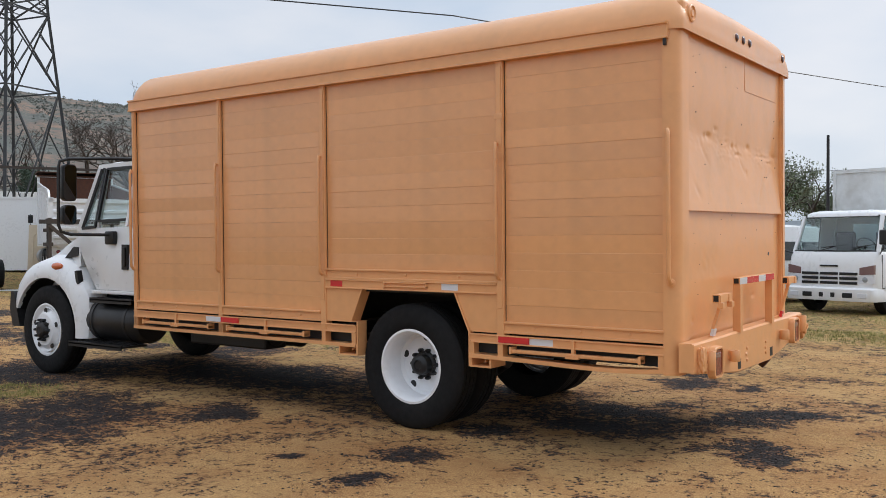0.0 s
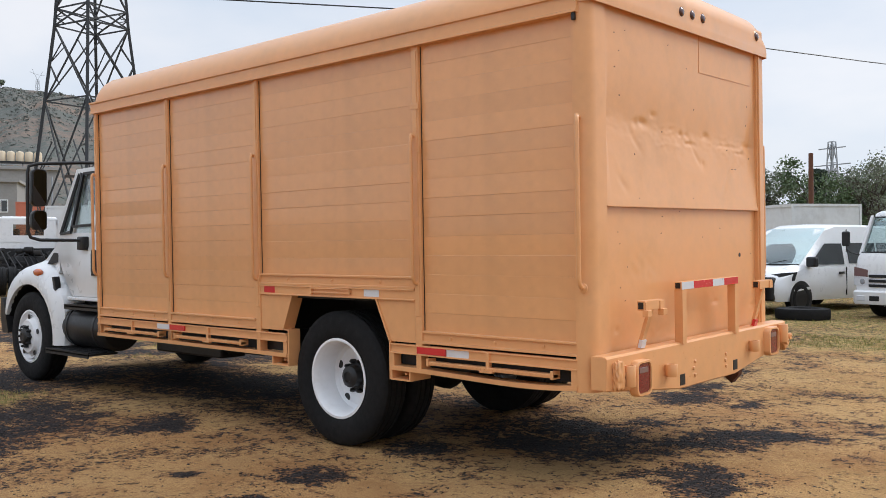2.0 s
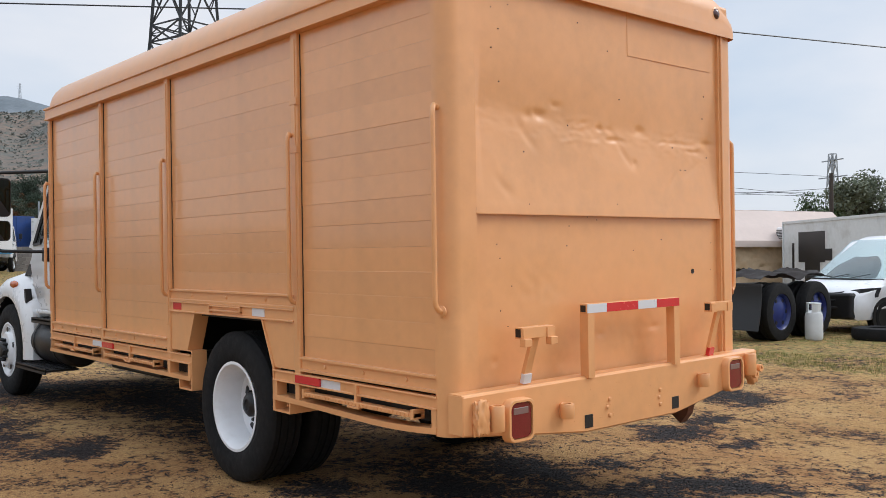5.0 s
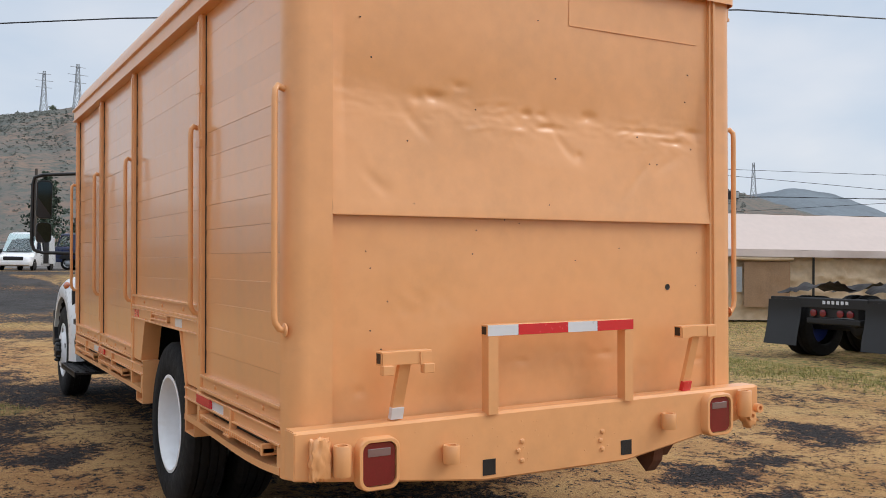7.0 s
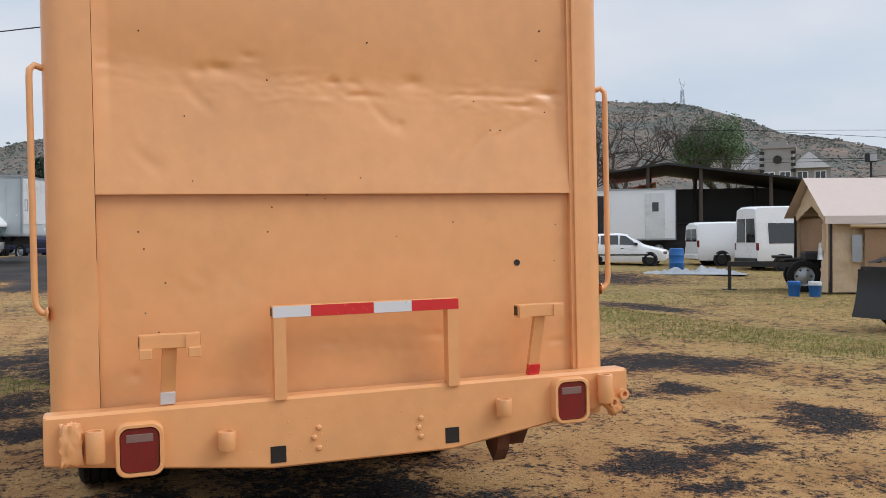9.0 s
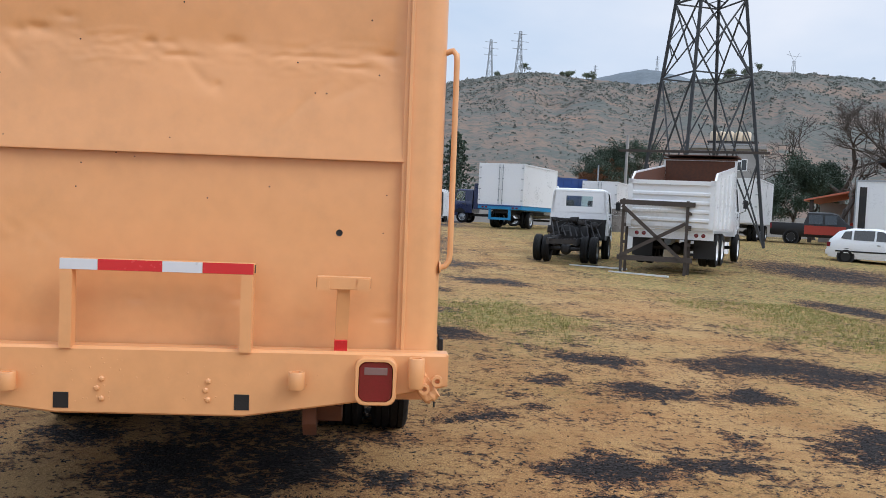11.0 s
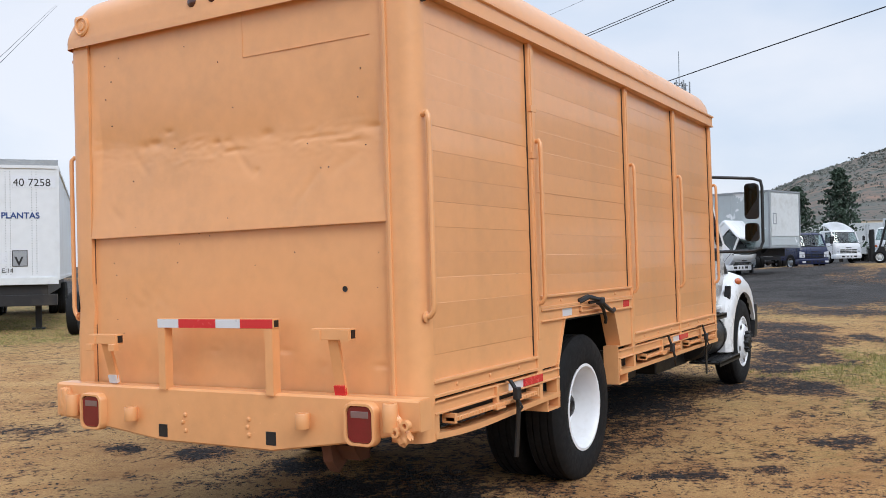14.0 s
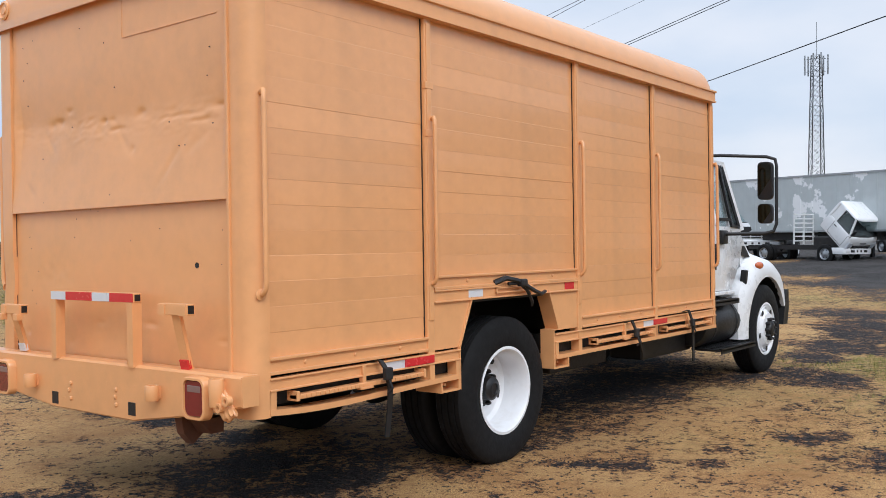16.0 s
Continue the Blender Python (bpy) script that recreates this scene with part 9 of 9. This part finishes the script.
part("wall", boxes((0, 6, 0, 7, 0, 8.2)), CONCRETE, v)
part("roof_slab", boxes((-0.3, 6.3, -0.3, 7.3, 8.2, 8.5)), CONCRETE, v)
for z in (2, 5):
    house_window(v, 2.0, 0, z, 1.2, 1.2)
    house_window(v, 4.4, 0, z, 1.2, 1.2)
rnd = random.Random(4)
for k in range(16):
    az, d = rnd.uniform(-8, 14), rnd.uniform(150, 260)
    w, h = rnd.uniform(4, 8), rnd.uniform(2.5, 5)
    v = thing("distant_house", "small distant pale house at the foot of the hill", "house", pose(-d * math.cos(radians(az)), 6 + d * math.sin(radians(az)), 1.0 + max(0, d - 165) * 0.09, 0, 0, rnd.uniform(60, 120)), group="distant houses")
    part("wall", boxes((0, w, 0, 5, 0, h)), rnd.choice((CONCRETE, CREAM, OLDWHITE)), v)
    part("roof_slab", boxes((-0.2, w + 0.2, -0.2, 5.2, h, h + 0.25)), rnd.choice((CONCRETE, SALMON)), v)
    part("window", boxes((w * 0.3, w * 0.3 + 1.1, -0.05, 0.0, h * 0.45, h * 0.45 + 1.1)), DARKGLASS, v)

v = thing("block_wall", "grey concrete block wall segment across the yard", "wall", place(-54.7, 18.2, 73))
for r_ in range(7):
    for c_ in range(11):
        off = 0.2 if r_ % 2 else 0.0
        part("block", boxes((c_ * 0.405 + off, c_ * 0.405 + 0.395 + off, 0, 0.15, r_ * 0.205, r_ * 0.205 + 0.196)), BLOCKGREY, v)
v = thing("boundary_wall", "long grey boundary wall beyond the yard", "wall", place(-10.0, 47.0, 172))
part("masonry", boxes((-30, 40, 0, 0.2, 0, 1.5)), CONCRETE, v)
v = thing("boundary_wall", "long dark boundary wall at the far side", "wall", place(-80, -30, 88))
part("masonry", boxes((0, 75, 0, 0.2, 0, 2.2)), CONCRETE, v)

# two pale planks on the ground by the chassis
for x, y, yaw in ((-25.6, 14.2, 60), (-23.6, 14.9, 50)):
    v = thing("plank", "pale plank lying on the grass", "plank", place(x, y, yaw))
    part("board", boxes((-0.9, 0.9, -0.05, 0.05, 0.0, 0.05)), OLDWHITE, v)


# ---- trees ----
def leaf_cloud(verts, faces, c, r, n, size, rnd, flat=0.8):
    for _ in range(n):
        d = Vector((rnd.gauss(0, 1), rnd.gauss(0, 1), rnd.gauss(0, 1))).normalized() * r * rnd.random() ** 0.4
        d.z *= flat
        p = Vector(c) + d
        a = Vector((rnd.gauss(0, 1), rnd.gauss(0, 1), rnd.gauss(0, 1))).normalized()
        b = a.cross(Vector((rnd.gauss(0, 1), rnd.gauss(0, 1), rnd.gauss(0, 1)))).normalized()
        s = size * rnd.uniform(0.6, 1.4)
        i = len(verts)
        verts += [p - a * s, p + b * s * 0.55, p + a * s, p - b * s * 0.55]
        faces.append((i, i + 1, i + 2, i + 3))


def leafy(name, verts, faces, mat, parent=None, label=""):
    me = bpy.data.meshes.new(name)
    me.from_pydata(verts, [], faces)
    me.materials.append(mat)
    ob = new(name, me)
    if parent:
        ob.parent = parent
        ob["label"] = label
    return ob


def grow(bm, p, d, length, r, depth, rnd, tips, spread=0.55, gravity=0.0):
    q = p + d * length
    mid = p.lerp(q, 0.5) + Vector((rnd.gauss(0, 1), rnd.gauss(0, 1), 0)) * length * 0.06
    tube(bm, [p, mid, q], r, 6 if r > 0.05 else 4, cap=False, r2=r * 0.65)
    tips.append(q)
    if depth == 0:
        return
    for _ in range(rnd.choice((2, 3, 3))):
        e = (d + Vector((rnd.gauss(0, 1), rnd.gauss(0, 1), rnd.gauss(0, 0.7) + 0.15 - gravity)) * spread).normalized()
        grow(bm, p.lerp(q, rnd.uniform(0.65, 1.0)), e, length * rnd.uniform(0.62, 0.85), r * 0.6, depth - 1, rnd, tips, spread, gravity)


def tree(x, y, h, label, leaf=None, seed=1, depth=4, clump=0.9, count=90, size=0.16, z=None, spread=0.55):
    v = thing("tree", label, "tree", pose(x, y, gz(x, y) if z is None else z))
    rnd = random.Random(seed)
    bm, tips = bmesh.new(), []
    grow(bm, Vector((0, 0, -0.1)), Vector((rnd.gauss(0, 0.06), rnd.gauss(0, 0.06), 1)).normalized(), h * 0.30, h * 0.022, depth, rnd, tips, spread)
    top = max(t.z for t in tips)
    s = h / (top + clump * 0.5)
    bmesh.ops.scale(bm, vec=(s, s, s), verts=bm.verts)
    part("trunk", bm, BARK, v, "branching bark trunk and limbs", smooth=60)
    if leaf:
        vs, fs = [], []
        for t in tips:
            if t.z * s > h * 0.26 and rnd.random() < 0.88:
                k = rnd.uniform(0.5, 1.25)
                leaf_cloud(vs, fs, t * s, clump * k, int(count * k * 2.2), size * 0.58, rnd)
        leafy("crown", vs, fs, leaf, v, "leafy crown with gaps")
    return v


def conifer(x, y, h, label, seed):
    v = thing("conifer_tree", label, "tree", pose(x, y, gz(x, y)))
    rnd = random.Random(seed)
    bm = bmesh.new()
    tube(bm, [(0, 0, 0), (0.05, 0, h * 0.5), (0, 0, h)], h * 0.02, 7, r2=0.02)
    part("trunk", bm, BARK, v)
    vs, fs = [], []
    for k in range(60):
        t = (k + 3) / 63
        z = h * (0.12 + 0.88 * t)
        reach = h * 0.30 * (1 - t) ** 0.75 * rnd.uniform(0.55, 1.15) + 0.15
        a = k * 2.4 + rnd.uniform(-0.4, 0.4)
        for f in (0.35, 0.7, 1.0):
            leaf_cloud(vs, fs, (math.cos(a) * reach * f, math.sin(a) * reach * f, z - 0.10 * reach * f), 0.07 * h * (1 - t) + 0.25, 22, 0.14, rnd, 0.5)
    leafy("crown", vs, fs, PINE, v, "dark needle clumps with gaps")
    return v


tree(-62, 44.5, 12.5, "bare leafless tree with a wide twiggy crown", None, 3, 7, spread=0.6)
tree(-59, 49.0, 12.0, "bare leafless tree behind the shed", None, 8, 7, spread=0.6)
tree(-66.5, 42.5, 11.5, "bare leafless tree beyond the yard", None, 12, 7, spread=0.6)
tree(-60, 53.5, 10.5, "leafy green tree behind the shed", LEAF, 5, 5, 0.8, 80, 0.12)
tree(-48, 33.0, 6.0, "bare twiggy bush by the fence", None, 21, 6, spread=0.7)
conifer(-83, 13.6, 8.2, "tall dark conifer beyond the yard", 2)
conifer(-86, 17.0, 5.2, "small dark conifer beyond the yard", 6)
conifer(-74, 1.5, 7.2, "dark conifer behind the white trucks", 9)
conifer(-80, -2.5, 6.5, "dark conifer behind the trailer", 15)
tree(-103, 31.6, 8.0, "small tree with rusty brown foliage", DRYLEAF, 31, 5, 0.5, 60, 0.12)
tree(-66, 38.5, 6.5, "dense dark green tree beside the building", PINE, 33, 5, 0.8, 90, 0.12)
tree(-69, 41.5, 7.0, "dense dark green tree beyond the fence", PINE, 35, 5, 0.8, 90, 0.12)
tree(-60, 40.5, 3.2, "light green bush by the fence", OLIVE, 36, 5, 0.45, 50, 0.08)
tree(-103, 36.0, 10.5, "dark tree in front of a far house", PINE, 38, 5, 0.9, 90, 0.14)
tree(-14.6, 50.2, 6.4, "sparse leafy tree with open branches", OLIVE, 41, 5, 0.5, 12, 0.11)
tree(-12.2, 50.8, 6.2, "sparse leafy tree behind the parked van", OLIVE, 44, 5, 0.5, 12, 0.11)
tree(-15.9, 54.0, 5.6, "grey-green tree behind the parked vehicles", LEAF, 47, 5, 0.55, 30, 0.12)
tree(-12.5, 53.0, 4.4, "low grey-green tree behind the parked vehicles", OLIVE, 48, 5, 0.55, 30, 0.12)
conifer(-19.6, 58.5, 6.2, "dark conifer behind the boundary wall", 25)
conifer(-18.0, 59.5, 5.6, "dark conifer behind the boundary wall", 27)
tree(-19.8, 48.0, 6.0, "broad grey-green tree behind the box body", OLIVE, 52, 5, 0.6, 34, 0.13)
tree(-17.6, 48.8, 6.1, "broad grey-green tree behind the box body", LEAF, 57, 5, 0.6, 34, 0.13)
tree(-22.4, 49.5, 4.8, "grey-green tree behind the tent", LEAF, 55, 5, 0.6, 34, 0.13)
tree(-23.6, 46.5, 4.4, "bare small tree behind the box body", None, 61, 6, spread=0.6)
rnd = random.Random(77)
for k in range(16):
    az = rnd.choice((rnd.uniform(6, 12), rnd.uniform(8, 13), rnd.uniform(20, 22)))
    d = 615
    el = ridge_height(RIDGE, az) - 0.08
    tree(-d * math.cos(radians(az)), 6 + d * math.sin(radians(az)), rnd.uniform(4, 8), "thin tree on the ridge line", OLIVE, 100 + k, 3, 1.3, 18, 0.5, z=math.tan(radians(el)) * d)

# brick pile and trees on the far open side of the yard
v = thing("brick_wall", "low rough brick wall across the open field", "wall", pose(-44.0, -56.0, 0.0, 0, 0, -29))
BRICKRED = material("rough_red_brick", (0.24, 0.11, 0.07), 0.9, vary=0.3, scale=6, bump=0.4, bump_scale=12, pieces=0.2)
for r_ in range(6):
    for c_ in range(40):
        off = 0.22 if r_ % 2 else 0.0
        part("brick", boxes((c_ * 0.45 + off, c_ * 0.45 + 0.43 + off, 0, 0.3, r_ * 0.22, r_ * 0.22 + 0.21)), BRICKRED, v)
tree(-60, -96, 8.0, "dark leafy tree beyond the open field", PINE, 201, 5, 0.9, 60, 0.16)
tree(-66, -100, 9.0, "dark leafy tree beyond the open field", LEAF, 202, 5, 0.9, 60, 0.16)
tree(-50, -102, 7.0, "dark leafy tree beyond the open field", PINE, 203, 5, 0.9, 60, 0.16)
tree(-40, -106, 8.0, "leafy tree beyond the open field", LEAF, 204, 5, 0.9, 60, 0.16)

# scrub on the slopes
vs, fs = [], []
rnd = random.Random(13)
for k in range(17000):
    az = rnd.uniform(-12, 48)
    t = rnd.random() ** 0.8 * 0.97 + 0.02
    d = 160 + 460 * t
    ridge = math.tan(radians(ridge_height(RIDGE, az))) * 620
    h = ridge * (t ** 0.9)
    h *= 1 + (noise.noise((az * 0.35, t * 2.0, 2.0)) * 0.10 + noise.noise((az * 1.3, t * 5, 5.0)) * 0.035) * math.sin(math.pi * t)
    if noise.noise((az * 0.5, t * 6, 9)) < -0.15 and rnd.random() < 0.75:
        continue
    s = rnd.uniform(0.3, 0.75) * (0.55 + 0.9 * t) * (1.7 if rnd.random() < 0.06 else 1.0)
    c = Vector((-d * math.cos(radians(az)), 6 + d * math.sin(radians(az)), h + 0.4))
    for q in range(4):
        leaf_cloud(vs, fs, c + Vector((rnd.gauss(0, 0.5), rnd.gauss(0, 0.5), 0.35 * s)) * s, s * 0.7, 3, s * 0.5, rnd)
tagged(leafy("hillside_scrub", vs, fs, material("grey_green_scrub", (0.16, 0.17, 0.15), 0.9, vary=0.35, scale=0.05)), "grey-green scrub bushes scattered over the hillside", "scrub", kind="stuff")

# ---- dry grass, gravel and green tufts close to the path ----
def scatter(name, label, category, count, area, seed, maker, mat):
    rnd = random.Random(seed)
    verts, faces = [], []
    x0, x1, y0, y1 = area
    for _ in range(count):
        x, y = rnd.uniform(x0, x1), rnd.uniform(y0, y1)
        maker(x, y, rnd, verts, faces)
    me = bpy.data.meshes.new(name)
    me.from_pydata(verts, [], faces)
    for m in mat if isinstance(mat, (list, tuple)) else [mat]:
        me.materials.append(m)
    return tagged(new(name, me), label, category, kind="stuff")


def island_material(name, a, b, rough=0.85):
    """Colour that shifts from blade to blade."""
    m = bpy.data.materials.new(name)
    m.use_nodes = True
    n, l = m.node_tree.nodes, m.node_tree.links
    g = n.new("ShaderNodeNewGeometry")
    r = n.new("ShaderNodeValToRGB")
    r.color_ramp.elements[0].color, r.color_ramp.elements[1].color = (*a, 1), (*b, 1)
    l.new(g.outputs["Random Per Island"], r.inputs["Fac"])
    l.new(r.outputs["Color"], n["Principled BSDF"].inputs["Base Color"])
    n["Principled BSDF"].inputs["Roughness"].default_value = rough
    n["Principled BSDF"].inputs["Specular IOR Level"].default_value = 0.2
    return m


def lump(x, y, z, s, rnd, verts, faces):
    i = len(verts)
    a = rnd.uniform(0, 6.28)
    ca, sa = math.cos(a) * s, math.sin(a) * s
    f = rnd.uniform(0.5, 1.0)
    verts += [(x + ca, y + sa, z), (x - sa * f, y + ca * f, z), (x - ca, y - sa, z), (x + sa * f, y - ca * f, z), (x + rnd.uniform(-0.3, 0.3) * s, y + rnd.uniform(-0.3, 0.3) * s, z + s * rnd.uniform(0.5, 0.9))]
    faces += [(i, i + 1, i + 4), (i + 1, i + 2, i + 4), (i + 2, i + 3, i + 4), (i + 3, i, i + 4)]


def gz_fine(x, y):
    return gz(x, y) + 0.018 * noise.noise((x * 0.8, y * 0.8, 0)) + 0.008 * noise.noise((x * 3.1, y * 3.1, 5))


def straw(x, y, rnd, verts, faces):
    if bareness_and_shade(x, y) + rnd.uniform(-0.3, 0.3) > 0.45:
        return
    z = gz_fine(x, y)
    a = rnd.uniform(0, 6.28)
    n = rnd.uniform(0.006, 0.020)
    w = rnd.uniform(0.0006, 0.0013)
    lift = rnd.uniform(0.001, 0.006)
    dx, dy = math.cos(a) * n, math.sin(a) * n
    i = len(verts)
    verts += [(x - dy / n * w, y + dx / n * w, z + 0.002), (x + dy / n * w, y - dx / n * w, z + 0.002), (x + dx, y + dy, z + lift)]
    faces.append((i, i + 1, i + 2))


def pebble(x, y, rnd, verts, faces):
    b = bareness_and_shade(x, y) + 0.5 * noise.noise((x * 7, y * 7, 51)) + 0.3 * noise.noise((x * 17, y * 17, 53))
    if b + rnd.uniform(-0.30, 0.15) < 0.44 and rnd.random() > 0.02:
        return
    lump(x, y, gz_fine(x, y) - 0.003, rnd.uniform(0.005, 0.0135), rnd, verts, faces)


def tuft(x, y, rnd, verts, faces):
    g = greenness(x, y)
    if g + rnd.uniform(-0.25, 0.2) < 0.62 or bareness_and_shade(x, y) > 0.45:
        return
    z = gz_fine(x, y)
    for _ in range(6):
        a = rnd.uniform(0, 6.28)
        ox, oy = rnd.gauss(0, 0.02), rnd.gauss(0, 0.02)
        h, l = rnd.uniform(0.015, 0.055), rnd.uniform(0.01, 0.04)
        w = 0.0025
        i = len(verts)
        verts += [(x + ox - math.sin(a) * w, y + oy + math.cos(a) * w, z), (x + ox + math.sin(a) * w, y + oy - math.cos(a) * w, z), (x + ox + math.cos(a) * l, y + oy + math.sin(a) * l, z + h)]
        faces.append((i, i + 1, i + 2))


STRAW = island_material("dry_straw_blades", (0.22, 0.11, 0.042), (0.64, 0.42, 0.19))
PEBBLE = island_material("dark_gravel", (0.004, 0.0032, 0.0032), (0.062, 0.050, 0.048), 0.75)
GREENBLADE = island_material("green_grass_blades", (0.085, 0.10, 0.022), (0.38, 0.34, 0.12))
def clod(x, y, rnd, verts, faces):
    n = noise.noise((x * 0.9, y * 1.3, 41)) + 0.6 * noise.noise((x * 2.9, y * 3.7, 43))
    if n + rnd.uniform(-0.35, 0.35) < 0.18:
        return
    lump(x, y, gz_fine(x, y) - 0.004, rnd.uniform(0.006, 0.017) * rnd.uniform(0.6, 1.0), rnd, verts, faces)


scatter("soil_clods", "dark brown soil clods among the straw", "soil", 16000, (-11, 1.5, 2.0, 13), 8, clod, island_material("dark_clods", (0.012, 0.009, 0.008), (0.07, 0.04, 0.022)))
scatter("dry_straw", "matted dry straw blades on the ground", "grass", 200000, (-11, 1.5, 2.0, 13), 1, straw, STRAW)
scatter("loose_gravel", "dark wet gravel chips on the ground", "gravel", 240000, (-11, 1.5, 2.0, 13), 2, pebble, PEBBLE)
scatter("green_tufts", "short green grass tufts among the straw", "grass", 60000, (-16, 1, 1, 16), 3, tuft, GREENBLADE)
scatter("field_grass", "rough green grass round the old trailer", "grass", 16000, (-18, -3, -14, -3.5), 14, tuft, GREENBLADE)
scatter("verge_grass", "longer green grass along the parked vehicles", "grass", 9000, (-20, 4, 17.5, 27), 4, tuft, GREENBLADE)
